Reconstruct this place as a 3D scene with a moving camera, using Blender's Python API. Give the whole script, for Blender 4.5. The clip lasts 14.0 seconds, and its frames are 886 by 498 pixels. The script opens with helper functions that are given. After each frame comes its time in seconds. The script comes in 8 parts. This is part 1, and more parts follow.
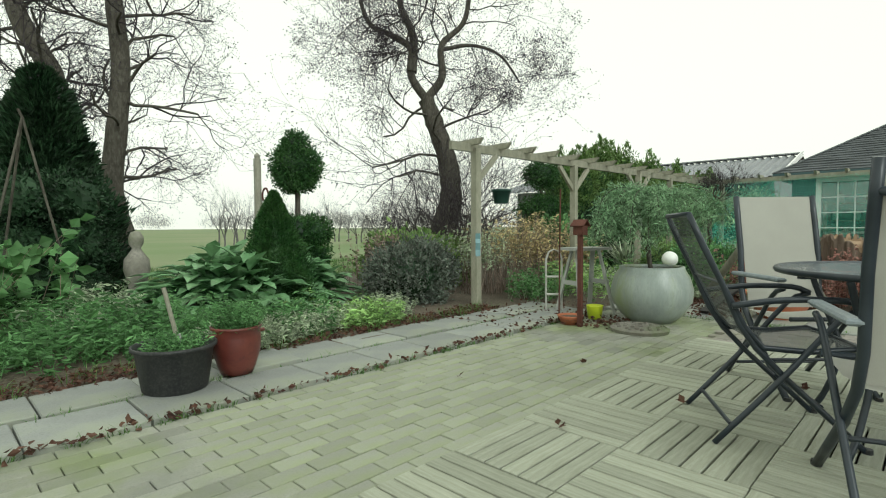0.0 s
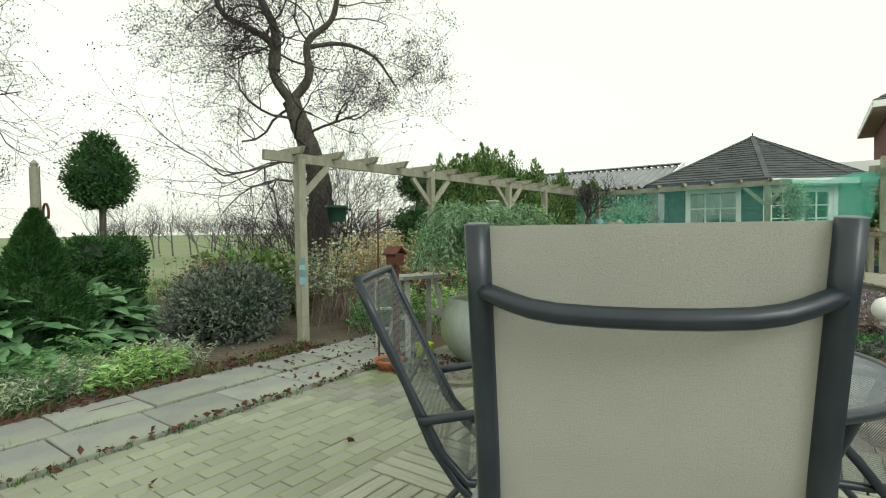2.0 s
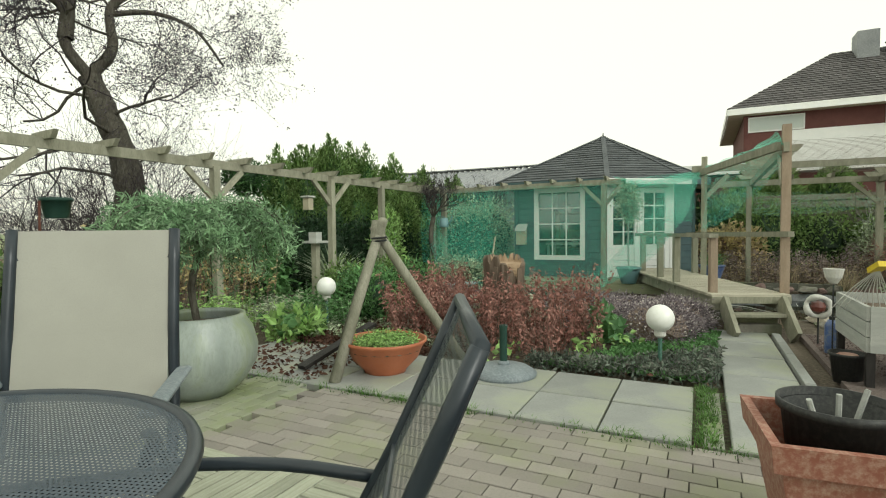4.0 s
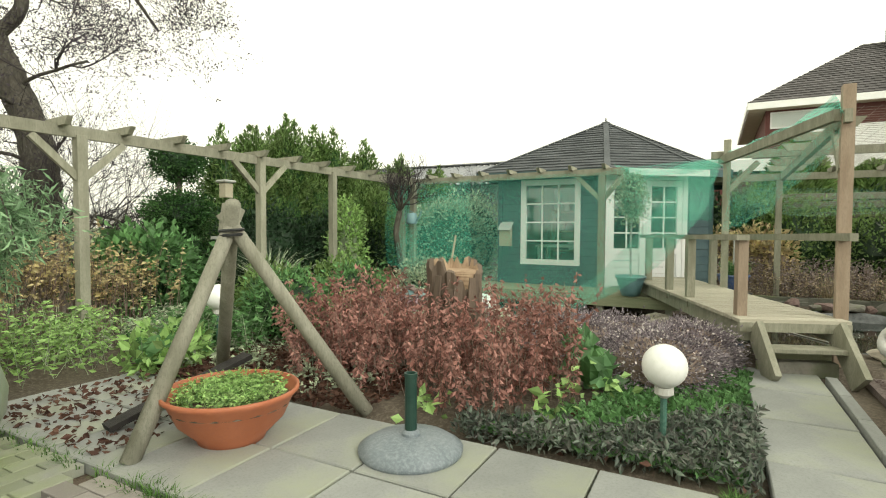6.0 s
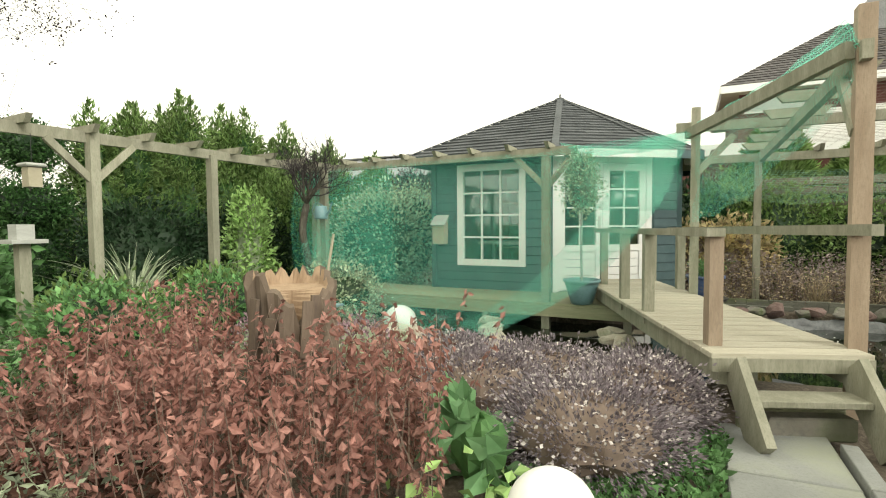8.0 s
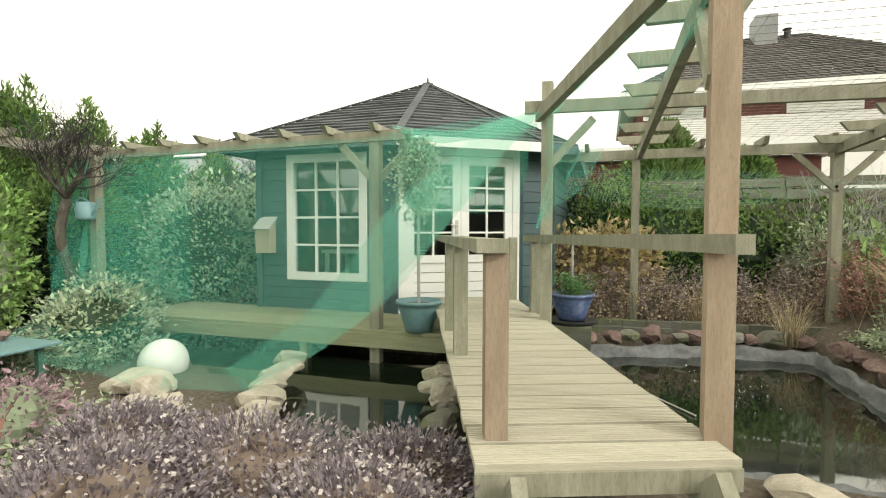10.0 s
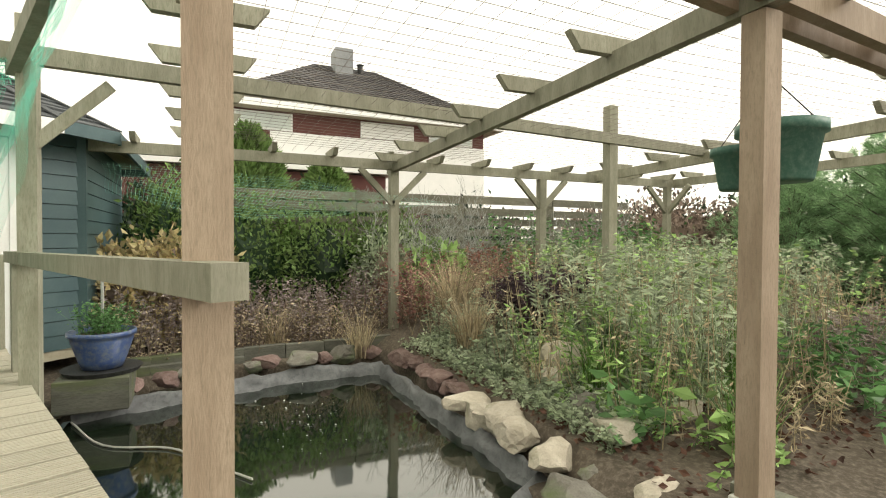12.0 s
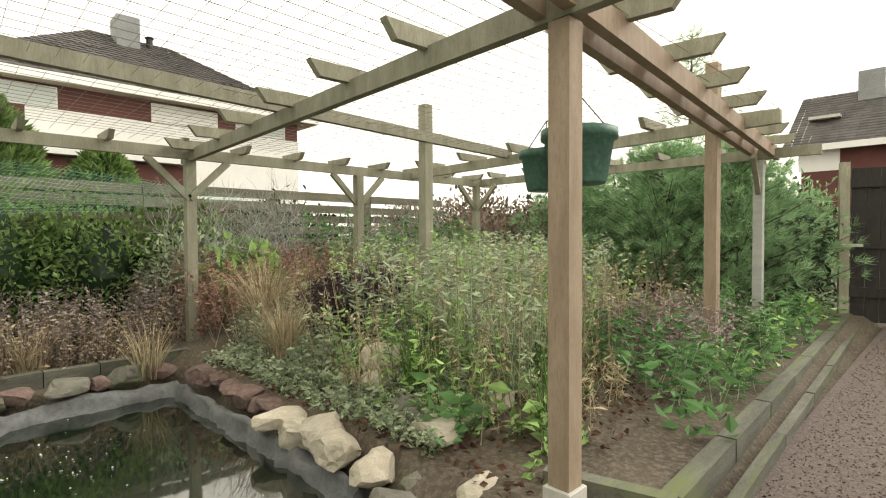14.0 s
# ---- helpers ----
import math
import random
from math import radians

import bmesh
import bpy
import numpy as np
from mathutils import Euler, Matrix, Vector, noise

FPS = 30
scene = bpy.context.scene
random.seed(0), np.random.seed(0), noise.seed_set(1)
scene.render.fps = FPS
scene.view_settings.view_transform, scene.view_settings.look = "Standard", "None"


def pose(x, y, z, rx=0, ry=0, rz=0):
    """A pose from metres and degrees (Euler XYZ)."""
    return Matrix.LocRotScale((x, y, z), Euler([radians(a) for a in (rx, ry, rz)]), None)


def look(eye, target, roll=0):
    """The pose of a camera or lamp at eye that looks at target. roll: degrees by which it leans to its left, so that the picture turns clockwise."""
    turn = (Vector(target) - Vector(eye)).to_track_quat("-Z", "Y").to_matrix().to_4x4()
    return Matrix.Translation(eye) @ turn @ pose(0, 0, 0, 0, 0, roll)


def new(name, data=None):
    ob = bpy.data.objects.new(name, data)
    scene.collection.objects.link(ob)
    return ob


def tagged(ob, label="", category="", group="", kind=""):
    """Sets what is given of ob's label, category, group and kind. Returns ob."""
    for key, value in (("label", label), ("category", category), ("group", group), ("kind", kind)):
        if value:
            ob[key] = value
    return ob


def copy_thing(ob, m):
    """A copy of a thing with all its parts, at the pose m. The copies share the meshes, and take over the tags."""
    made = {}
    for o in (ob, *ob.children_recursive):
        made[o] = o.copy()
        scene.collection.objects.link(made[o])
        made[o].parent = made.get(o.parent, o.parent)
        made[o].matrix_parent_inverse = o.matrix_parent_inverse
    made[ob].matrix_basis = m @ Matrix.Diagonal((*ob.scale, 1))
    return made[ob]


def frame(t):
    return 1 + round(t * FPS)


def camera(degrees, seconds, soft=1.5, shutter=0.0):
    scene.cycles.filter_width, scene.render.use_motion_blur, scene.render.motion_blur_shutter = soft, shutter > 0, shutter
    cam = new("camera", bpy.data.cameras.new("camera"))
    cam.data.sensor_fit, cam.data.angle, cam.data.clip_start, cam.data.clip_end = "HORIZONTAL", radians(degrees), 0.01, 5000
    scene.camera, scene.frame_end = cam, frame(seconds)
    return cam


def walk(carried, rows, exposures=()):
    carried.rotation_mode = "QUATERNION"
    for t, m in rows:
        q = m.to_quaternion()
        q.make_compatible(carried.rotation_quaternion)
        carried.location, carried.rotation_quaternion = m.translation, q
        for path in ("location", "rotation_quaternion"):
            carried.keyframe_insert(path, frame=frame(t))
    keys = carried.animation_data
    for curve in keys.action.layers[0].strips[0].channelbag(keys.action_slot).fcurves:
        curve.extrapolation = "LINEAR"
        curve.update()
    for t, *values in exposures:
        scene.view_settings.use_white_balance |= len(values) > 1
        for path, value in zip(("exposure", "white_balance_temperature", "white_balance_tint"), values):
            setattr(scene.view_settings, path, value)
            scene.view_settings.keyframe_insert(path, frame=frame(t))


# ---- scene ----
cam = camera(81.4, 14.0, soft=1.1)
ROWS = [
    (0, -0.189, 0.040, 0.974, -45.70, -2.48, 0.39),
    (0.5, 0.157, 0.115, 0.961, -45.19, -2.56, 0.43),
    (1, 0.486, 0.124, 1.060, -45.39, -2.42, 0.41),
    (1.5, 0.789, 0.004, 1.113, -48.56, -2.14, 0.68),
    (2, 1.133, -0.200, 1.157, -54.13, -2.08, 0.86),
    (2.5, 1.457, -0.406, 1.195, -59.28, -2.07, 0.90),
    (3, 1.815, -0.655, 1.181, -62.61, -2.19, 0.77),
    (3.5, 2.178, -0.835, 1.153, -63.17, -2.23, 0.81),
    (4, 2.580, -0.980, 1.142, -63.42, -2.30, 0.63),
    (4.2, 2.729, -1.031, 1.138, -63.43, -2.19, 0.73),
    (6.3, 4.483, -0.884, 1.078, -62.16, -2.30, -0.41),
    (6.5, 4.663, -0.878, 1.076, -62.25, -2.57, -0.19),
    (7, 5.043, -0.845, 1.088, -63.30, -2.66, 0.12),
    (7.2, 5.182, -0.843, 1.093, -63.69, -2.71, 0.21),
    (9.3, 6.852, -1.346, 1.081, -66.36, -2.48, 0.33),
    (9.5, 7.011, -1.375, 1.081, -67.32, -2.41, 0.09),
    (10, 7.377, -1.443, 1.085, -72.49, -2.30, -0.11),
    (10.5, 7.654, -1.518, 1.082, -82.61, -1.78, -0.54),
    (11, 7.875, -1.676, 1.096, -93.65, -1.51, -0.37),
    (11.5, 8.042, -1.744, 1.098, -103.84, -1.30, -0.35),
    (12, 8.199, -1.797, 1.108, -114.67, -1.07, -0.25),
    (12.5, 8.234, -1.823, 1.121, -122.61, -0.97, 0.12),
    (13, 8.229, -1.823, 1.141, -128.07, -0.90, 0.30),
    (13.5, 8.249, -1.877, 1.137, -131.34, -1.27, 0.25),
    (14, 8.345, -1.903, 1.125, -134.71, -1.50, 0.28),
]
EXPOSURES = [(0.0, 0.1, 6050, 0), (3.0, 0.15, 6300, 2), (4.2, 0.2, 6400, 2), (6.5, 0.63, 6700, 6), (9.5, 0.8, 6750, 8), (11.5, 0.75, 6750, 11), (14.0, 0.78, 6800, 12)]
walk(cam, [(t, pose(x, y, z, 90 + pitch, roll, yaw)) for t, x, y, z, yaw, pitch, roll in ROWS], EXPOSURES)

# ---- world, sun, exposure ----
world = bpy.data.worlds.new("overcast")
world.use_nodes = True
scene.world = world
_n = world.node_tree.nodes
_l = world.node_tree.links
_sky = _n.new("ShaderNodeTexSky")
_sky.sky_type = "NISHITA"
_sky.sun_disc = False
_sky.sun_elevation = radians(24)
_sky.sun_rotation = radians(200)
_sky.dust_density = 4.0
_hsv = _n.new("ShaderNodeHueSaturation")
_hsv.inputs["Saturation"].default_value = 0.12
_hsv.inputs["Value"].default_value = 1.0
_mixs = _n.new("ShaderNodeMix")
_mixs.data_type = "RGBA"
_mixs.inputs[0].default_value = 0.8
_mixs.inputs[7].default_value = (12.0, 11.7, 9.9, 1)
_l.new(_sky.outputs[0], _hsv.inputs["Color"])
_l.new(_hsv.outputs[0], _mixs.inputs[6])
_l.new(_mixs.outputs[2], _n["Background"].inputs[0])
_n["Background"].inputs[1].default_value = 0.1
sun = new("sun", bpy.data.lights.new("sun", "SUN"))
sun.data.energy = 1.1
sun.data.angle = radians(25)
sun.data.color = (1, 0.97, 0.92)
sun.matrix_world = look((0, 0, 0), (-math.sin(radians(200)) * 0.9, -math.cos(radians(200)) * 0.9, -0.6))

# ---- materials ----


def rgb(c, k=1.0):
    return (c[0] * k, c[1] * k, c[2] * k, 1)


def material(name, a, b, c=None, rough=0.8, scale=8.0, fine=60.0, bump=0.3, stretch=(1, 1, 1), spec=0.3, metal=0.0,
             vary=0.25, island=0.0, obj=0.0, trans=0.0, moss=None, moss_at=0.5, coord="Object"):
    """A surface of two colours mixed by a coarse noise, a third by fine grain, with relief."""
    m = bpy.data.materials.new(name)
    m.use_nodes = True
    n, l = m.node_tree.nodes, m.node_tree.links
    bsdf = n["Principled BSDF"]
    tc = n.new("ShaderNodeTexCoord")
    mp = n.new("ShaderNodeMapping")
    mp.inputs["Scale"].default_value = stretch
    l.new(tc.outputs[coord], mp.inputs["Vector"])

    def noise_tex(s, d=4.0, r=0.6):
        t = n.new("ShaderNodeTexNoise")
        t.inputs["Scale"].default_value = s
        t.inputs["Detail"].default_value = d
        t.inputs["Roughness"].default_value = r
        l.new(mp.outputs[0], t.inputs["Vector"])
        return t

    def ramp(src, lo, hi):
        r = n.new("ShaderNodeMapRange")
        r.inputs["From Min"].default_value, r.inputs["From Max"].default_value = lo, hi
        l.new(src, r.inputs["Value"])
        return r.outputs[0]

    def mix(f, x, y, mode="MIX"):
        q = n.new("ShaderNodeMix")
        q.data_type, q.blend_type = "RGBA", mode
        if isinstance(f, float):
            q.inputs[0].default_value = f
        else:
            l.new(f, q.inputs[0])
        for k, v in ((6, x), (7, y)):
            if isinstance(v, tuple):
                q.inputs[k].default_value = v
            else:
                l.new(v, q.inputs[k])
        return q.outputs[2]

    big, small = noise_tex(scale), noise_tex(fine, 6.0, 0.7)
    col = mix(ramp(big.outputs[0], 0.35, 0.65), rgb(a), rgb(b))
    if c:
        col = mix(ramp(small.outputs[0], 0.45, 0.75), col, rgb(c))
    if moss:
        q = noise_tex(1.1, 5.0, 0.65)
        col = mix(ramp(q.outputs[0], moss_at - 0.08, moss_at + 0.12), col, rgb(moss))
    hs = n.new("ShaderNodeHueSaturation")
    l.new(col, hs.inputs["Color"])
    dark = ramp(small.outputs[0], 0.2, 0.8)
    v = n.new("ShaderNodeMath")
    v.operation = "MULTIPLY_ADD"
    l.new(dark, v.inputs[0])
    v.inputs[1].default_value, v.inputs[2].default_value = vary, 1 - vary / 2
    val = v.outputs[0]
    for amount, kind in ((island, "ShaderNodeNewGeometry"), (obj, "ShaderNodeObjectInfo")):
        if amount:
            g = n.new(kind)
            w = n.new("ShaderNodeMath")
            w.operation = "MULTIPLY_ADD"
            l.new(g.outputs["Random Per Island" if kind.endswith("Geometry") else "Random"], w.inputs[0])
            w.inputs[1].default_value, w.inputs[2].default_value = amount, 1 - amount / 2
            x = n.new("ShaderNodeMath")
            x.operation = "MULTIPLY"
            l.new(val, x.inputs[0])
            l.new(w.outputs[0], x.inputs[1])
            val = x.outputs[0]
    l.new(val, hs.inputs["Value"])
    l.new(hs.outputs[0], bsdf.inputs["Base Color"])
    bsdf.inputs["Roughness"].default_value = rough
    bsdf.inputs["Metallic"].default_value = metal
    bsdf.inputs["Specular IOR Level"].default_value = spec
    if bump:
        bp = n.new("ShaderNodeBump")
        bp.inputs["Strength"].default_value = bump
        bp.inputs["Distance"].default_value = 0.004
        l.new(small.outputs[0], bp.inputs["Height"])
        l.new(bp.outputs[0], bsdf.inputs["Normal"])
    if trans:
        t = n.new("ShaderNodeBsdfTranslucent")
        l.new(hs.outputs[0], t.inputs[0])
        ms = n.new("ShaderNodeMixShader")
        ms.inputs[0].default_value = trans
        l.new(bsdf.outputs[0], ms.inputs[1])
        l.new(t.outputs[0], ms.inputs[2])
        l.new(ms.outputs[0], n["Material Output"].inputs[0])
    return m


def foliage_mat(name, a, b, c=None, rough=0.5, island=1.15, trans=0.25, scale=3.0):
    return material(name, a, b, c, rough=rough, scale=scale, fine=30, bump=0, vary=0.2, island=island, trans=trans, spec=0.25)


M_BRICK = material("mossy_clay_paver", (0.25, 0.235, 0.2), (0.33, 0.31, 0.255), (0.2, 0.19, 0.16), rough=0.85, scale=3, fine=90, bump=0.6, obj=0.3, moss=(0.24, 0.27, 0.13), moss_at=0.52, coord="Generated")
M_BRICK2 = material("mossy_clay_paver_field", (0.27, 0.277, 0.238), (0.374, 0.374, 0.315), (0.206, 0.213, 0.181), rough=0.85, scale=1.5, fine=90, bump=0.6, island=0.3, obj=0.22, moss=(0.25, 0.29, 0.15), moss_at=0.52)
M_BRICK3 = material("grey_pink_clay_paver", (0.25, 0.23, 0.21), (0.31, 0.285, 0.255), (0.2, 0.185, 0.17), rough=0.85, scale=1.2, fine=90, bump=0.6, island=0.3, obj=0.22, moss=(0.25, 0.265, 0.17), moss_at=0.58)
M_SLAB = material("weathered_concrete_slab", (0.25, 0.26, 0.25), (0.32, 0.33, 0.315), (0.18, 0.19, 0.175), rough=0.8, scale=2.5, fine=70, bump=0.5, obj=0.22, moss=(0.3, 0.32, 0.24), moss_at=0.56)
M_DECK = material("grey_green_deck_board", (0.302, 0.314, 0.242), (0.422, 0.434, 0.35), (0.217, 0.229, 0.17), rough=0.75, scale=5, fine=40, bump=0.6, stretch=(1, 12, 12), obj=0.3)
M_PLANK = material("pale_treated_bridge_board", (0.424, 0.398, 0.318), (0.53, 0.498, 0.408), (0.307, 0.286, 0.212), rough=0.75, scale=3, fine=40, bump=0.5, stretch=(10, 1, 10), obj=0.2)
M_VERANDA = material("algae_green_deck_board", (0.22, 0.23, 0.14), (0.3, 0.3, 0.2), (0.15, 0.16, 0.09), rough=0.75, scale=3, fine=40, bump=0.5, stretch=(10, 1, 10), obj=0.2)
M_TIMBER = material("weathered_greenish_timber", (0.25, 0.245, 0.185), (0.36, 0.35, 0.275), (0.17, 0.175, 0.12), rough=0.8, scale=3, fine=28, bump=0.6, stretch=(4, 4, 1), obj=0.25)
M_TIMBERB = material("weathered_brown_timber", (0.29, 0.22, 0.16), (0.38, 0.3, 0.225), (0.2, 0.16, 0.115), rough=0.75, scale=3, fine=28, bump=0.6, stretch=(5, 5, 1), obj=0.2)
M_FENCE = material("old_grey_fence_board", (0.15, 0.145, 0.11), (0.22, 0.21, 0.165), (0.09, 0.09, 0.065), rough=0.85, scale=3, fine=30, bump=0.8, stretch=(4, 1, 4), obj=0.3)
M_POLE = material("round_grey_pole", (0.22, 0.215, 0.165), (0.33, 0.32, 0.26), (0.14, 0.14, 0.1), rough=0.85, scale=3, fine=30, bump=0.8, stretch=(4, 4, 1))
M_SLEEPER = material("mossy_dark_sleeper", (0.11, 0.112, 0.092), (0.18, 0.18, 0.15), (0.06, 0.06, 0.05), rough=0.85, scale=3, fine=28, bump=0.8, stretch=(6, 1, 6), obj=0.3, moss=(0.14, 0.17, 0.07), moss_at=0.55)
M_TEAL = material("dark_teal_painted_board", (0.0449, 0.0867, 0.0957), (0.0672, 0.114, 0.12), None, rough=0.5, scale=3, fine=60, bump=0.2, spec=0.4)
M_WHITE = material("white_paint", (0.78, 0.79, 0.77), (0.84, 0.84, 0.82), (0.7, 0.71, 0.68), rough=0.45, scale=3, fine=50, bump=0.15, vary=0.1, spec=0.4)
M_SHINGLE = material("dark_roof_shingle", (0.06, 0.066, 0.07), (0.095, 0.103, 0.108), (0.13, 0.14, 0.145), rough=0.9, scale=3, fine=150, bump=0.8, island=0.35, obj=0.2)
M_TILE = material("brown_grey_roof_tile", (0.085, 0.08, 0.08), (0.13, 0.12, 0.12), (0.06, 0.06, 0.06), rough=0.75, scale=1, fine=20, bump=0.5, island=0.35)
M_REDBRICK = material("red_brick_wall", (0.12, 0.05, 0.045), (0.155, 0.065, 0.058), (0.1, 0.045, 0.042), rough=0.85, scale=2, fine=30, bump=0.5)
M_SOIL = material("dark_soil", (0.075, 0.055, 0.04), (0.13, 0.1, 0.075), (0.2, 0.16, 0.12), rough=0.95, scale=2.5, fine=40, bump=1.0)
M_LITTER = material("fallen_brown_leaf", (0.063, 0.028, 0.021), (0.119, 0.063, 0.042), None, rough=0.75, bump=0, island=0.8, trans=0.15)
M_METAL = material("charcoal_powder_coated_steel", (0.014, 0.021, 0.029), (0.026, 0.035, 0.045), None, rough=0.35, bump=0.08, spec=0.5, vary=0.1)
M_FABRIC = material("beige_sling_fabric", (0.35, 0.345, 0.305), (0.4, 0.395, 0.35), (0.3, 0.3, 0.265), rough=0.7, scale=2, fine=320, bump=0.25, vary=0.12)
M_GLAZE = material("grey_green_glazed_pot", (0.25, 0.29, 0.27), (0.34, 0.38, 0.35), (0.2, 0.23, 0.2), rough=0.35, scale=4, fine=22, bump=0.2, stretch=(2.5, 2.5, .5), spec=0.5, moss=(0.24, 0.29, 0.14), moss_at=0.58)
M_TERRA = material("orange_plastic_bowl", (0.4, 0.13, 0.06), (0.47, 0.17, 0.09), (0.34, 0.12, 0.07), rough=0.5, scale=4, fine=50, bump=0.15)
M_TERRA2 = material("worn_brown_terracotta", (0.24, 0.09, 0.06), (0.31, 0.14, 0.1), (0.4, 0.28, 0.22), rough=0.6, scale=5, fine=40, bump=0.4)
M_BLACKPL = material("black_plastic", (0.02, 0.022, 0.024), (0.035, 0.036, 0.036), (0.06, 0.06, 0.055), rough=0.5, scale=5, fine=60, bump=0.2)
M_OXBLOOD = material("oxblood_glazed_pot", (0.11, 0.025, 0.02), (0.17, 0.05, 0.035), (0.07, 0.02, 0.018), rough=0.35, scale=5, fine=30, bump=0.2, spec=0.5)
M_GREENPL = material("green_plastic", (0.05, 0.13, 0.1), (0.07, 0.17, 0.13), (0.12, 0.2, 0.16), rough=0.5, scale=5, fine=50, bump=0.15)
M_DKGREEN = material("dark_green_plastic", (0.015, 0.045, 0.035), (0.025, 0.06, 0.045), None, rough=0.45, scale=5, fine=50, bump=0.15)
M_BLUEPOT = material("blue_glazed_pot", (0.05, 0.09, 0.24), (0.08, 0.14, 0.32), (0.2, 0.22, 0.2), rough=0.3, scale=6, fine=30, bump=0.2, spec=0.6)
M_TEALPOT = material("teal_glazed_pot", (0.13, 0.25, 0.27), (0.18, 0.31, 0.33), (0.1, 0.2, 0.2), rough=0.4, scale=6, fine=30, bump=0.2, spec=0.5)
M_GREYBASE = material("blue_grey_resin", (0.15, 0.18, 0.2), (0.2, 0.23, 0.25), (0.26, 0.29, 0.3), rough=0.45, scale=5, fine=60, bump=0.3)
M_RUST = material("rusted_iron", (0.08, 0.03, 0.022), (0.13, 0.05, 0.035), (0.05, 0.025, 0.02), rough=0.8, scale=8, fine=60, bump=0.5)
M_GALV = material("pale_painted_metal", (0.5, 0.5, 0.47), (0.6, 0.6, 0.56), (0.4, 0.38, 0.34), rough=0.5, scale=8, fine=60, bump=0.2)
M_GREYWOOD = material("silvered_wood", (0.36, 0.37, 0.35), (0.46, 0.47, 0.44), (0.28, 0.29, 0.27), rough=0.8, scale=3, fine=40, bump=0.5, stretch=(1, 1, 6))
M_BARK = material("alder_bark", (0.05, 0.044, 0.036), (0.09, 0.08, 0.065), (0.14, 0.14, 0.11), rough=0.95, scale=6, fine=26, bump=1.0, stretch=(1, 1, 0.35))
M_TWIG = material("dark_twig", (0.03, 0.025, 0.027), (0.055, 0.047, 0.048), None, rough=0.9, bump=0)
M_STUMP = material("stump_bark", (0.13, 0.1, 0.075), (0.22, 0.17, 0.13), (0.08, 0.06, 0.05), rough=0.95, scale=5, fine=20, bump=1.0, stretch=(1, 1, 0.2))
M_STUMPIN = material("bare_stump_wood", (0.32, 0.23, 0.15), (0.42, 0.31, 0.21), (0.22, 0.15, 0.1), rough=0.85, scale=5, fine=30, bump=0.6, stretch=(1, 1, 0.2))
M_ROCK = material("pale_limestone_rock", (0.46, 0.41, 0.33), (0.6, 0.55, 0.46), (0.3, 0.27, 0.22), rough=0.85, scale=4, fine=30, bump=1.0, obj=0.3, moss=(0.22, 0.22, 0.13), moss_at=0.62)
M_LAVA = material("dark_red_lava_rock", (0.175, 0.112, 0.1), (0.275, 0.2, 0.181), (0.0875, 0.0625, 0.0562), rough=0.95, scale=6, fine=40, bump=1.0, obj=0.4)
M_GREYROCK = material("dark_grey_rock", (0.169, 0.156, 0.13), (0.26, 0.247, 0.215), (0.104, 0.104, 0.091), rough=0.9, scale=5, fine=30, bump=1.0, obj=0.35, moss=(0.12, 0.15, 0.07), moss_at=0.55)
M_LINER = material("grey_pond_liner", (0.12, 0.125, 0.13), (0.2, 0.21, 0.215), (0.07, 0.073, 0.075), rough=0.45, scale=5, fine=30, bump=0.5)
M_GRAVEL = material("red_brown_gravel", (0.09, 0.07, 0.064), (0.14, 0.11, 0.1), (0.22, 0.19, 0.175), rough=0.95, scale=30, fine=110, bump=1.0)
M_PEBBLE = material("red_brown_stone_chip", (0.07, 0.05, 0.045), (0.16, 0.12, 0.108), None, rough=0.9, bump=0.2, island=0.8)
M_BLACKWOOD = material("black_stained_board", (0.018, 0.016, 0.016), (0.03, 0.027, 0.025), None, rough=0.6, bump=0.4, stretch=(4, 4, 1))
M_SHEET = material("corrugated_grey_sheet", (0.2, 0.21, 0.22), (0.27, 0.28, 0.29), (0.33, 0.34, 0.34), rough=0.55, scale=2, fine=20, bump=0.2)
M_BALL = material("white_globe", (0.78, 0.79, 0.76), (0.83, 0.83, 0.8), (0.7, 0.71, 0.66), rough=0.3, scale=5, fine=40, bump=0.05, vary=0.08, spec=0.5)
M_WIRE = material("brown_nylon_line", (0.16, 0.13, 0.11), (0.2, 0.17, 0.14), None, rough=0.6, bump=0, vary=0.05)
M_DRYCUT = material("dry_clippings", (0.3, 0.16, 0.13), (0.42, 0.3, 0.24), None, rough=0.9, scale=30)
M_SAND = material("beige_painted_wood", (0.38, 0.34, 0.25), (0.45, 0.41, 0.31), (0.3, 0.28, 0.2), rough=0.7, scale=4, fine=40, bump=0.3)
M_YELLOW = material("yellow_plastic", (0.62, 0.46, 0.03), (0.7, 0.54, 0.05), None, rough=0.4, bump=0.1)
M_LIME = material("lime_yellow_plastic", (0.55, 0.65, 0.03), (0.6, 0.7, 0.05), None, rough=0.4, bump=0.1)
M_DARKIN = material("dim_room_wall", (0.16, 0.15, 0.13), (0.22, 0.21, 0.18), None, rough=0.8, bump=0)

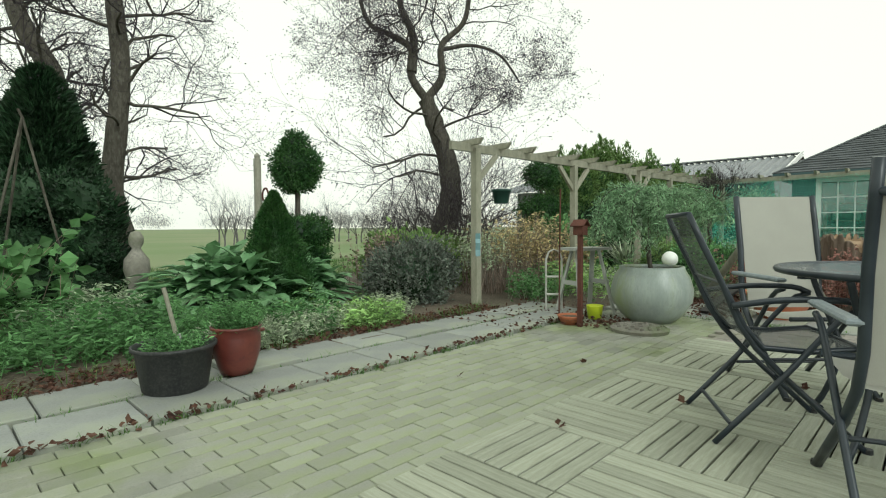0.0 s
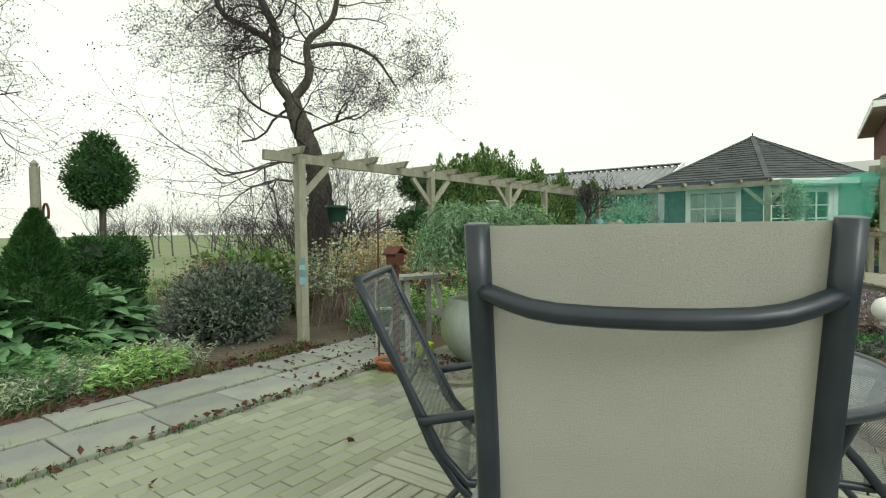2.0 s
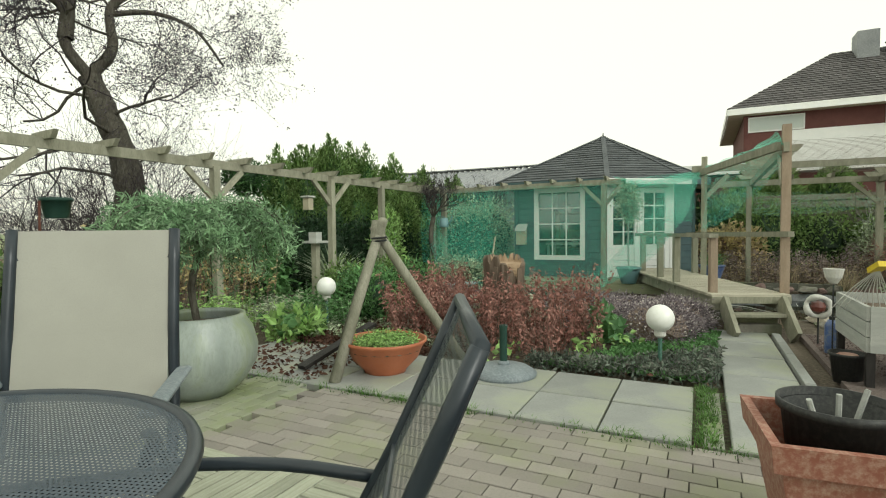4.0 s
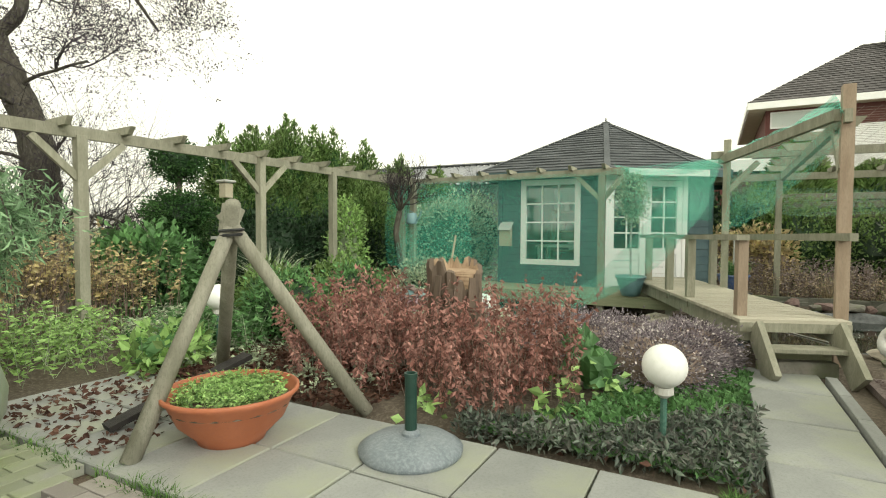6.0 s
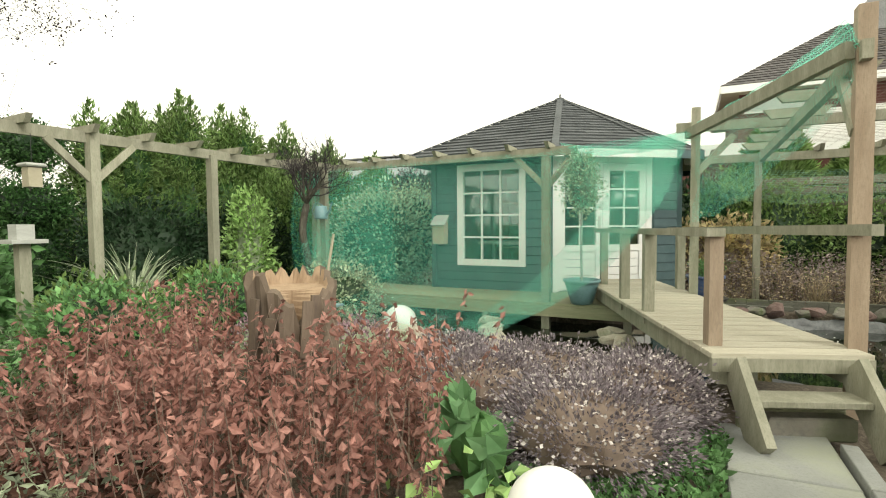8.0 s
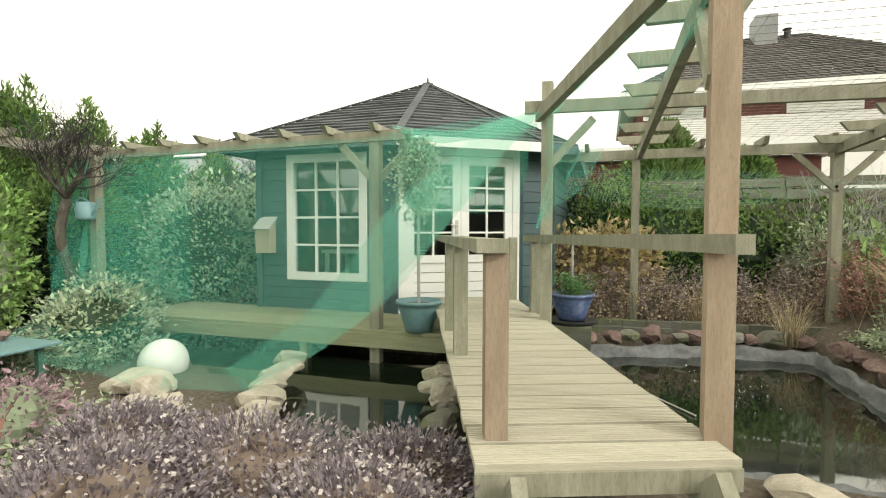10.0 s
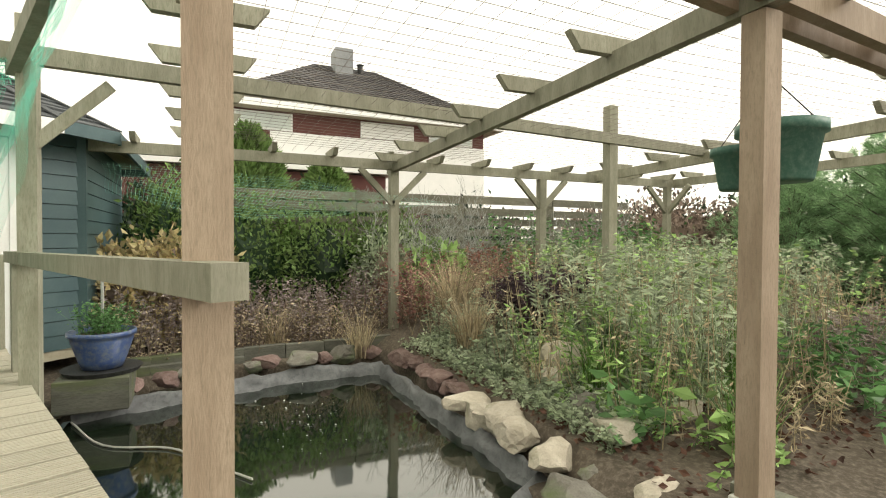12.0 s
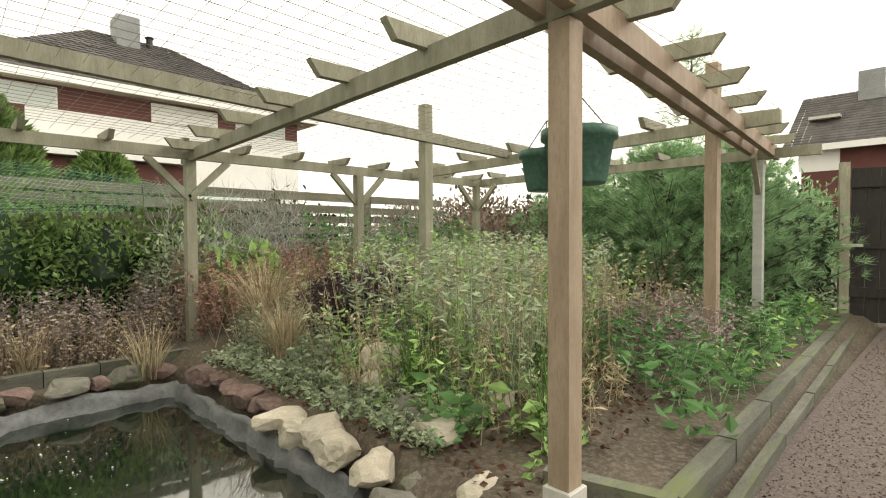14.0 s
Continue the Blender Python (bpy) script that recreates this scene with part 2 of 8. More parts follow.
# L_DARK and L_CONE also colour bush cores, dark in place of inner shade.
L_DARK = foliage_mat("dark_yew_leaf_and_core_shade", (0.012, 0.035, 0.014), (0.03, 0.06, 0.028), trans=0.1)
L_CONE = foliage_mat("dense_conifer_leaf_and_core_shade", (0.024, 0.076, 0.02), (0.056, 0.124, 0.036), trans=0.15)
L_THUJA = foliage_mat("thuja_leaf", (0.111, 0.198, 0.0554), (0.214, 0.309, 0.111), trans=0.45)
L_GREY = foliage_mat("grey_green_leaf", (0.3, 0.362, 0.237), (0.475, 0.537, 0.388), trans=0.4)
L_HERB = foliage_mat("fresh_herb_leaf", (0.085, 0.19, 0.065), (0.17, 0.33, 0.13), trans=0.35)
L_LIME = foliage_mat("lime_green_leaf", (0.25, 0.4, 0.125), (0.375, 0.55, 0.213), trans=0.35)
L_BROAD = foliage_mat("broad_blue_green_leaf", (0.12, 0.25, 0.11), (0.22, 0.37, 0.19), rough=0.38, island=0.5)
L_VIB = foliage_mat("purple_green_leaf", (0.0805, 0.115, 0.0862), (0.172, 0.213, 0.161), (0.149, 0.103, 0.115), rough=0.4)
L_YELLOW = foliage_mat("yellow_autumn_leaf", (0.429, 0.364, 0.156), (0.598, 0.533, 0.312), (0.351, 0.208, 0.143), trans=0.35)
L_RED = foliage_mat("dried_red_brown_leaf", (0.275, 0.127, 0.105), (0.44, 0.248, 0.209), (0.187, 0.088, 0.0715), rough=0.75, island=0.9)
L_LAV = foliage_mat("faded_purple_grey_flower", (0.21, 0.166, 0.166), (0.365, 0.309, 0.298), (0.497, 0.453, 0.42), rough=0.8, island=0.9)
L_LAVD = foliage_mat("dark_lavender_stem", (0.143, 0.117, 0.137), (0.286, 0.247, 0.267), (0.39, 0.351, 0.364), rough=0.8, island=0.9)
L_PURP = foliage_mat("dark_purple_brown_seed_stem", (0.06, 0.04, 0.05), (0.13, 0.095, 0.11), rough=0.85)
L_DRY = foliage_mat("dry_straw_stem", (0.351, 0.287, 0.191), (0.51, 0.435, 0.297), rough=0.8)
L_DRYB = foliage_mat("dead_brown_stem", (0.195, 0.146, 0.117), (0.322, 0.254, 0.21), rough=0.85)
L_PINE = foliage_mat("soft_pine_needle", (0.204, 0.344, 0.173), (0.36, 0.531, 0.296), trans=0.4)
L_FLOWER = foliage_mat("pale_dry_flower_head", (0.45, 0.4, 0.39), (0.6, 0.56, 0.53), rough=0.9, island=0.5, trans=0.2)
L_GRASS = foliage_mat("grass_blade", (0.07, 0.15, 0.035), (0.14, 0.25, 0.07), trans=0.3)
L_BLUEG = foliage_mat("weeping_blue_green_needle", (0.156, 0.276, 0.144), (0.276, 0.408, 0.24), trans=0.3)
L_PINK = foliage_mat("faded_pink_flower", (0.26, 0.195, 0.208), (0.468, 0.312, 0.364))
L_WOOD = foliage_mat("distant_twig_mass", (0.15, 0.145, 0.14), (0.23, 0.22, 0.215), trans=0.4, island=0.3)
L_ALDER = foliage_mat("alder_cone_and_catkin", (0.03, 0.024, 0.032), (0.065, 0.05, 0.062), trans=0.05)

M_WATER = bpy.data.materials.new("dark_pond_water")
M_WATER.use_nodes = True
_b = M_WATER.node_tree.nodes["Principled BSDF"]
_b.inputs["Base Color"].default_value = (0.008, 0.014, 0.008, 1)
_b.inputs["Roughness"].default_value = 0.04
_b.inputs["IOR"].default_value = 2.6
_wn = M_WATER.node_tree.nodes.new("ShaderNodeTexNoise")
_wn.inputs["Scale"].default_value = 2.5
_wb = M_WATER.node_tree.nodes.new("ShaderNodeBump")
_wb.inputs["Strength"].default_value = 0.08
_wb.inputs["Distance"].default_value = 0.02
_wt = M_WATER.node_tree.nodes.new("ShaderNodeTexCoord")
M_WATER.node_tree.links.new(_wt.outputs["Object"], _wn.inputs["Vector"])
M_WATER.node_tree.links.new(_wn.outputs[0], _wb.inputs["Height"])
M_WATER.node_tree.links.new(_wb.outputs[0], _b.inputs["Normal"])


def glass_like(name, tint, gloss_rough, clear):
    m = bpy.data.materials.new(name)
    m.use_nodes = True
    n, l = m.node_tree.nodes, m.node_tree.links
    gl, tr, ms, fr = n.new("ShaderNodeBsdfGlossy"), n.new("ShaderNodeBsdfTransparent"), n.new("ShaderNodeMixShader"), n.new("ShaderNodeFresnel")
    gl.inputs["Roughness"].default_value = gloss_rough
    tr.inputs[0].default_value = (*tint, 1)
    ad = n.new("ShaderNodeMath")
    ad.operation = "MULTIPLY_ADD"
    ad.inputs[1].default_value, ad.inputs[2].default_value = 1.0, clear
    l.new(fr.outputs[0], ad.inputs[0])
    l.new(ad.outputs[0], ms.inputs[0])
    l.new(tr.outputs[0], ms.inputs[1])
    l.new(gl.outputs[0], ms.inputs[2])
    l.new(ms.outputs[0], n["Material Output"].inputs[0])
    return m


M_GLASS = glass_like("window_glass", (0.85, 0.9, 0.88), 0.03, 0.08)


def mesh_mat(name, col, cell, thick, soft=0.0, rough=0.5, trans=0.0, second=None):
    """A net or woven mesh: threads of a grid, holes between them."""
    m = bpy.data.materials.new(name)
    m.use_nodes = True
    n, l = m.node_tree.nodes, m.node_tree.links
    bsdf = n["Principled BSDF"]
    bsdf.inputs["Base Color"].default_value = (*col, 1)
    bsdf.inputs["Roughness"].default_value = rough
    tc, sep = n.new("ShaderNodeTexCoord"), n.new("ShaderNodeSeparateXYZ")
    l.new(tc.outputs["UV"], sep.inputs[0])
    keep = []
    for k in (0, 1):
        fr = n.new("ShaderNodeMath")
        fr.operation = "PINGPONG"
        fr.inputs[1].default_value = (cell if not second or k == 0 else second) / 2
        l.new(sep.outputs[k], fr.inputs[0])
        lt = n.new("ShaderNodeMath")
        lt.operation = "LESS_THAN"
        lt.inputs[1].default_value = thick / 2
        l.new(fr.outputs[0], lt.inputs[0])
        keep.append(lt.outputs[0])
    mx = n.new("ShaderNodeMath")
    mx.operation = "MAXIMUM"
    l.new(keep[0], mx.inputs[0])
    l.new(keep[1], mx.inputs[1])
    so = n.new("ShaderNodeMath")
    so.operation = "MAXIMUM"
    so.inputs[1].default_value = soft
    l.new(mx.outputs[0], so.inputs[0])
    tr, ms = n.new("ShaderNodeBsdfTransparent"), n.new("ShaderNodeMixShader")
    l.new(so.outputs[0], ms.inputs[0])
    l.new(tr.outputs[0], ms.inputs[1])
    src = bsdf.outputs[0]
    if trans:
        tl, m2 = n.new("ShaderNodeBsdfTranslucent"), n.new("ShaderNodeMixShader")
        tl.inputs[0].default_value = (*col, 1)
        m2.inputs[0].default_value = trans
        l.new(src, m2.inputs[1])
        l.new(tl.outputs[0], m2.inputs[2])
        src = m2.outputs[0]
    l.new(src, ms.inputs[2])
    l.new(ms.outputs[0], n["Material Output"].inputs[0])
    return m


M_NET = mesh_mat("green_pond_net", (0.15, 0.68, 0.52), 0.016, 0.0007, soft=0.11, trans=0.5)
M_NETFULL = mesh_mat("doubled_green_net", (0.1, 0.6, 0.42), 0.014, 0.0007, soft=0.12, trans=0.5)
M_NETBAND = mesh_mat("layered_green_net", (0.24, 0.78, 0.6), 0.018, 0.001, soft=0.15, trans=0.5)
M_NETFINE = mesh_mat("thin_pale_green_net", (0.4, 0.8, 0.66), 0.03, 0.0014, soft=0.015, trans=0.5)
M_NETFOLD = mesh_mat("gathered_green_net", (0.24, 0.75, 0.58), 0.02, 0.003, soft=0.3, trans=0.5)
M_MESHSEAT = mesh_mat("expanded_steel_mesh", (0.07, 0.08, 0.085), 0.0095, 0.0034, rough=0.4, second=0.0095)
M_TABLEMESH = mesh_mat("fine_steel_mesh", (0.047, 0.066, 0.088), 0.009, 0.0055, rough=0.25)

# ---- builders ----


class Build:
    def __init__(self):
        self.v, self.f, self.n = [], [], 0

    def add(self, verts, faces):
        self.v.append(np.asarray(verts, float).reshape(-1, 3))
        self.f.extend(tuple(i + self.n for i in f) for f in faces)
        self.n += len(self.v[-1])
        return self

    def polys(self, arr):
        """arr: (N, k, 3) corners of N separate faces."""
        arr = np.asarray(arr, float)
        n, k = arr.shape[:2]
        self.v.append(arr.reshape(-1, 3))
        self.f.extend(map(tuple, (np.arange(n * k).reshape(n, k) + self.n).tolist()))
        self.n += n * k
        return self

    def mesh(self, name, smooth=False):
        me = bpy.data.meshes.new(name)
        me.from_pydata(np.concatenate(self.v).tolist(), [], self.f)
        if smooth:
            me.polygons.foreach_set("use_smooth", [True] * len(me.polygons))
        return me


def thing(name, label, category, at=(0, 0, 0), turn=0.0, group="", kind=""):
    e = new(name)
    e.matrix_world = pose(*at, 0, 0, turn)
    return tagged(e, label, category, group, kind)


def part(name, build, mat, parent=None, label="", smooth=False, category="", kind="", uv=None, at=None):
    me = build if isinstance(build, bpy.types.Mesh) else build.mesh(name, smooth)
    if not me.materials:
        me.materials.append(mat)
    if uv is not None:
        layer = me.uv_layers.new(name="UVMap")
        co = np.empty(len(me.vertices) * 3)
        me.vertices.foreach_get("co", co)
        co = co.reshape(-1, 3)
        idx = np.empty(len(me.loops), int)
        me.loops.foreach_get("vertex_index", idx)
        layer.data.foreach_set("uv", uv(co)[idx].astype(float).ravel())
    ob = new(name, me)
    if parent is not None:
        ob.parent = parent
    if at is not None:
        ob.matrix_basis = at
    return tagged(ob, label, category, "", kind)


BOX_F = [(0, 3, 2, 1), (4, 5, 6, 7), (0, 1, 5, 4), (1, 2, 6, 5), (2, 3, 7, 6), (3, 0, 4, 7)]


def boxv(c, s):
    x, y, z = c
    a, b, h = s[0] / 2, s[1] / 2, s[2] / 2
    return [(x - a, y - b, z - h), (x + a, y - b, z - h), (x + a, y + b, z - h), (x - a, y + b, z - h),
            (x - a, y - b, z + h), (x + a, y - b, z + h), (x + a, y + b, z + h), (x - a, y + b, z + h)]


def box(b, c, s, bevel=0.0):
    """A box at centre c of size s; with a bevel its vertical and top edges are chamfered."""
    if not bevel:
        return b.add(boxv(c, s), BOX_F)
    e = bevel
    rings = []
    a, d, h = s[0] / 2, s[1] / 2, s[2] / 2
    for zz, q in ((-h, e), (-h + e, 0), (h - e, 0), (h, e)):
        A, D = a - q, d - q
        rings += [(c[0] - A, c[1] - D, c[2] + zz), (c[0] + A, c[1] - D, c[2] + zz), (c[0] + A, c[1] + D, c[2] + zz), (c[0] - A, c[1] + D, c[2] + zz)]
    f = [(3, 2, 1, 0), (12, 13, 14, 15)]
    for r in range(3):
        for k in range(4):
            f.append((r * 4 + k, r * 4 + (k + 1) % 4, r * 4 + 4 + (k + 1) % 4, r * 4 + 4 + k))
    return b.add(rings, f)


def frame_of(d, up=(0, 0, 1)):
    d = np.asarray(d, float)
    d = d / np.linalg.norm(d)
    u = np.asarray(up, float)
    if abs(d @ u) > 0.98:
        u = np.array([1.0, 0, 0])
    s = np.cross(d, u)
    s /= np.linalg.norm(s)
    return d, s, np.cross(s, d)


def beam(b, p, q, w, h, cut=0.0, up=(0, 0, 1)):
    """A sawn beam from p to q, w wide and h high; cut: how far its lower ends are cut back."""
    p, q = np.array(p, float), np.array(q, float)
    d, s, u = frame_of(q - p, up)
    v = []
    for o, sg in ((p, 1), (q, -1)):
        for a, k in ((-1, -1), (1, -1), (1, 1), (-1, 1)):
            v.append(o + s * a * w / 2 + u * k * h / 2 + (d * sg * cut if k < 0 else 0))
    return b.add(v, [(0, 1, 2, 3), (7, 6, 5, 4), (0, 4, 5, 1), (1, 5, 6, 2), (2, 6, 7, 3), (3, 7, 4, 0)])


def tube(b, pts, radii, n=6, closed=False, cap=True):
    pts = np.array(pts, float)
    k = len(pts)
    radii = np.broadcast_to(np.asarray(radii, float), (k,))
    t = np.roll(pts, -1, 0) - np.roll(pts, 1, 0) if closed else np.gradient(pts, axis=0)
    v = []
    s0 = None
    for i in range(k):
        d = t[i] / max(np.linalg.norm(t[i]), 1e-9)
        if s0 is None:
            d, s, u = frame_of(d)
        else:
            s = s0 - d * (s0 @ d)
            s /= max(np.linalg.norm(s), 1e-9)
            u = np.cross(s, d)
        s0 = s
        for j in range(n):
            a = 2 * math.pi * j / n
            v.append(pts[i] + radii[i] * (s * math.cos(a) + u * math.sin(a)))
    f = []
    for i in range(k if closed else k - 1):
        for j in range(n):
            i2 = (i + 1) % k
            f.append((i * n + j, i * n + (j + 1) % n, i2 * n + (j + 1) % n, i2 * n + j))
    if cap and not closed:
        f.append(tuple(range(n))[::-1])
        f.append(tuple((k - 1) * n + j for j in range(n)))
    return b.add(v, f)


def lathe(b, prof, n=32, at=(0, 0, 0)):
    v, f = [], []
    for r, z in prof:
        for j in range(n):
            a = 2 * math.pi * j / n
            v.append((at[0] + r * math.cos(a), at[1] + r * math.sin(a), at[2] + z))
    for i in range(len(prof) - 1):
        for j in range(n):
            f.append((i * n + j, i * n + (j + 1) % n, (i + 1) * n + (j + 1) % n, (i + 1) * n + j))
    if prof[0][0] > 0.001:
        f.append(tuple(range(n))[::-1])
    if prof[-1][0] > 0.001:
        f.append(tuple((len(prof) - 1) * n + j for j in range(n)))
    return b.add(v, f)


def smooth_path(pts, k=6):
    """Catmull-Rom through the points."""
    p = [np.array(q, float) for q in pts]
    p = [2 * p[0] - p[1]] + p + [2 * p[-1] - p[-2]]
    out = []
    for i in range(1, len(p) - 2):
        for j in range(k):
            t = j / k
            out.append(0.5 * (2 * p[i] + (p[i + 1] - p[i - 1]) * t + (2 * p[i - 1] - 5 * p[i] + 4 * p[i + 1] - p[i + 2]) * t * t
                              + (3 * p[i] - p[i - 1] - 3 * p[i + 1] + p[i + 2]) * t ** 3))
    out.append(p[-2])
    return out


def rock_mesh(name, seed, flat=0.6):
    rng = np.random.default_rng(seed)
    bm = bmesh.new()
    bmesh.ops.create_icosphere(bm, subdivisions=3, radius=0.5)
    cuts = rng.normal(size=(13, 3))
    cuts /= np.linalg.norm(cuts, axis=1)[:, None]
    for v in bm.verts:
        p = np.array(v.co)
        for c in cuts:
            over = p @ c - 0.31
            if over > 0:
                p = p - c * over * 0.98
        p += rng.normal(size=3) * 0.012
        v.co = (p[0], p[1], p[2] * flat)
    me = bpy.data.meshes.new(name)
    bm.to_mesh(me)
    bm.free()
    return me


RNG = np.random.default_rng(7)


def unit(n, rng=RNG):
    v = rng.normal(size=(n, 3))
    return v / np.linalg.norm(v, axis=1)[:, None]


def leaf_quads(pos, size, aspect=0.5, along=None, rng=RNG, droop=0.0):
    """Leaves as folded lozenges at pos; along: their main directions."""
    n = len(pos)
    d = unit(n, rng) if along is None else np.asarray(along, float)
    if droop:
        d = d + np.array([0, 0, -droop])
    d = d / np.maximum(np.linalg.norm(d, axis=1)[:, None], 1e-9)
    s = np.cross(d, unit(n, rng))
    s /= np.maximum(np.linalg.norm(s, axis=1)[:, None], 1e-9)
    L = size * rng.uniform(0.6, 1.3, n)[:, None]
    W = L * aspect * 0.5
    nrm = np.cross(s, d) * L * 0.12
    return np.stack([pos, pos + d * L * 0.45 + s * W + nrm, pos + d * L, pos + d * L * 0.45 - s * W + nrm], 1)


def foliage(name, lobes, count, size, mat, label, category, aspect=0.5, core=None, stems=None, outward=0.5, rng_seed=1, clump=0.16, at=(0, 0, 0)):
    """A leafy bush. lobes: (x, y, z, rx, ry, rz) ellipsoids; leaves gather in clumps on their shells, over an uneven
    core; dark cores stand in for the shade between the leaves.
    """
    rng = np.random.default_rng(rng_seed)
    root = thing(name, label, category, at=at)
    lob = np.array(lobes, float)
    w = lob[:, 3] * lob[:, 4] + lob[:, 4] * lob[:, 5]
    pick = rng.choice(len(lob), size=count // 10 + 1, p=w / w.sum())
    d = unit(len(pick), rng)
    rad = rng.uniform(0.72, 1.06, len(pick))[:, None]
    cpos = lob[pick, :3] + d * lob[pick, 3:] * rad
    ci = rng.integers(0, len(cpos), count)
    spread = np.minimum(lob[pick[ci], 3:].mean(1), 1.0)[:, None] * clump
    pos = cpos[ci] + rng.normal(size=(count, 3)) * spread
    pos[:, 2] = np.maximum(pos[:, 2], 0.01)
    along = d[ci] * outward + unit(count, rng) * (1 - outward) + np.array([0, 0, 0.12])
    part("foliage", Build().polys(leaf_quads(pos, size, aspect, along, rng)), mat, root)
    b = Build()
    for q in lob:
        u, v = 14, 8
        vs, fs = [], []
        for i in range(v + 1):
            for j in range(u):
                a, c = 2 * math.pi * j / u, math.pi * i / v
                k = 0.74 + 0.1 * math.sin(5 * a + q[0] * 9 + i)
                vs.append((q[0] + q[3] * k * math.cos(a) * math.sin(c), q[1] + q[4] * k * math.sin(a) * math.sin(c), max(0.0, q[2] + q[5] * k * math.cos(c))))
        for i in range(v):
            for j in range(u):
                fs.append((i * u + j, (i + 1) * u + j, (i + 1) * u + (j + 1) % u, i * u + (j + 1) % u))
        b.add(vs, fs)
    # Inner filler; L_DARK and L_CONE put the shade between leaves into its colour.
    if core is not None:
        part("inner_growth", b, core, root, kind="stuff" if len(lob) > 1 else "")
    return root


def blades(rng, centre, n, h, spread, lean, width, segs=3):
    """Curved grass or strap leaves round a centre, as bent strips."""
    c = np.array(centre, float)
    out = []
    ang = rng.uniform(0, 2 * math.pi, n)
    rr = rng.uniform(0, 1, n) ** 0.5 * spread
    base = c + np.stack([np.cos(ang) * rr, np.sin(ang) * rr, np.zeros(n)], 1)
    dirv = np.stack([np.cos(ang), np.sin(ang), np.zeros(n)], 1) + rng.normal(size=(n, 3)) * [0.5, 0.5, 0]
    H = h * rng.uniform(0.6, 1.15, n)[:, None]
    le = lean * rng.uniform(0.3, 1.3, n)[:, None]
    side = np.stack([-dirv[:, 1], dirv[:, 0], np.zeros(n)], 1)
    side /= np.maximum(np.linalg.norm(side, axis=1)[:, None], 1e-9)
    prev = None
    for i in range(segs + 1):
        t = i / segs
        p = base + dirv * H * le * t * t + np.array([0, 0, 1.0]) * H * (t - 0.35 * le * t * t * t)
        w = side * width * (1 - 0.93 * t ** 1.5) / 2
        cur = (p - w, p + w)
        if prev is not None:
            out.append(np.stack([prev[0], prev[1], cur[1], cur[0]], 1))
        prev = cur
    return np.concatenate(out)


def stems_plant(rng, bases, h, lean, r, leaf_n, leaf_size, aspect, droop, top=0.3):
    """Upright stems with leaves along them. Returns (stem polys, leaf polys)."""
    n = len(bases)
    bases = np.asarray(bases, float)
    dv = rng.normal(size=(n, 3)) * [lean, lean, 0] + [0, 0, 1]
    H = (h if np.ndim(h) else np.full(n, h))[:, None] * rng.uniform(0.7, 1.15, n)[:, None]
    tip = bases + dv * H
    a = rng.uniform(0, math.pi, n)
    s1 = np.stack([np.cos(a), np.sin(a), np.zeros(n)], 1) * r
    s2 = np.stack([-np.sin(a), np.cos(a), np.zeros(n)], 1) * r
    st = np.concatenate([np.stack([bases - s, bases + s, tip + s * 0.4, tip - s * 0.4], 1) for s in (s1, s2)])
    k = leaf_n
    idx = np.repeat(np.arange(n), k)
    t = rng.uniform(top, 1.02, len(idx))[:, None]
    pos = bases[idx] + (tip - bases)[idx] * t + rng.normal(size=(len(idx), 3)) * 0.01
    aa = rng.uniform(0, 2 * math.pi, len(idx))
    al = np.stack([np.cos(aa), np.sin(aa), rng.normal(size=len(idx)) * 0.4 + 0.25], 1)
    lv = leaf_quads(pos, leaf_size, aspect, al, rng, droop)
    return st, lv


def scatter(rng, poly_fn, n, x0, x1, y0, y1, z=0.0):
    p = np.stack([rng.uniform(x0, x1, n * 3), rng.uniform(y0, y1, n * 3), np.full(n * 3, z)], 1)
    keep = np.array([poly_fn(q[0], q[1]) for q in p]) if poly_fn else np.ones(len(p), bool)
    return p[keep][:n]


def inside(poly):
    pts = list(poly)

    def test(x, y):
        c = False
        for i in range(len(pts)):
            (x1, y1), (x2, y2) = pts[i], pts[i - 1]
            if (y1 > y) != (y2 > y) and x < (x2 - x1) * (y - y1) / (y2 - y1) + x1:
                c = not c
        return c
    return test

# ---- ground ----
POND_R = [(9.85, -1.3), (10.0, -2.9), (10.3, -3.3), (12.75, -3.32), (12.8, -2.4), (12.75, -1.5), (12.2, -0.75), (11.8, 0.4), (12.5, 3.0), (11.4, 3.1), (10.75, 1.7), (10.35, 0.62), (9.75, 0.42), (9.6, -0.9)]
in_pond = inside(POND_R)


def ground_z(x, y):
    z = 0.02 * math.sin(x * 1.7 + y) * math.sin(y * 2.3)
    if -3 < x < 9.1 and -2.2 < y < 3.6 and not (6.7 < x < 9.1 and y > -1.0):
        z = -0.06
    elif in_pond(x, y):
        z = -0.55
    elif 9.15 < x < 14.5 and -11 < y < -3.3:
        z = 0.1 + 0.24 * min(1, (x - 9.15) / 2.5) * min(1, (-3.3 - y) / 1.5)
    elif x < 9.15 and y < -2.2:
        z = -0.02
    if y > 14:
        z -= min(0.6, (y - 14) * 0.05)
    return z


def axis(lo, hi, step, far):
    a = [-far, -far / 3, -120, -60, -35, -22]
    return a + list(np.arange(lo, hi, step)) + [22, 35, 60, 120, far / 3, far]


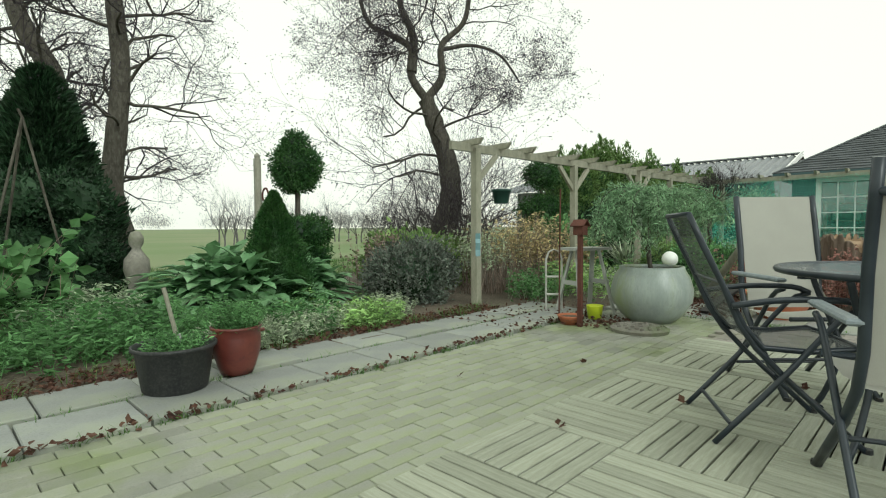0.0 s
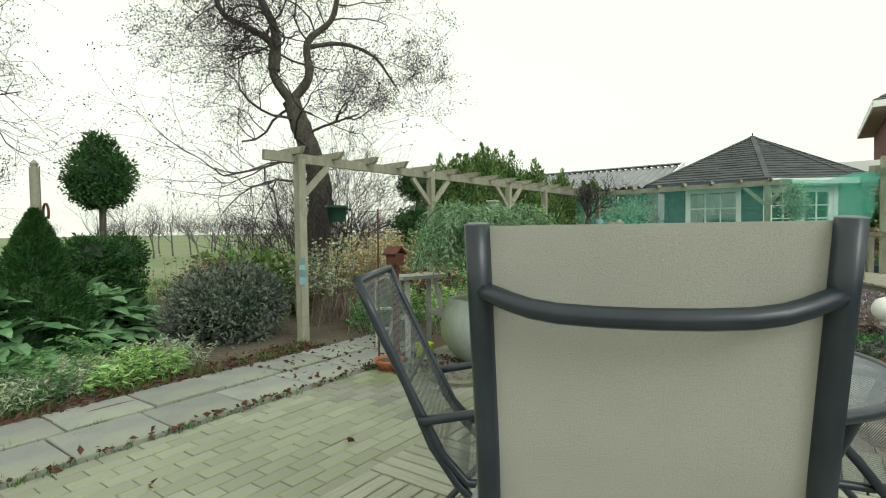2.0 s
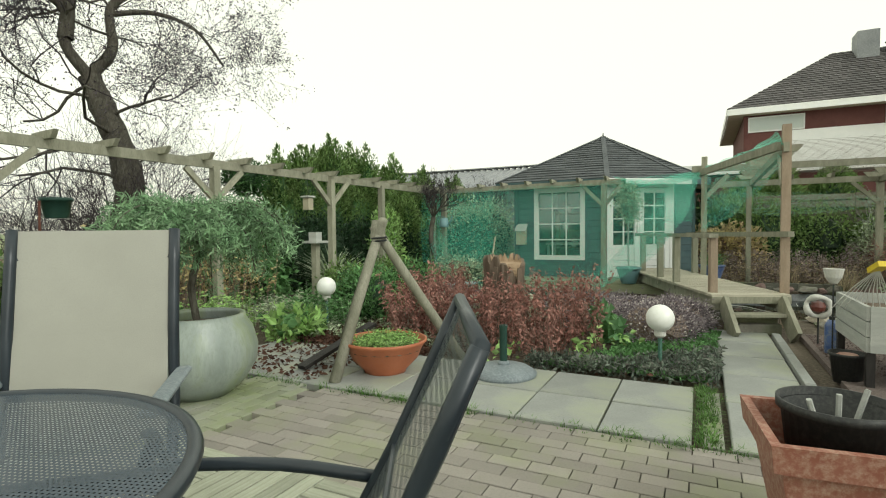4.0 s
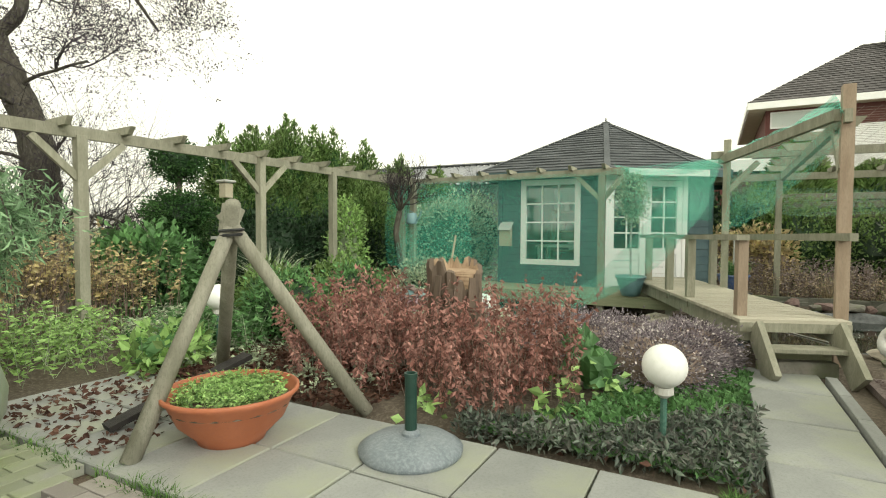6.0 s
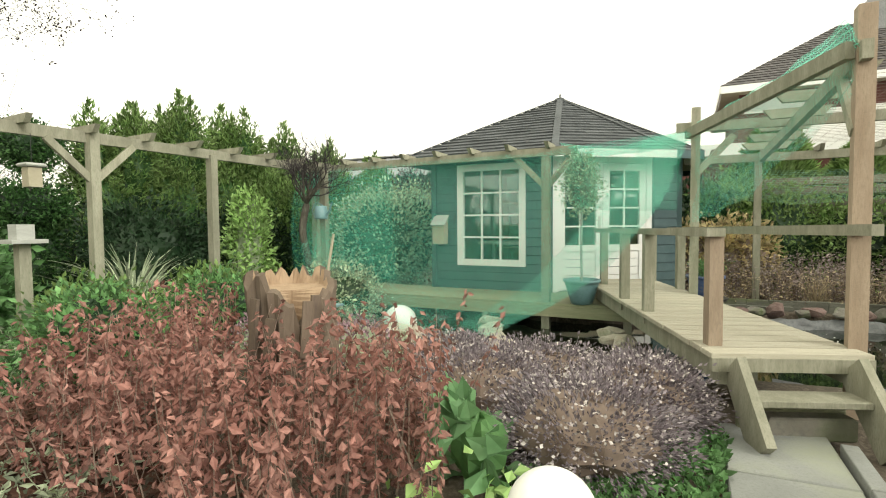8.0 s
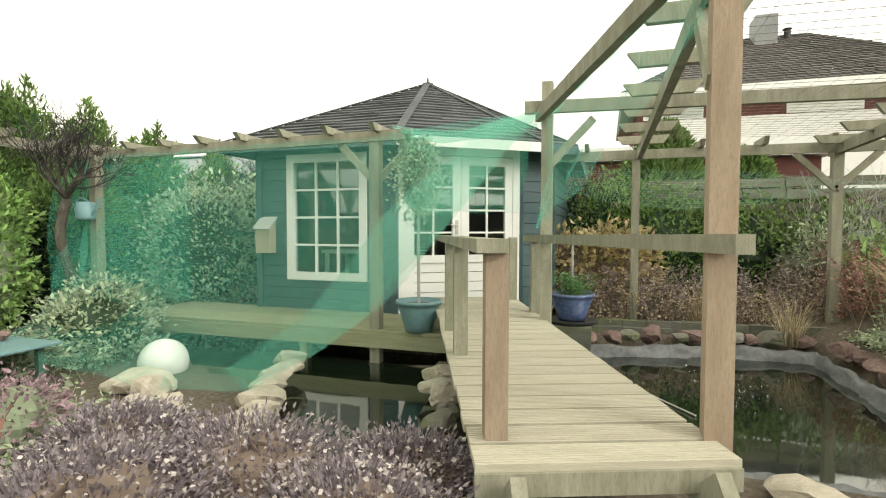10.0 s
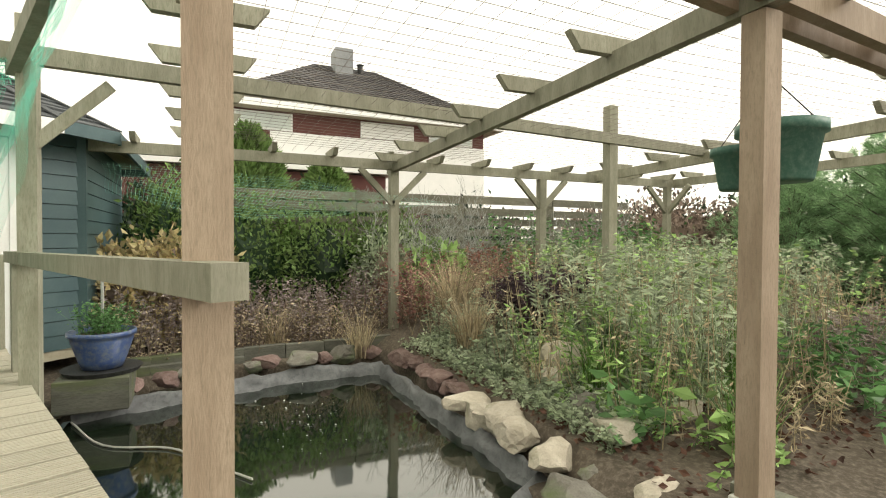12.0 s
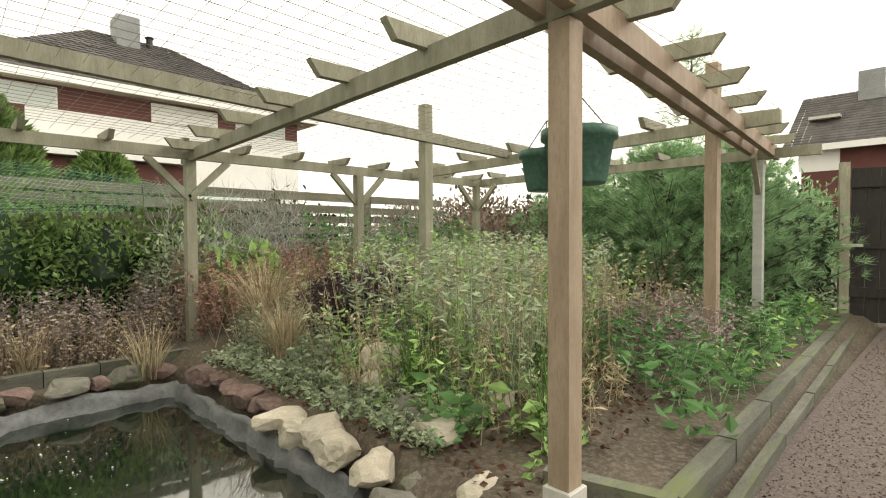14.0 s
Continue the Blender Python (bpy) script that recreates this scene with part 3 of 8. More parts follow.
gx, gy = axis(-14, 18, 0.16, 900), axis(-14, 18, 0.16, 900)
gv = [(x, y, ground_z(x, y)) for y in gy for x in gx]
NX = len(gx)
gf = [(j * NX + i, j * NX + i + 1, (j + 1) * NX + i + 1, (j + 1) * NX + i) for j in range(len(gy) - 1) for i in range(NX - 1)]
M_GROUND = material("garden_soil_and_field", (0.065, 0.053, 0.04), (0.115, 0.095, 0.072), (0.19, 0.16, 0.125), rough=0.95, scale=1.3, fine=35, bump=1.0)
_n, _l = M_GROUND.node_tree.nodes, M_GROUND.node_tree.links
_bs = _n["Principled BSDF"]
_old = _bs.inputs["Base Color"].links[0].from_socket
_tc, _sp = _n.new("ShaderNodeTexCoord"), _n.new("ShaderNodeSeparateXYZ")
_l.new(_tc.outputs["Object"], _sp.inputs[0])
_mr = _n.new("ShaderNodeMapRange")
_mr.inputs["From Min"].default_value, _mr.inputs["From Max"].default_value = 9.0, 10.5
_l.new(_sp.outputs[1], _mr.inputs["Value"])
_gn = _n.new("ShaderNodeTexNoise")
_gn.inputs["Scale"].default_value = 0.05
_gn.inputs["Detail"].default_value = 6
_l.new(_tc.outputs["Object"], _gn.inputs["Vector"])
_gc = _n.new("ShaderNodeMix")
_gc.data_type = "RGBA"
_gc.inputs[6].default_value = (0.16, 0.215, 0.095, 1)
_gc.inputs[7].default_value = (0.21, 0.235, 0.13, 1)
_gr = _n.new("ShaderNodeMapRange")
_gr.inputs["From Min"].default_value, _gr.inputs["From Max"].default_value = 0.42, 0.58
_l.new(_gn.outputs[0], _gr.inputs["Value"])
_l.new(_gr.outputs[0], _gc.inputs[0])
_gm = _n.new("ShaderNodeMix")
_gm.data_type = "RGBA"
_l.new(_mr.outputs[0], _gm.inputs[0])
_l.new(_old, _gm.inputs[6])
_l.new(_gc.outputs[2], _gm.inputs[7])
_l.new(_gm.outputs[2], _bs.inputs["Base Color"])
ground = part("ground", Build().add(gv, gf), M_GROUND, smooth=True, kind="structure", label="dark garden soil running into a flat green meadow", category="ground")

water = part("water", Build().add([(9.2, -3.35, -0.1), (13.2, -3.35, -0.1), (13.2, 3.3, -0.1), (9.2, 3.3, -0.1)], [(0, 1, 2, 3)]), M_WATER, kind="structure", label="still dark pond water reflecting the sky", category="water")
gravel = part("gravel_path", box(Build(), (6.45, -6.6, -0.02), (5.1, 9.4, 0.05)), M_GRAVEL, kind="structure", label="path of small red-brown gravel", category="path")

# ---- summerhouse ----
FLOOR = 0.2
hut = thing("summerhouse", "dark teal wooden summerhouse with white windows and grey shingled roof", "summerhouse", at=(0, 0, 0))
H_PTS = [(12.3, 2.26), (12.3, 0.62), (13.12, -0.53), (13.4, -0.85), (15.6, -0.85), (16.0, 0.7), (15.4, 2.26)]
EAVE = 1.98


def wall_boards(p, q, z0, z1, gaps=()):
    """Overlapping boards from p to q; gaps: (from, to, low, high) along the wall."""
    b = Build()
    p, q = np.array(p), np.array(q)
    L = np.linalg.norm(q - p)
    d = (q - p) / L
    out = np.array([d[1], -d[0]])
    z = z0
    while z < z1 - 0.01:
        h = min(0.118, z1 - z)
        spans = [(0.0, L)]
        for a, c, lo, hi in gaps:
            if z + h / 2 > lo and z + h / 2 < hi:
                spans = [(s, min(e, a)) for s, e in spans if s < a] + [(max(s, c), e) for s, e in spans if e > c]
        for s, e in spans:
            if e - s < 0.01:
                continue
            v = []
            for t in (s, e):
                for o, zz in ((-0.035, z), (0.012, z), (0.004, z + h - 0.006), (-0.01, z + h), (-0.035, z + h)):
                    v.append((*(p + d * t + out * o), zz))
            b.add(v, [(0, 1, 2, 3, 4), (9, 8, 7, 6, 5)] + [(i, i + 5, (i + 1) % 5 + 5, (i + 1) % 5) for i in range(5)])
        z += h
    return b


def on_wall(p, q, t, out, z):
    p, q = np.array(p), np.array(q)
    d = (q - p) / np.linalg.norm(q - p)
    return (*(p + d * t + np.array([d[1], -d[0]]) * out), z)


def bar(b, p, q, a, c, o0, o1, z0, z1):
    """A bar on a wall, from a to c along it, o0 to o1 out of it and z0 to z1."""
    v = [on_wall(p, q, t, o, z) for z in (z0, z1) for t, o in ((a, o0), (a, o1), (c, o1), (c, o0))]
    return b.add(v, [(3, 2, 1, 0), (4, 5, 6, 7), (0, 1, 5, 4), (1, 2, 6, 5), (2, 3, 7, 6), (3, 0, 4, 7)])


def glazed(root, name, p, q, a, c, z0, z1, cols, rows, fw, label):
    win = new(name)
    win.parent = root
    tagged(win, label)
    fr = Build()
    bar(fr, p, q, a, a + fw, -0.04, 0.035, z0, z1)
    bar(fr, p, q, c - fw, c, -0.04, 0.035, z0, z1)
    bar(fr, p, q, a + fw, c - fw, -0.04, 0.035, z0, z0 + fw)
    bar(fr, p, q, a + fw, c - fw, -0.04, 0.035, z1 - fw, z1)
    part("window_frame", fr, M_WHITE, win)
    gb = Build()
    A, C, B0, B1 = a + fw, c - fw, z0 + fw, z1 - fw
    for i in range(1, cols):
        t = A + (C - A) * i / cols
        bar(gb, p, q, t - 0.011, t + 0.011, -0.02, 0.012, B0, B1)
    for j in range(1, rows):
        z = B0 + (B1 - B0) * j / rows
        bar(gb, p, q, A, C, -0.018, 0.010, z - 0.011, z + 0.011)
    part("glazing_bars", gb, M_WHITE, win)
    for i in range(cols):
        for j in range(rows):
            t0, t1 = A + (C - A) * i / cols, A + (C - A) * (i + 1) / cols
            y0, y1 = B0 + (B1 - B0) * j / rows, B0 + (B1 - B0) * (j + 1) / rows
            g = Build()
            bar(g, p, q, t0, t1, -0.012, -0.008, y0, y1)
            ob = part("pane", g, M_GLASS, win)
            ob.visible_shadow = False
    return win


WP, WQ = H_PTS[0], H_PTS[1]
part("wall", wall_boards(WP, WQ, FLOOR, EAVE, [(0.36, 1.32, 0.53, 1.87)]), M_TEAL, hut)
DP, DQ = H_PTS[1], H_PTS[2]
DL = math.dist(DP, DQ)
for k in range(2, len(H_PTS)):
    gaps = []
    P0, P1 = H_PTS[k], H_PTS[(k + 1) % len(H_PTS)]
    part("wall", wall_boards(P0, P1, FLOOR, EAVE), M_TEAL, hut)
part("floor_panel", Build().add([(x, y, z) for z in (0.12, 0.2) for x, y in H_PTS], [tuple(range(7))[::-1], tuple(range(7, 14))] + [(i, (i + 1) % 7, (i + 1) % 7 + 7, i + 7) for i in range(7)]), M_SAND, hut)
for x, y in H_PTS[:4]:
    part("corner_post", box(Build(), (x, y, (FLOOR + EAVE) / 2), (0.07, 0.07, EAVE - FLOOR)), M_TEAL, hut)
glazed(hut, "window", WP, WQ, 0.36, 1.32, 0.52, 1.88, 3, 4, 0.085, "white grid window with twelve panes")
for z0, z1, a, c in ((FLOOR, EAVE, 0.02, 0.1), (FLOOR, EAVE, DL - 0.1, DL - 0.02), (1.86, EAVE, 0.1, DL - 0.1)):
    b = Build()
    bar(b, DP, DQ, a, c, -0.05, 0.03, z0, z1)
    part("door_frame", b, M_WHITE, hut)
for a, c in ((0.1, DL / 2 - 0.003), (DL / 2 + 0.003, DL - 0.1)):
    door = new("door")
    door.parent = hut
    tagged(door, "white half-glazed garden door with grid panes")
    b = Build()
    bar(b, DP, DQ, a, a + 0.09, -0.03, 0.02, FLOOR + 0.02, 1.85)
    bar(b, DP, DQ, c - 0.09, c, -0.03, 0.02, FLOOR + 0.02, 1.85)
    bar(b, DP, DQ, a + 0.09, c - 0.09, -0.03, 0.02, 1.76, 1.85)
    bar(b, DP, DQ, a + 0.09, c - 0.09, -0.03, 0.02, FLOOR + 0.02, FLOOR + 0.1)
    bar(b, DP, DQ, a + 0.09, c - 0.09, -0.03, 0.02, 0.72, 0.8)
    part("door_frame", b, M_WHITE, door)
    b = Build()
    for i in range(4):
        z = FLOOR + 0.1 + i * 0.105
        bar(b, DP, DQ, a + 0.09, c - 0.09, -0.02, 0.004, z + 0.005, z + 0.103)
    part("lower_panel", b, M_WHITE, door)
    b = Build()
    A, C, B0, B1 = a + 0.09, c - 0.09, 0.8, 1.76
    bar(b, DP, DQ, (A + C) / 2 - 0.01, (A + C) / 2 + 0.01, -0.015, 0.012, B0, B1)
    for j in range(1, 4):
        z = B0 + (B1 - B0) * j / 4
        bar(b, DP, DQ, A, C, -0.012, 0.010, z - 0.01, z + 0.01)
    part("glazing_bars", b, M_WHITE, door)
    b = Build()
    bar(b, DP, DQ, A, C, -0.008, -0.004, B0, B1)
    part("pane", b, M_GLASS, door).visible_shadow = False
b = Build()
tube(b, [on_wall(DP, DQ, DL / 2 - 0.05, o, 1.12) for o in (0.02, 0.05)] + [on_wall(DP, DQ, DL / 2 - 0.13, 0.055, 1.12)], 0.008, 6)
bar(b, DP, DQ, DL / 2 - 0.065, DL / 2 - 0.03, 0.02, 0.026, 1.02, 1.17)
part("door_handle", b, M_GALV, hut)

APEX = (14.19, 0.93, 3.07)
E_PTS = [(12.03, 2.58), (12.03, 0.5), (12.95, -0.82), (13.3, -1.13), (15.85, -1.13), (16.35, 0.7), (15.6, 2.58)]
E_Z = 1.99


def shingle_roof(root):
    tri_w = 0.33
    for k in range(len(E_PTS)):
        a, c = np.array((*E_PTS[k], E_Z)), np.array((*E_PTS[(k + 1) % len(E_PTS)], E_Z))
        ap = np.array(APEX)
        b = Build()
        rows = 19
        nrm = np.cross(c - a, ap - a)
        nrm /= np.linalg.norm(nrm)
        if nrm[2] < 0:
            nrm = -nrm
        for r in range(rows):
            t0, t1 = r / rows, min(1.0, (r + 1.12) / rows)
            l0, l1 = a + (ap - a) * t0, a + (ap - a) * t1
            r0, r1 = c + (ap - c) * t0, c + (ap - c) * t1
            w = np.linalg.norm(r0 - l0)
            m = max(1, int(w / tri_w))
            for i in range(m):
                s0, s1 = i / m, (i + 1) / m
                o0, o1 = nrm * (0.018 + 0.004 * ((i * 7 + r) % 3)), nrm * 0.003
                q = [l0 + (r0 - l0) * s0 + o0, l0 + (r0 - l0) * s1 + o0, l1 + (r1 - l1) * s1 + o1, l1 + (r1 - l1) * s0 + o1]
                lo = [q[0] - o0 * 1.0, q[1] - o0 * 1.0]
                b.add([*q, *lo], [(0, 1, 2, 3), (4, 5, 1, 0)])
        if k in (0, 1):
            allv = np.concatenate(b.v)
            for q0 in range(0, len(allv), 6):
                part("shingle", Build().add(allv[q0:q0 + 6], [(0, 1, 2, 3), (4, 5, 1, 0)]), M_SHINGLE, root)
        else:
            part("roof_slope", b, M_SHINGLE, root, kind="stuff")
        hb = Build()
        beam(hb, a + (0, 0, 0.02), ap + (0, 0, 0.02), 0.09, 0.012)
        part("hip_cap", hb, M_SHINGLE, root)
        fb = Build()
        beam(fb, a - (0, 0, 0.045), c - (0, 0, 0.045), 0.025, 0.1)
        part("fascia", fb, M_TEAL if k not in (1,) else M_WHITE, root)
    tip = Build()
    lathe(tip, [(0.09, -0.03), (0.07, 0.015), (0.015, 0.03), (0.01, 0.09), (0.0, 0.1)], 10, APEX)
    part("finial", tip, M_SHINGLE, root)
    under = Build()
    under.add([(*p, E_Z - 0.01) for p in E_PTS] + [(APEX[0], APEX[1], APEX[2] - 0.05)], [(i, (i + 1) % 7, 7) for i in range(7)])
    part("roof_lining", under, M_SAND, root)


shingle_roof(hut)
# inside the summerhouse
cab = thing("shelf_unit", "beige wooden shelf unit with jars inside the summerhouse", "shelf", at=(14.9, 1.6, FLOOR), turn=180)
b = Build()
for z in (0.02, 0.45, 0.85, 1.25):
    box(b, (0, 0, z), (0.35, 1.0, 0.025))
for y in (-0.5, 0.5):
    box(b, (0, y, 0.65), (0.35, 0.025, 1.3))
part("frame", b, M_SAND, cab)
for i, (y, z) in enumerate(((-0.3, 0.87), (0.1, 0.87), (0.3, 1.27), (-0.1, 0.47), (-0.2, 1.27))):
    part("jar", lathe(Build(), [(0.05, 0), (0.06, 0.05), (0.06, 0.15), (0.03, 0.2)], 12), (M_WHITE, M_BALL, M_SAND)[i % 3], cab, at=pose(0.05, y, z))
tb = thing("side_table", "pale table inside the summerhouse", "table", at=(13.2, 1.4, FLOOR))
part("tabletop", box(Build(), (0, 0, 0.6), (0.6, 0.9, 0.04)), M_WHITE, tb)
for x in (-0.25, 0.25):
    for y in (-0.4, 0.4):
        part("leg", box(Build(), (x, y, 0.29), (0.04, 0.04, 0.58)), M_WHITE, tb)
nb = thing("nest_box", "beige wooden box with a sloping lid on the teal wall", "nest box", at=(12.3, 2.14, 0.98))
b = Build()
b.add([(-0.14, -0.09, -0.17), (-0.02, -0.09, -0.17), (-0.02, 0.09, -0.17), (-0.14, 0.09, -0.17), (-0.14, -0.09, 0.1), (-0.02, -0.09, 0.2), (-0.02, 0.09, 0.2), (-0.14, 0.09, 0.1)], BOX_F)
part("body", b, M_SAND, nb)
b = Build()
beam(b, (-0.17, 0, 0.09), (-0.012, 0, 0.225), 0.22, 0.015)
part("lid", b, M_GREYWOOD, nb)

# ---- decks, bridge ----
ver = thing("veranda_deck", "algae-green boarded deck in front of the summerhouse", "deck")
for i in range(8):
    part("plank", box(Build(), (11.5 + 0.118 * i, 1.35, FLOOR - 0.015), (0.112, 3.9, 0.03), 0.003), M_VERANDA, ver)
part("edge_board", box(Build(), (11.43, 1.35, FLOOR - 0.09), (0.03, 3.9, 0.12)), M_VERANDA, ver)
for y in (-0.4, 1.2, 3.1):
    part("joist_post", box(Build(), (11.52, y, -0.18), (0.08, 0.08, 0.6)), M_TIMBER, ver)
BR = pose(8.93, -1.47, 0, 0, 0, 20.4)
bridge = new("footbridge")
bridge.matrix_world = BR
tagged(bridge, "pale timber footbridge with grooved boards over the pond", "bridge")
BZ, BL, BW = 0.4, 3.75, 0.8


def groove_board(w, length, th):
    """A board across y with shallow grooves along it."""
    prof = []
    g = 9
    for i in range(g):
        x0 = -w / 2 + w * i / g
        d = w / g
        prof += [(x0 + d * 0.12, 0), (x0 + d * 0.7, 0), (x0 + d * 0.78, -0.005), (x0 + d * 1.04, -0.005)]
    prof[0] = (-w / 2, 0)
    prof[-1] = (w / 2, -0.005)
    prof += [(w / 2, -th), (-w / 2, -th)]
    k = len(prof)
    v = [(x, y, z) for y in (-length / 2, length / 2) for x, z in prof]
    return Build().add(v, [tuple(range(k))[::-1], tuple(range(k, 2 * k))] + [(i, (i + 1) % k, (i + 1) % k + k, i + k) for i in range(k)])


gb_mesh = groove_board(0.138, BW, 0.028).mesh("plank")
nb_ = int((BL - 0.04) / 0.153)
rngb = random.Random(4)
for i in range(nb_):
    x = 0.085 + i * 0.153
    part("plank", gb_mesh, M_PLANK, bridge, at=pose(x, rngb.uniform(-0.004, 0.004), BZ + rngb.uniform(-0.001, 0.001), 0, 0, rngb.uniform(-0.25, 0.25)))
for y in (-0.33, 0.33):
    part("bearer", box(Build(), (BL / 2, y, BZ - 0.1), (BL - 0.06, 0.06, 0.14)), M_TIMBER, bridge)
part("front_board", box(Build(), (0.02, 0, BZ - 0.06), (0.035, BW, 0.07)), M_TIMBER, bridge)
# handrails
for x, y, hh in ((0.22, 0.31, 0.62), (1.34, 0.33, 0.62), (2.0, 0.34, 0.62), (3.12, 0.28, 0.62), (2.72, -0.4, 0.6), (3.5, -0.36, 0.6)):
    hgt = hh
    part("rail_post", box(Build(), (x, y, BZ - 0.05 + hgt / 2), (0.075, 0.075, hgt + 0.1), 0.006), M_TIMBERB if x < 0.6 else M_TIMBER, bridge)
b = Build()
beam(b, (0.15, 0.33, BZ + 0.63), (3.2, 0.34, BZ + 0.60), 0.1, 0.045)
part("handrail", b, M_TIMBER, bridge)
b = Build()
beam(b, (0.0, -0.385, BZ + 0.64), (3.0, -0.385, BZ + 0.60), 0.06, 0.06)
part("handrail", b, M_TIMBER, bridge)
steps = new("garden_steps")
steps.matrix_world = BR
tagged(steps, "algae-stained timber steps up to the footbridge", "steps")
for y in (-0.29, 0.29):
    b = Build()
    beam(b, (-0.3, y, 0.0), (0.0, y, 0.34), 0.045, 0.19)
    part("stringer", b, M_TIMBER, steps)
for y in (-0.29, 0.29):
    part("bolt_hole", tube(Build(), [(-0.055, y, 0.36), (-0.07, y, 0.335)], 0.016, 8), M_BLACKPL, steps)
part("tread", box(Build(), (-0.1, 0, 0.2), (0.17, 0.53, 0.035), 0.004), M_TIMBER, steps)
part("riser_board", box(Build(), (0.02, 0, 0.08), (0.03, 0.53, 0.14)), M_VERANDA, steps)
stone = part("step_block", box(Build(), (-0.03, -0.05, 0.04), (0.12, 0.42, 0.12), 0.01), M_GREYROCK, label="grey stone block under the timber steps", category="stone")
stone.matrix_world = BR

# ---- pergolas ----


def brace(b, at, d, l=0.36, w=0.045, h=0.06, z=0.0, drop=0.36):
    beam(b, (at[0], at[1], z - drop), (at[0] + d[0] * l, at[1] + d[1] * l, z), w, h)
    return b


def pergola(name, label, posts, beams, sticks, braces, mat):
    """posts: x, y, foot, top, width; beams: p, q, w, h; sticks: (p, q, count, length, h); braces: x, y, dx, dy, z."""
    root = thing(name, label, "pergola")
    for q in posts:
        x, y, z0, z1, w = q[:5]
        part("post", box(Build(), (x, y, (z0 + z1) / 2), (w, w, z1 - z0), 0.004), q[5] if len(q) > 5 else mat, root)
    for q in beams:
        part("beam", beam(Build(), q[0], q[1], q[2], q[3]), q[4] if len(q) > 4 else mat, root)
    for p, q, n, length, h in sticks:
        p, q = np.array(p, float), np.array(q, float)
        d = (q - p) / np.linalg.norm(q - p)
        s = np.array([-d[1], d[0], 0])
        for i in range(n):
            c = p + (q - p) * ((i + 0.5) / n) + (0, 0, h / 2)
            part("cross_stick", beam(Build(), c - s * length / 2, c + s * length / 2, 0.045, h, cut=0.06), mat, root)
    for x, y, dx, dy, z in braces:
        part("brace", brace(Build(), (x, y), (dx, dy), z=z), mat, root)
    return root


LZ = 1.93
pergola("pergola", "weathered greenish timber pergola along the garden edge", [
    (4.66, 4.2, -0.1, LZ, 0.09), (6.77, 4.07, -0.1, LZ - 0.04, 0.085), (8.66, 3.9, -0.1, LZ + 0.03, 0.085), (9.89, 3.83, -0.1, LZ - 0.06, 0.085)],
    [((4.27, 4.26, LZ + 0.01), (11.5, 3.72, LZ - 0.07), 0.05, 0.1)],
    [((4.35, 4.25, LZ + 0.04), (11.4, 3.73, LZ - 0.04), 14, 0.42, 0.07)],
    [(4.66, 4.2, 1, -0.09, LZ - 0.06), (6.77, 4.07, 1, -0.09, LZ - 0.08), (6.77, 4.07, -1, 0.09, LZ - 0.08),
     (8.66, 3.9, 1, -0.09, LZ - 0.08), (8.66, 3.9, -1, 0.09, LZ - 0.08)], M_TIMBER)
HX = 11.5
pergola("pergola", "pale timber pergola in front of the summerhouse", [
    (HX, 0.47, -0.1, 1.86, 0.09), (11.15, 3.28, -0.1, 1.78, 0.08), (HX, 3.7, -0.1, 1.83, 0.085)],
    [((HX - 0.03, 0.12, 1.88), (HX - 0.03, 3.85, 1.84), 0.05, 0.09), ((HX, 0.25, 1.86), (12.05, 0.3, 1.9), 0.045, 0.09)],
    [((HX - 0.03, 0.2, 1.91), (HX - 0.03, 3.8, 1.87), 8, 0.36, 0.06)],
    [(HX, 0.47, 0, 1, 1.84), (HX, 0.47, 0.8, -0.6, 1.84), (HX, 3.7, 0, -1, 1.8)], M_TIMBER)
PZ = 1.95
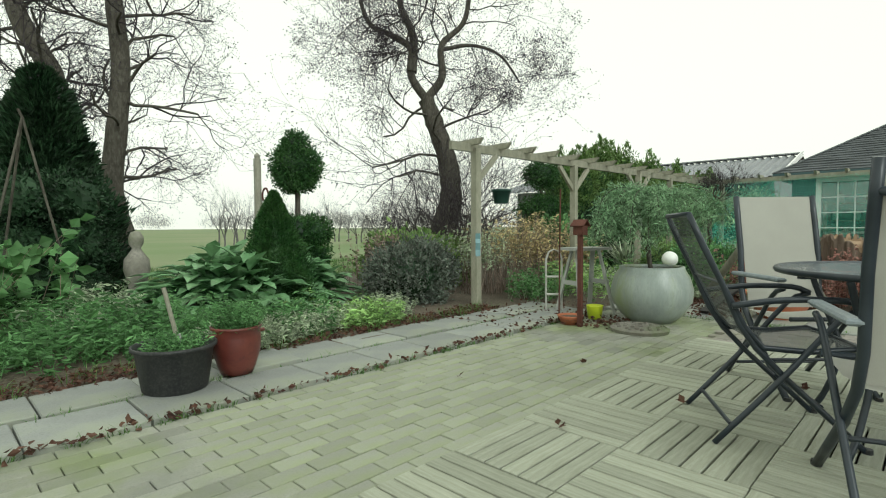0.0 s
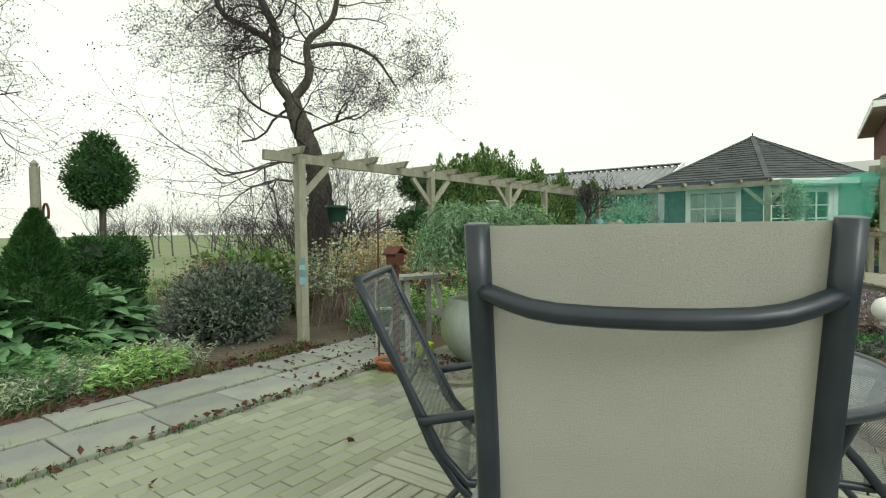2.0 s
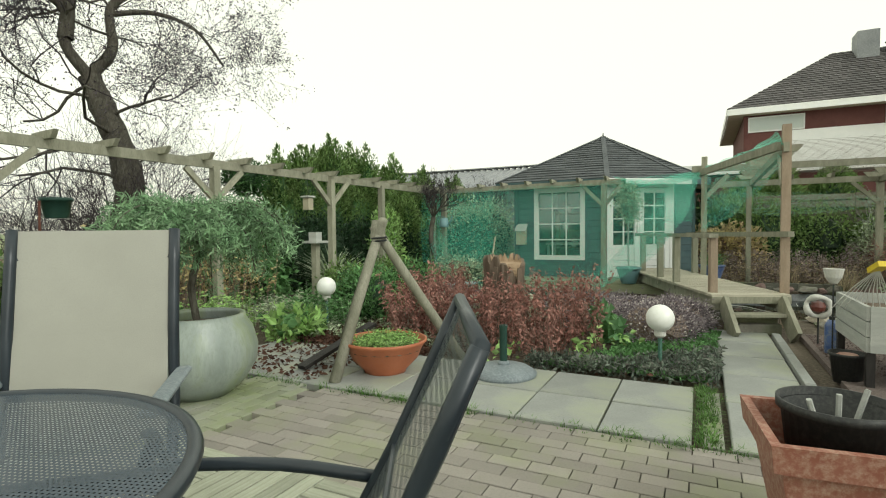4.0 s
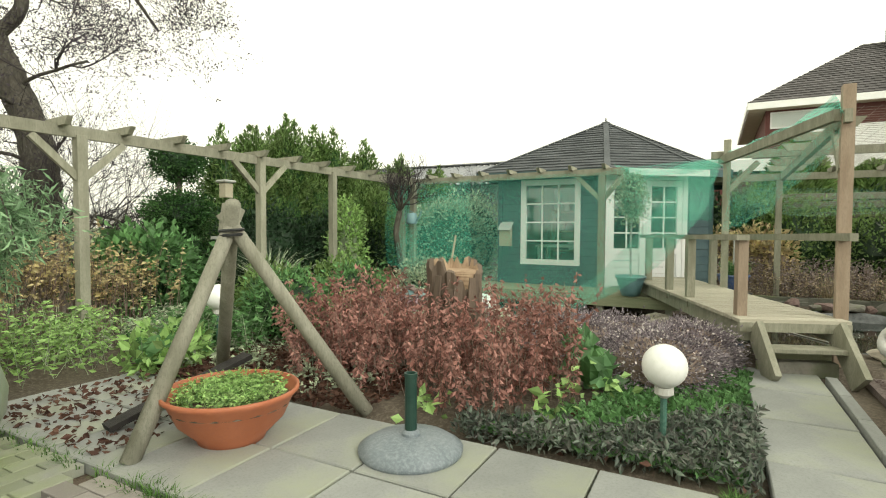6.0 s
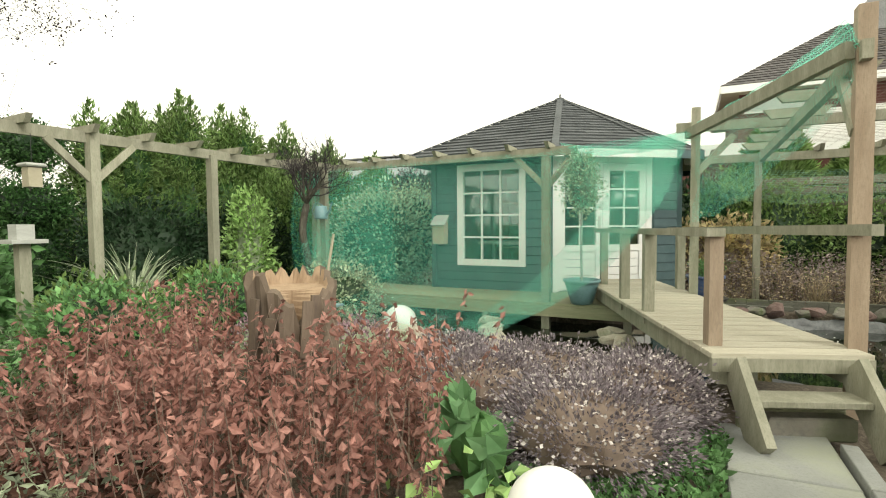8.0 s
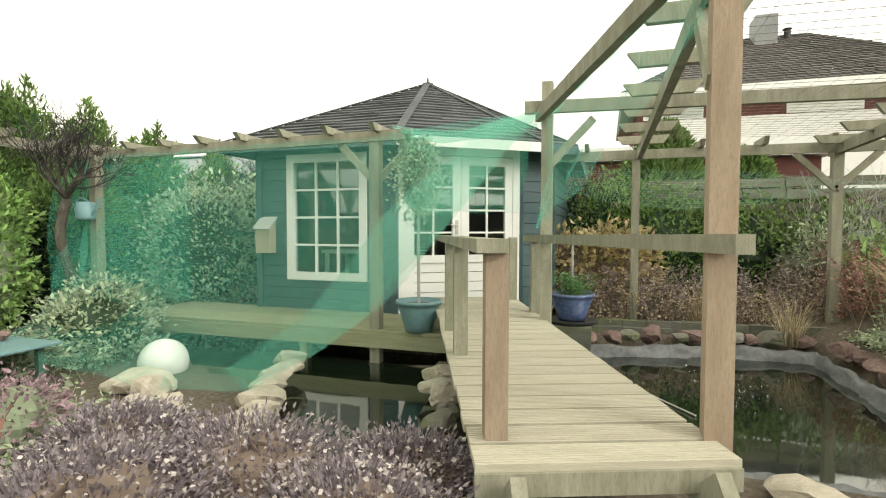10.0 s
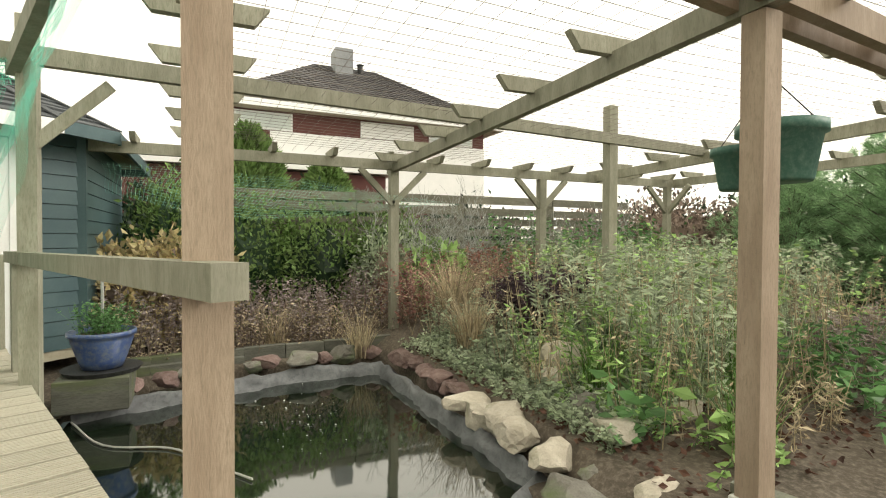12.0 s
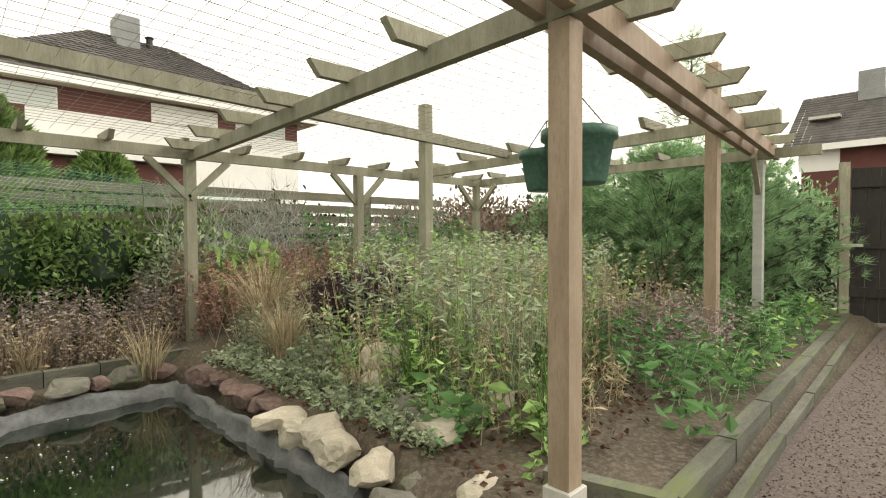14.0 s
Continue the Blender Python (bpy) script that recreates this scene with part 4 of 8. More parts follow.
pergola("pergola", "brown and grey timber pergola round the pond bed", [
    (9.25, -1.8, -0.1, 2.22, 0.085, M_TIMBERB), (11.3, -1.02, -0.1, 2.17, 0.08), (9.335, -3.49, 0.12, 1.87, 0.085, M_TIMBERB), (9.73, -6.24, 0.1, 2.45, 0.09, M_TIMBERB),
    (9.82, -7.9, 0.1, 1.87, 0.085, M_GREYWOOD), (11.74, -5.05, 0.2, 2.29, 0.09), (13.44, -3.62, 0.0, 1.84, 0.09), (13.4, -5.5, 0.0, 1.84, 0.09), (13.4, -1.75, 0.0, 1.84, 0.08),
    (13.4, -7.6, 0.0, 1.84, 0.08)],
    [((9.0, -3.47, PZ - 0.02), (13.6, -3.62, PZ - 0.08), 0.05, 0.1), ((9.27, -3.15, PZ), (9.73, -8.2, PZ), 0.05, 0.11, M_TIMBERB), ((9.39, -3.15, PZ), (9.88, -8.2, PZ), 0.05, 0.11, M_TIMBERB),
     ((9.15, -1.79, PZ + 0.02), (13.6, -1.78, PZ - 0.07), 0.05, 0.1), ((13.4, -0.9, PZ - 0.06), (13.4, -7.9, PZ - 0.06), 0.05, 0.1),
     ((9.3, -6.35, PZ + 0.04), (13.5, -6.35, PZ - 0.05), 0.05, 0.1), ((9.3, -7.9, PZ - 0.02), (13.6, -7.7, PZ - 0.05), 0.05, 0.1),
     ((9.22, -1.73, 1.99), (11.33, -0.95, 1.93), 0.05, 0.09), ((11.3, -0.85, 1.99), (11.84, -6.4, 2.0), 0.05, 0.09)],
    [((9.6, -1.8, PZ + 0.06), (13.2, -1.78, PZ - 0.03), 6, 0.5, 0.08), ((9.73, -3.49, PZ + 0.01), (13.55, -3.61, PZ - 0.05), 6, 0.5, 0.08),
     ((13.4, -0.95, PZ - 0.02), (13.4, -7.8, PZ - 0.02), 12, 0.42, 0.07), ((9.36, -3.6, PZ + 0.04), (9.8, -8.0, PZ + 0.04), 7, 0.62, 0.08),
     ((9.9, -6.35, PZ + 0.08), (13.4, -6.35, PZ), 5, 0.5, 0.08), ((9.9, -7.88, PZ + 0.02), (13.4, -7.7, PZ), 6, 0.42, 0.07)],
    [(13.4, -3.6, 0, 1, 1.84), (13.4, -3.6, 0, -1, 1.84), (13.4, -5.5, 0, 1, 1.84), (13.4, -5.5, 0, -1, 1.84), (9.82, -7.9, -0.1, 1, 1.88), (9.82, -7.9, 0.1, -0.9, 1.88),
     (11.3, -1.02, 0.25, -0.9, 1.9), (13.4, -7.6, 0, 1, 1.84), (13.4, -7.6, -1, 0, 1.84), (9.25, -1.77, 0.9, 0, 1.92)], M_TIMBER)
shoe = thing("post_anchor", "galvanised steel foot of the corner post", "post anchor", at=(9.335, -3.49, 0.0))
part("bracket", box(Build(), (0, 0, 0.1), (0.112, 0.112, 0.26), 0.003), M_GALV, shoe)

# ---- table and chairs ----
DECKZ = 0.03
TBL = (2.78, 0.12)
table = thing("garden_table", "round charcoal steel mesh garden table with a parasol hole", "table", at=(*TBL, DECKZ), turn=20)
TZ = 0.745
b = Build()
lathe(b, [(0.024, TZ), (0.5, TZ)], 64)
b.f = [f for f in b.f if len(f) == 4]
part("tabletop", b, M_TABLEMESH, table, uv=lambda co: co[:, :2])
b = Build()
a = [(0.505 * math.cos(t), 0.505 * math.sin(t), TZ - 0.008) for t in np.linspace(0, 2 * math.pi, 64, endpoint=False)]
tube(b, a, 0.015, 8, closed=True)
part("rim", b, M_METAL, table, smooth=True)
b = Build()
lathe(b, [(0.021, TZ - 0.03), (0.027, TZ - 0.03), (0.03, TZ + 0.004), (0.023, TZ + 0.006), (0.021, TZ - 0.03)], 24)
b.f = [f for f in b.f if len(f) == 4]
part("parasol_ring", b, M_GREYBASE, table)
for k in range(4):
    t = math.pi / 2 * k + 0.4
    b = Build()
    beam(b, (0.04 * math.cos(t), 0.04 * math.sin(t), TZ - 0.022), (0.495 * math.cos(t), 0.495 * math.sin(t), TZ - 0.022), 0.03, 0.025)
    part("support_bar", b, M_METAL, table)
    t += 0.4
    b = Build()
    c, s = math.cos(t), math.sin(t)
    tube(b, smooth_path([(0.45 * c, 0.45 * s, TZ - 0.02), (0.4 * c, 0.4 * s, 0.6), (0.3 * c, 0.3 * s, 0.35), (0.36 * c, 0.36 * s, 0.12), (0.43 * c, 0.43 * s, 0.0)], 4), 0.014, 8)
    part("leg", b, M_METAL, table, smooth=True)
b = Build()
tube(b, [(0.3 * math.cos(t), 0.3 * math.sin(t), 0.34) for t in np.linspace(0, 2 * math.pi, 32, endpoint=False)], 0.009, 6, closed=True)
part("ring_brace", b, M_METAL, table, smooth=True)


def sheet(b, prof, half, n=1, sag=0.0):
    """A strip swept over y from a profile in x, z."""
    ys = np.linspace(-half, half, n + 1)
    v = [(x, y, z - sag * (1 - (y / half) ** 2)) for x, z in prof for y in ys]
    k = n + 1
    b.add(v, [(i * k + j, i * k + j + 1, (i + 1) * k + j + 1, (i + 1) * k + j) for i in range(len(prof) - 1) for j in range(n)])
    return b


def chair(kind, at, turn, label, top=1.13, half=0.235):
    root = thing("garden_chair", label, "chair", at=(*at, DECKZ), turn=turn, group="chairs round the garden table")
    sling = kind == "sling"
    lean = -0.13 if sling else -0.27
    for s in (-1, 1):
        y = s * half
        b = Build()
        r = 0.018 if sling else 0.013
        tube(b, smooth_path([(lean, y, top), (lean * 0.5, y, top * 0.7), (0.0, y, 0.42), (0.42, y * 1.02, 0.0)], 3), r, 8)
        part("frame_tube", b, M_METAL, root, smooth=True)
        b = Build()
        tube(b, smooth_path([(0.4, y * 1.1, 0.6), (0.3, y * 1.1, 0.55), (0.1, y * 1.08, 0.3), (-0.16, y * 1.08, 0.0)], 3), 0.013, 8)
        part("leg", b, M_METAL, root, smooth=True)
        b = Build()
        if sling:
            box(b, (0.16, y * 1.12, 0.645), (0.46, 0.05, 0.024), 0.008)
            part("armrest", b, M_GREYBASE, root)
        else:
            tube(b, smooth_path([(-0.1, y * 1.1, 0.6), (0.1, y * 1.12, 0.63), (0.32, y * 1.12, 0.63), (0.4, y * 1.1, 0.6)], 3), 0.014, 8)
            part("armrest", b, M_METAL, root, smooth=True)
        b = Build()
        tube(b, [(0.42, y * 1.02, 0.02), (0.42, y * 1.02, 0.0)], 0.019, 8)
        part("foot_cap", b, M_BLACKPL, root)
    for x, z in ((0.25, 0.18), (-0.09, 0.08)):
        b = Build()
        tube(b, [(x, -half, z), (x, half, z)], 0.01, 6)
        part("stretcher", b, M_METAL, root)
    if sling:
        b = Build()
        tube(b, smooth_path([(-0.115, -half, top * 0.918), (-0.16, -half * 0.5, top * 0.918 - 0.024), (-0.16, half * 0.5, top * 0.918 - 0.024), (-0.115, half, top * 0.918)], 4), 0.014, 8)
        part("back_rail", b, M_METAL, root, smooth=True)
        part("backrest", sheet(Build(), [(lean + 0.003, top - 0.003), (lean * 0.5, top * 0.7), (0.01, 0.44)], half - 0.016, 6, 0.0), M_FABRIC, root)
        part("seat", sheet(Build(), [(0.0, 0.43), (0.2, 0.415), (0.42, 0.44)], half - 0.016, 6, 0.02), M_FABRIC, root)
        b = Build()
        tube(b, [(0.42, -half, 0.44), (0.42, half, 0.44)], 0.013, 8)
        part("seat_rail", b, M_METAL, root)
    else:
        prof = [(lean, top), (lean * 0.8, top * 0.87), (lean * 0.5, top * 0.7), (-0.04, 0.5), (0.03, 0.42), (0.2, 0.41), (0.38, 0.43), (0.44, 0.41)]
        part("mesh_shell", sheet(Build(), prof, half - 0.01, 8), M_MESHSEAT, root, uv=lambda co: np.stack([co[:, 1] + (co[:, 0] + co[:, 2]) * 0.5, co[:, 1] - (co[:, 0] + co[:, 2]) * 0.5], 1))
        b = Build()
        loop = [(x, -half, z) for x, z in prof] + [(x, half, z) for x, z in prof[::-1]]
        tube(b, loop, 0.013, 8, closed=True)
        part("rim", b, M_METAL, root, smooth=True)
        b = Build()
        tube(b, [(lean * 0.5, -half, top * 0.7), (lean * 0.5, half, top * 0.7)], 0.006, 6)
        part("back_rod", b, M_METAL, root)
    return root


SL = "high garden chair with beige sling fabric on charcoal tubes"
ML = "high charcoal steel mesh garden chair with curved arms"
chair("sling", (1.94, 0.02), 21, SL, top=1.135, half=0.222)
chair("sling", (3.505, 0.734), 223, SL, top=1.12)
chair("mesh", (2.5, 0.73), -59, ML, top=0.99)
chair("mesh", (3.2, -0.41), 118, ML, top=0.97, half=0.21)

# ---- houses and far things ----


def hip_house(name, label, x0, x1, y0, y1, eave, ridge, over, wall, turn_at=None):
    root = thing(name, label, "house")
    b = Build()
    box(b, ((x0 + x1) / 2, (y0 + y1) / 2, eave / 2 - 0.1), (x1 - x0, y1 - y0, eave + 0.2))
    part("wall", b, wall, root)
    X0, X1, Y0, Y1 = x0 - over, x1 + over, y0 - over, y1 + over
    d = (X1 - X0) / 2
    xm = (X0 + X1) / 2
    A, B = (xm, Y0 + d * 0.95, ridge), (xm, Y1 - d * 0.95, ridge)
    C = [(X0, Y0, eave), (X1, Y0, eave), (X1, Y1, eave), (X0, Y1, eave)]
    faces = [(C[3], C[0], A, B), (C[1], C[2], B, A), (C[0], C[1], A, A), (C[2], C[3], B, B)]
    for l0, r0, r1, l1 in faces:
        b = Build()
        l0, r0, r1, l1 = map(np.array, (l0, r0, r1, l1))
        nrm = np.cross(r0 - l0, l1 - l0)
        nrm = nrm / np.linalg.norm(nrm)
        nrm = nrm if nrm[2] > 0 else -nrm
        rows = 22
        for r in range(rows):
            t0, t1 = r / rows, (r + 1) / rows
            a0, a1, c0, c1 = l0 + (l1 - l0) * t0, l0 + (l1 - l0) * t1, r0 + (r1 - r0) * t0, r0 + (r1 - r0) * t1
            m = max(1, int(np.linalg.norm(c0 - a0) / 0.3))
            for i in range(m):
                s0, s1 = i / m, (i + 1) / m
                p = [a0 + (c0 - a0) * s0 + nrm * 0.05, a0 + (c0 - a0) * s1 + nrm * 0.03, a1 + (c1 - a1) * s1, a1 + (c1 - a1) * s0 + nrm * 0.02]
                b.add([*p, a0 + (c0 - a0) * s0, a0 + (c0 - a0) * s1], [(0, 1, 2, 3), (4, 5, 1, 0)])
        part("roof_slope", b, M_TILE, root)
    for i in range(4):
        part("gutter_board", beam(Build(), np.array(C[i]) - (0, 0, 0.12), np.array(C[(i + 1) % 4]) - (0, 0, 0.12), 0.06, 0.24), M_WHITE, root)
    b = Build()
    box(b, ((X0 + X1) / 2, (Y0 + Y1) / 2, eave - 0.2), (X1 - X0 - 0.1, Y1 - Y0 - 0.1, 0.04))
    part("soffit", b, M_SAND, root)
    return root


h1 = hip_house("neighbour_house", "red brick house with a brown hipped tile roof and white gutters", 26.9, 34.5, -12.2, -2.5, 5.75, 8.6, 0.6, M_REDBRICK)
part("chimney", box(Build(), (30.2, -7.1, 8.5), (0.9, 0.75, 1.3), 0.03), M_SHEET, h1)
part("flue", lathe(Build(), [(0.12, 0), (0.12, 0.5), (0.17, 0.55), (0.0, 0.62)], 12, (30.2, -7.9, 8.1)), M_BLACKPL, h1)
for y in (-3.6, -10.7):
    w = new("window")
    w.parent = h1
    b = Build()
    box(b, (26.87, y, 5.15), (0.08, 1.9, 0.6))
    part("window_frame", b, M_WHITE, w)
    part("pane", box(Build(), (26.82, y, 5.15), (0.03, 1.78, 0.48)), M_GLASS, w)
part("blind", box(Build(), (26.86, -8.05, 5.15), (0.05, 2.1, 0.6)), M_WHITE, h1)
part("white_band", box(Build(), (26.86, -8.0, 3.5), (0.05, 8.4, 2.65)), M_WHITE, h1)
gar = thing("garage", "flat-roofed garage with a white fascia", "garage")
part("wall", box(Build(), (22.5, -3.0, 1.3), (5, 5.4, 2.6)), M_REDBRICK, gar)
part("fascia", box(Build(), (22.5, -3.0, 2.78), (5.4, 5.8, 0.3)), M_WHITE, gar)
h2 = thing("neighbour_house", "tile-roofed house with a skylight beyond the black gate", "house", at=(2.7, -31.5, 0), turn=0)
part("wall", box(Build(), (5, 0, 2.4), (11, 7, 4.8)), M_REDBRICK, h2)
b = Build()
for r in range(20):
    for sgn in (-1, 1):
        y0, y1 = sgn * (4.0 - 4.0 * r / 20), sgn * (4.0 - 4.0 * (r + 1) / 20)
        z0, z1 = 4.7 + 2.8 * r / 20, 4.7 + 2.8 * (r + 1) / 20
        for i in range(40):
            x0 = -0.9 + 12 * i / 40
            b.add([(x0, y0, z0 + 0.06), (x0 + 0.3, y0, z0 + 0.04), (x0 + 0.3, y1, z1), (x0, y1, z1 + 0.02), (x0, y0, z0), (x0 + 0.3, y0, z0)], [(0, 1, 2, 3), (4, 5, 1, 0)])
part("roof_slope", b, M_TILE, h2)
part("gutter_board", box(Build(), (5, 4.05, 4.62), (12, 0.08, 0.25)), M_WHITE, h2)
part("chimney", box(Build(), (8.5, 0.6, 7.5), (0.9, 0.8, 1.3), 0.03), M_SHEET, h2)
part("skylight", box(Build(), (9.9, 2.1, 6.1), (1.1, 0.9, 0.12)), M_GALV, h2)
part("wall_panel", box(Build(), (9.9, 3.52, 4.2), (1.4, 0.06, 1.0)), M_WHITE, h2)
shed = thing("field_shed", "long shed with a corrugated grey sheet roof", "shed")
part("wall", box(Build(), (21.5, 9.0, 1.2), (5, 10, 2.5)), M_SHEET, shed)
b = Build()
for sgn in (-1, 1):
    ys = np.arange(3.7, 14.4, 0.06)
    v = []
    for k, y in enumerate(ys):
        w = 0.035 * (1 if k % 4 < 2 else -1)
        v += [(21.5 + sgn * 3.2, y, 2.45 + w), (21.5, y, 3.4 + w)]
    n0 = len(ys)
    b.add(v, [(2 * i, 2 * i + 2, 2 * i + 3, 2 * i + 1) for i in range(n0 - 1)])
part("roof_sheet", b, M_SHEET, shed)
part("ridge_cap", beam(Build(), (21.5, 3.7, 3.45), (21.5, 14.4, 3.45), 0.4, 0.04), M_SHEET, shed)
part("gable_trim", beam(Build(), (18.3, 3.68, 2.45), (21.5, 3.68, 3.45), 0.05, 0.18), M_WHITE, shed)

fence = thing("board_fence", "old horizontal board fence overgrown with twigs", "fence")
for i, y in enumerate(np.arange(-2.0, -8.4, -1.6)):
    part("post", box(Build(), (15.0, y, 0.85), (0.09, 0.09, 1.75)), M_TIMBER, fence)
for i in range(11):
    for j in range(4):
        y = -2.8 - 1.6 * j
        part("board", box(Build(), (14.93 - 0.035 * (i % 2), y, 0.1 + i * 0.158 + 0.012 * math.sin(i * 3.7 + j)), (0.02, 1.58, 0.112 + 0.008 * math.sin(i * 5 + j))), M_FENCE, fence)
gate = thing("garden_gate", "black stained board gate with a bright bolt", "gate", at=(9.38, -10.0, 0), turn=18)
for i in range(10):
    part("board", box(Build(), (-0.12 - i * 0.145, 0, 0.98), (0.138, 0.025, 1.9)), M_BLACKWOOD, gate)
for z in (0.4, 1.0, 1.75):
    part("ledge", box(Build(), (-0.78, 0.03, z), (1.5, 0.035, 0.12)), M_BLACKWOOD, gate)
part("gate_post", box(Build(), (0.02, 0, 1.0), (0.1, 0.1, 2.02)), M_TIMBER, gate)
part("bolt", box(Build(), (-0.05, 0.07, 0.98), (0.22, 0.02, 0.04)), M_GALV, gate)
part("wall_closing", box(Build(), (4.9, -11.0, 0.95), (6, 0.05, 1.9)), M_BLACKWOOD, kind="structure", label="black stained board fence", category="fence")

# ---- terrace things ----


def pot(name, label, at, prof, mat, soil_r, soil_z, n=36, cat="plant pot", rim=None):
    root = thing(name, label, cat, at=at)
    part("body", lathe(Build(), prof, n), mat, root, smooth=True)
    part("soil", lathe(Build(), [(soil_r, soil_z - 0.02), (soil_r, soil_z), (soil_r * 0.5, soil_z + 0.012), (0, soil_z + 0.015)], 20), M_SOIL, root)
    return root


def wall_prof(outer, t=0.015, bottom=0.02):
    inner = [(max(r - t, 0.005), z) for r, z in outer[::-1]]
    inner[-1] = (inner[-1][0], bottom)
    return [(0.0, outer[0][1])] + outer + inner + [(0.0, bottom)]


big_pot = pot("glazed_planter", "large round grey-green glazed planter streaked with algae", (5.02, 2.17, 0.0), wall_prof([(0.2, 0.0), (0.3, 0.08), (0.385, 0.22), (0.395, 0.33), (0.36, 0.46), (0.315, 0.53), (0.31, 0.56)], 0.03, 0.1), M_GLAZE, 0.29, 0.48)
cover = thing("drain_cover", "round cast iron drain cover beside the glazed planter", "drain cover", at=(4.45, 2.04, 0.0))
b = Build()
lathe(b, [(0.25, 0), (0.26, 0.03), (0.23, 0.045), (0.225, 0.035), (0.05, 0.035), (0, 0.035)], 32)
part("frame_ring", b, M_GREYROCK, cover)
b = Build()
for k in range(22):
    t, r = k * 2.4, 0.03 + 0.19 * math.sqrt(k / 22)
    lathe(b, [(0.02, 0.035), (0.016, 0.05), (0, 0.05)], 8, (r * math.cos(t), r * math.sin(t), 0))
part("studs", b, M_GREYROCK, cover)
p = pot("tub", "black plastic tub with weeds and a garden fork", (0.87, 3.32, 0.02), wall_prof([(0.17, 0), (0.18, 0.01), (0.215, 0.24), (0.235, 0.25), (0.235, 0.27)], 0.012, 0.03), M_BLACKPL, 0.2, 0.2)
p = pot("plant_pot", "oxblood glazed pot with ear handles and feathery weeds", (1.27, 3.38, 0.02), wall_prof([(0.1, 0), (0.12, 0.05), (0.15, 0.15), (0.155, 0.24), (0.145, 0.29), (0.16, 0.3), (0.16, 0.315)], 0.015, 0.03), M_OXBLOOD, 0.14, 0.28)
for s in (-1, 1):
    b = Build()
    tube(b, smooth_path([(s * 0.14, -0.03, 0.27), (s * 0.19, 0, 0.26), (s * 0.14, 0.03, 0.25)], 4), 0.012, 6)
    part("handle", b, M_OXBLOOD, p)
bowl = pot("plant_bowl", "wide orange plastic bowl full of green weeds", (6.02, 1.27, 0.0), wall_prof([(0.16, 0), (0.17, 0.03), (0.26, 0.12), (0.31, 0.23), (0.335, 0.25), (0.335, 0.27)], 0.014, 0.03), M_TERRA, 0.295, 0.21)
ub = thing("parasol_base", "blue-grey parasol base with a dark upright tube", "parasol base", at=(6.32, 0.38, 0.0))
part("body", lathe(Build(), [(0.0, 0), (0.25, 0), (0.255, 0.03), (0.2, 0.065), (0.1, 0.085), (0, 0.09)], 36), M_GREYBASE, ub, smooth=True)
part("tube", lathe(Build(), [(0.03, 0.06), (0.03, 0.37), (0.033, 0.37), (0.033, 0.39), (0.024, 0.39), (0.024, 0.2), (0, 0.2)], 16), M_DKGREEN, ub)
part("collar", lathe(Build(), [(0.045, 0.08), (0.045, 0.1), (0.03, 0.115)], 16), M_GREYBASE, ub)


def globe(at, r, z, label):
    root = thing("globe_lamp", label, "garden lamp", at=at)
    b = Build()
    lathe(b, [(0.04, z - r - 0.01)] + [(r * math.sin(a), z - r * math.cos(a)) for a in np.linspace(0.25, math.pi - 0.001, 16)], 28)
    part("globe", b, M_BALL, root, smooth=True)
    if z - r > 0.05:
        part("pole", lathe(Build(), [(0.016, -0.05), (0.016, z - r - 0.03)], 10), M_GREENPL, root)
        part("collar", lathe(Build(), [(0.02, z - r - 0.05), (0.045, z - r - 0.03), (0.045, z - r + 0.005)], 14), M_GALV, root)
    return root


globe((6.93, -0.7, 0), 0.106, 0.42, "white globe garden lamp on a short green pole")
globe((10.45, 1.76, -0.1), 0.178, 0.16, "white globe garden lamp at the pond edge")
globe((7.16, 2.79, 0), 0.108, 0.5, "white globe garden lamp beside the pergola")

tri = thing("pole_tripod", "tripod of weathered round poles tied with rope", "pole tripod")
TOP = np.array((6.12, 1.38, 1.1))
for f0, ov in (((5.6, 1.45, 0.0), 0.08), ((6.66, 0.89, 0.0), 0.06), ((6.75, 2.25, 0.0), 0.1)):
    f0 = np.array(f0)
    e = TOP + (TOP - f0) * ov
    part("pole", tube(Build(), [f0, f0 + (e - f0) * 0.5 + (0.01, 0.01, 0), e], [0.045, 0.04, 0.038], 10), M_POLE, tri, smooth=True)
part("pole_block", tube(Build(), [TOP + (0, 0.02, -0.04), TOP + (0.02, 0.02, 0.11)], [0.055, 0.05], 10), M_POLE, tri)
part("rope", tube(Build(), [TOP + (0.06 * math.cos(t), 0.06 * math.sin(t), -0.07 + 0.004 * t) for t in np.linspace(0, 12, 30)], 0.008, 5), M_BLACKPL, tri)
plank = part("loose_plank", beam(Build(), (5.75, 1.9, 0.03), (6.55, 1.75, 0.26), 0.1, 0.03), M_BLACKWOOD, label="dark loose plank leaning behind the orange bowl", category="plank")

ter = thing("square_planter", "worn square terracotta planter holding a black bucket", "planter", at=(4.7, -1.41, 0.0), turn=6)
b = Build()
lathe(b, [(r * 1.414, z) for r, z in ((0.0, 0.0), (0.16, 0.0), (0.222, 0.37), (0.25, 0.375), (0.26, 0.465), (0.23, 0.465), (0.18, 0.19), (0.0, 0.19))], 4)
rot = np.array([[0.7071, -0.7071, 0], [0.7071, 0.7071, 0], [0, 0, 1]])
b.v = [v @ rot.T for v in b.v]
part("body", b, M_TERRA2, ter)
part("soil", box(Build(), (0, 0, 0.2), (0.33, 0.33, 0.01)), M_SOIL, ter)
bk = thing("bucket", "black plastic bucket holding tools in the square planter", "bucket", at=(4.72, -1.4, 0.21))
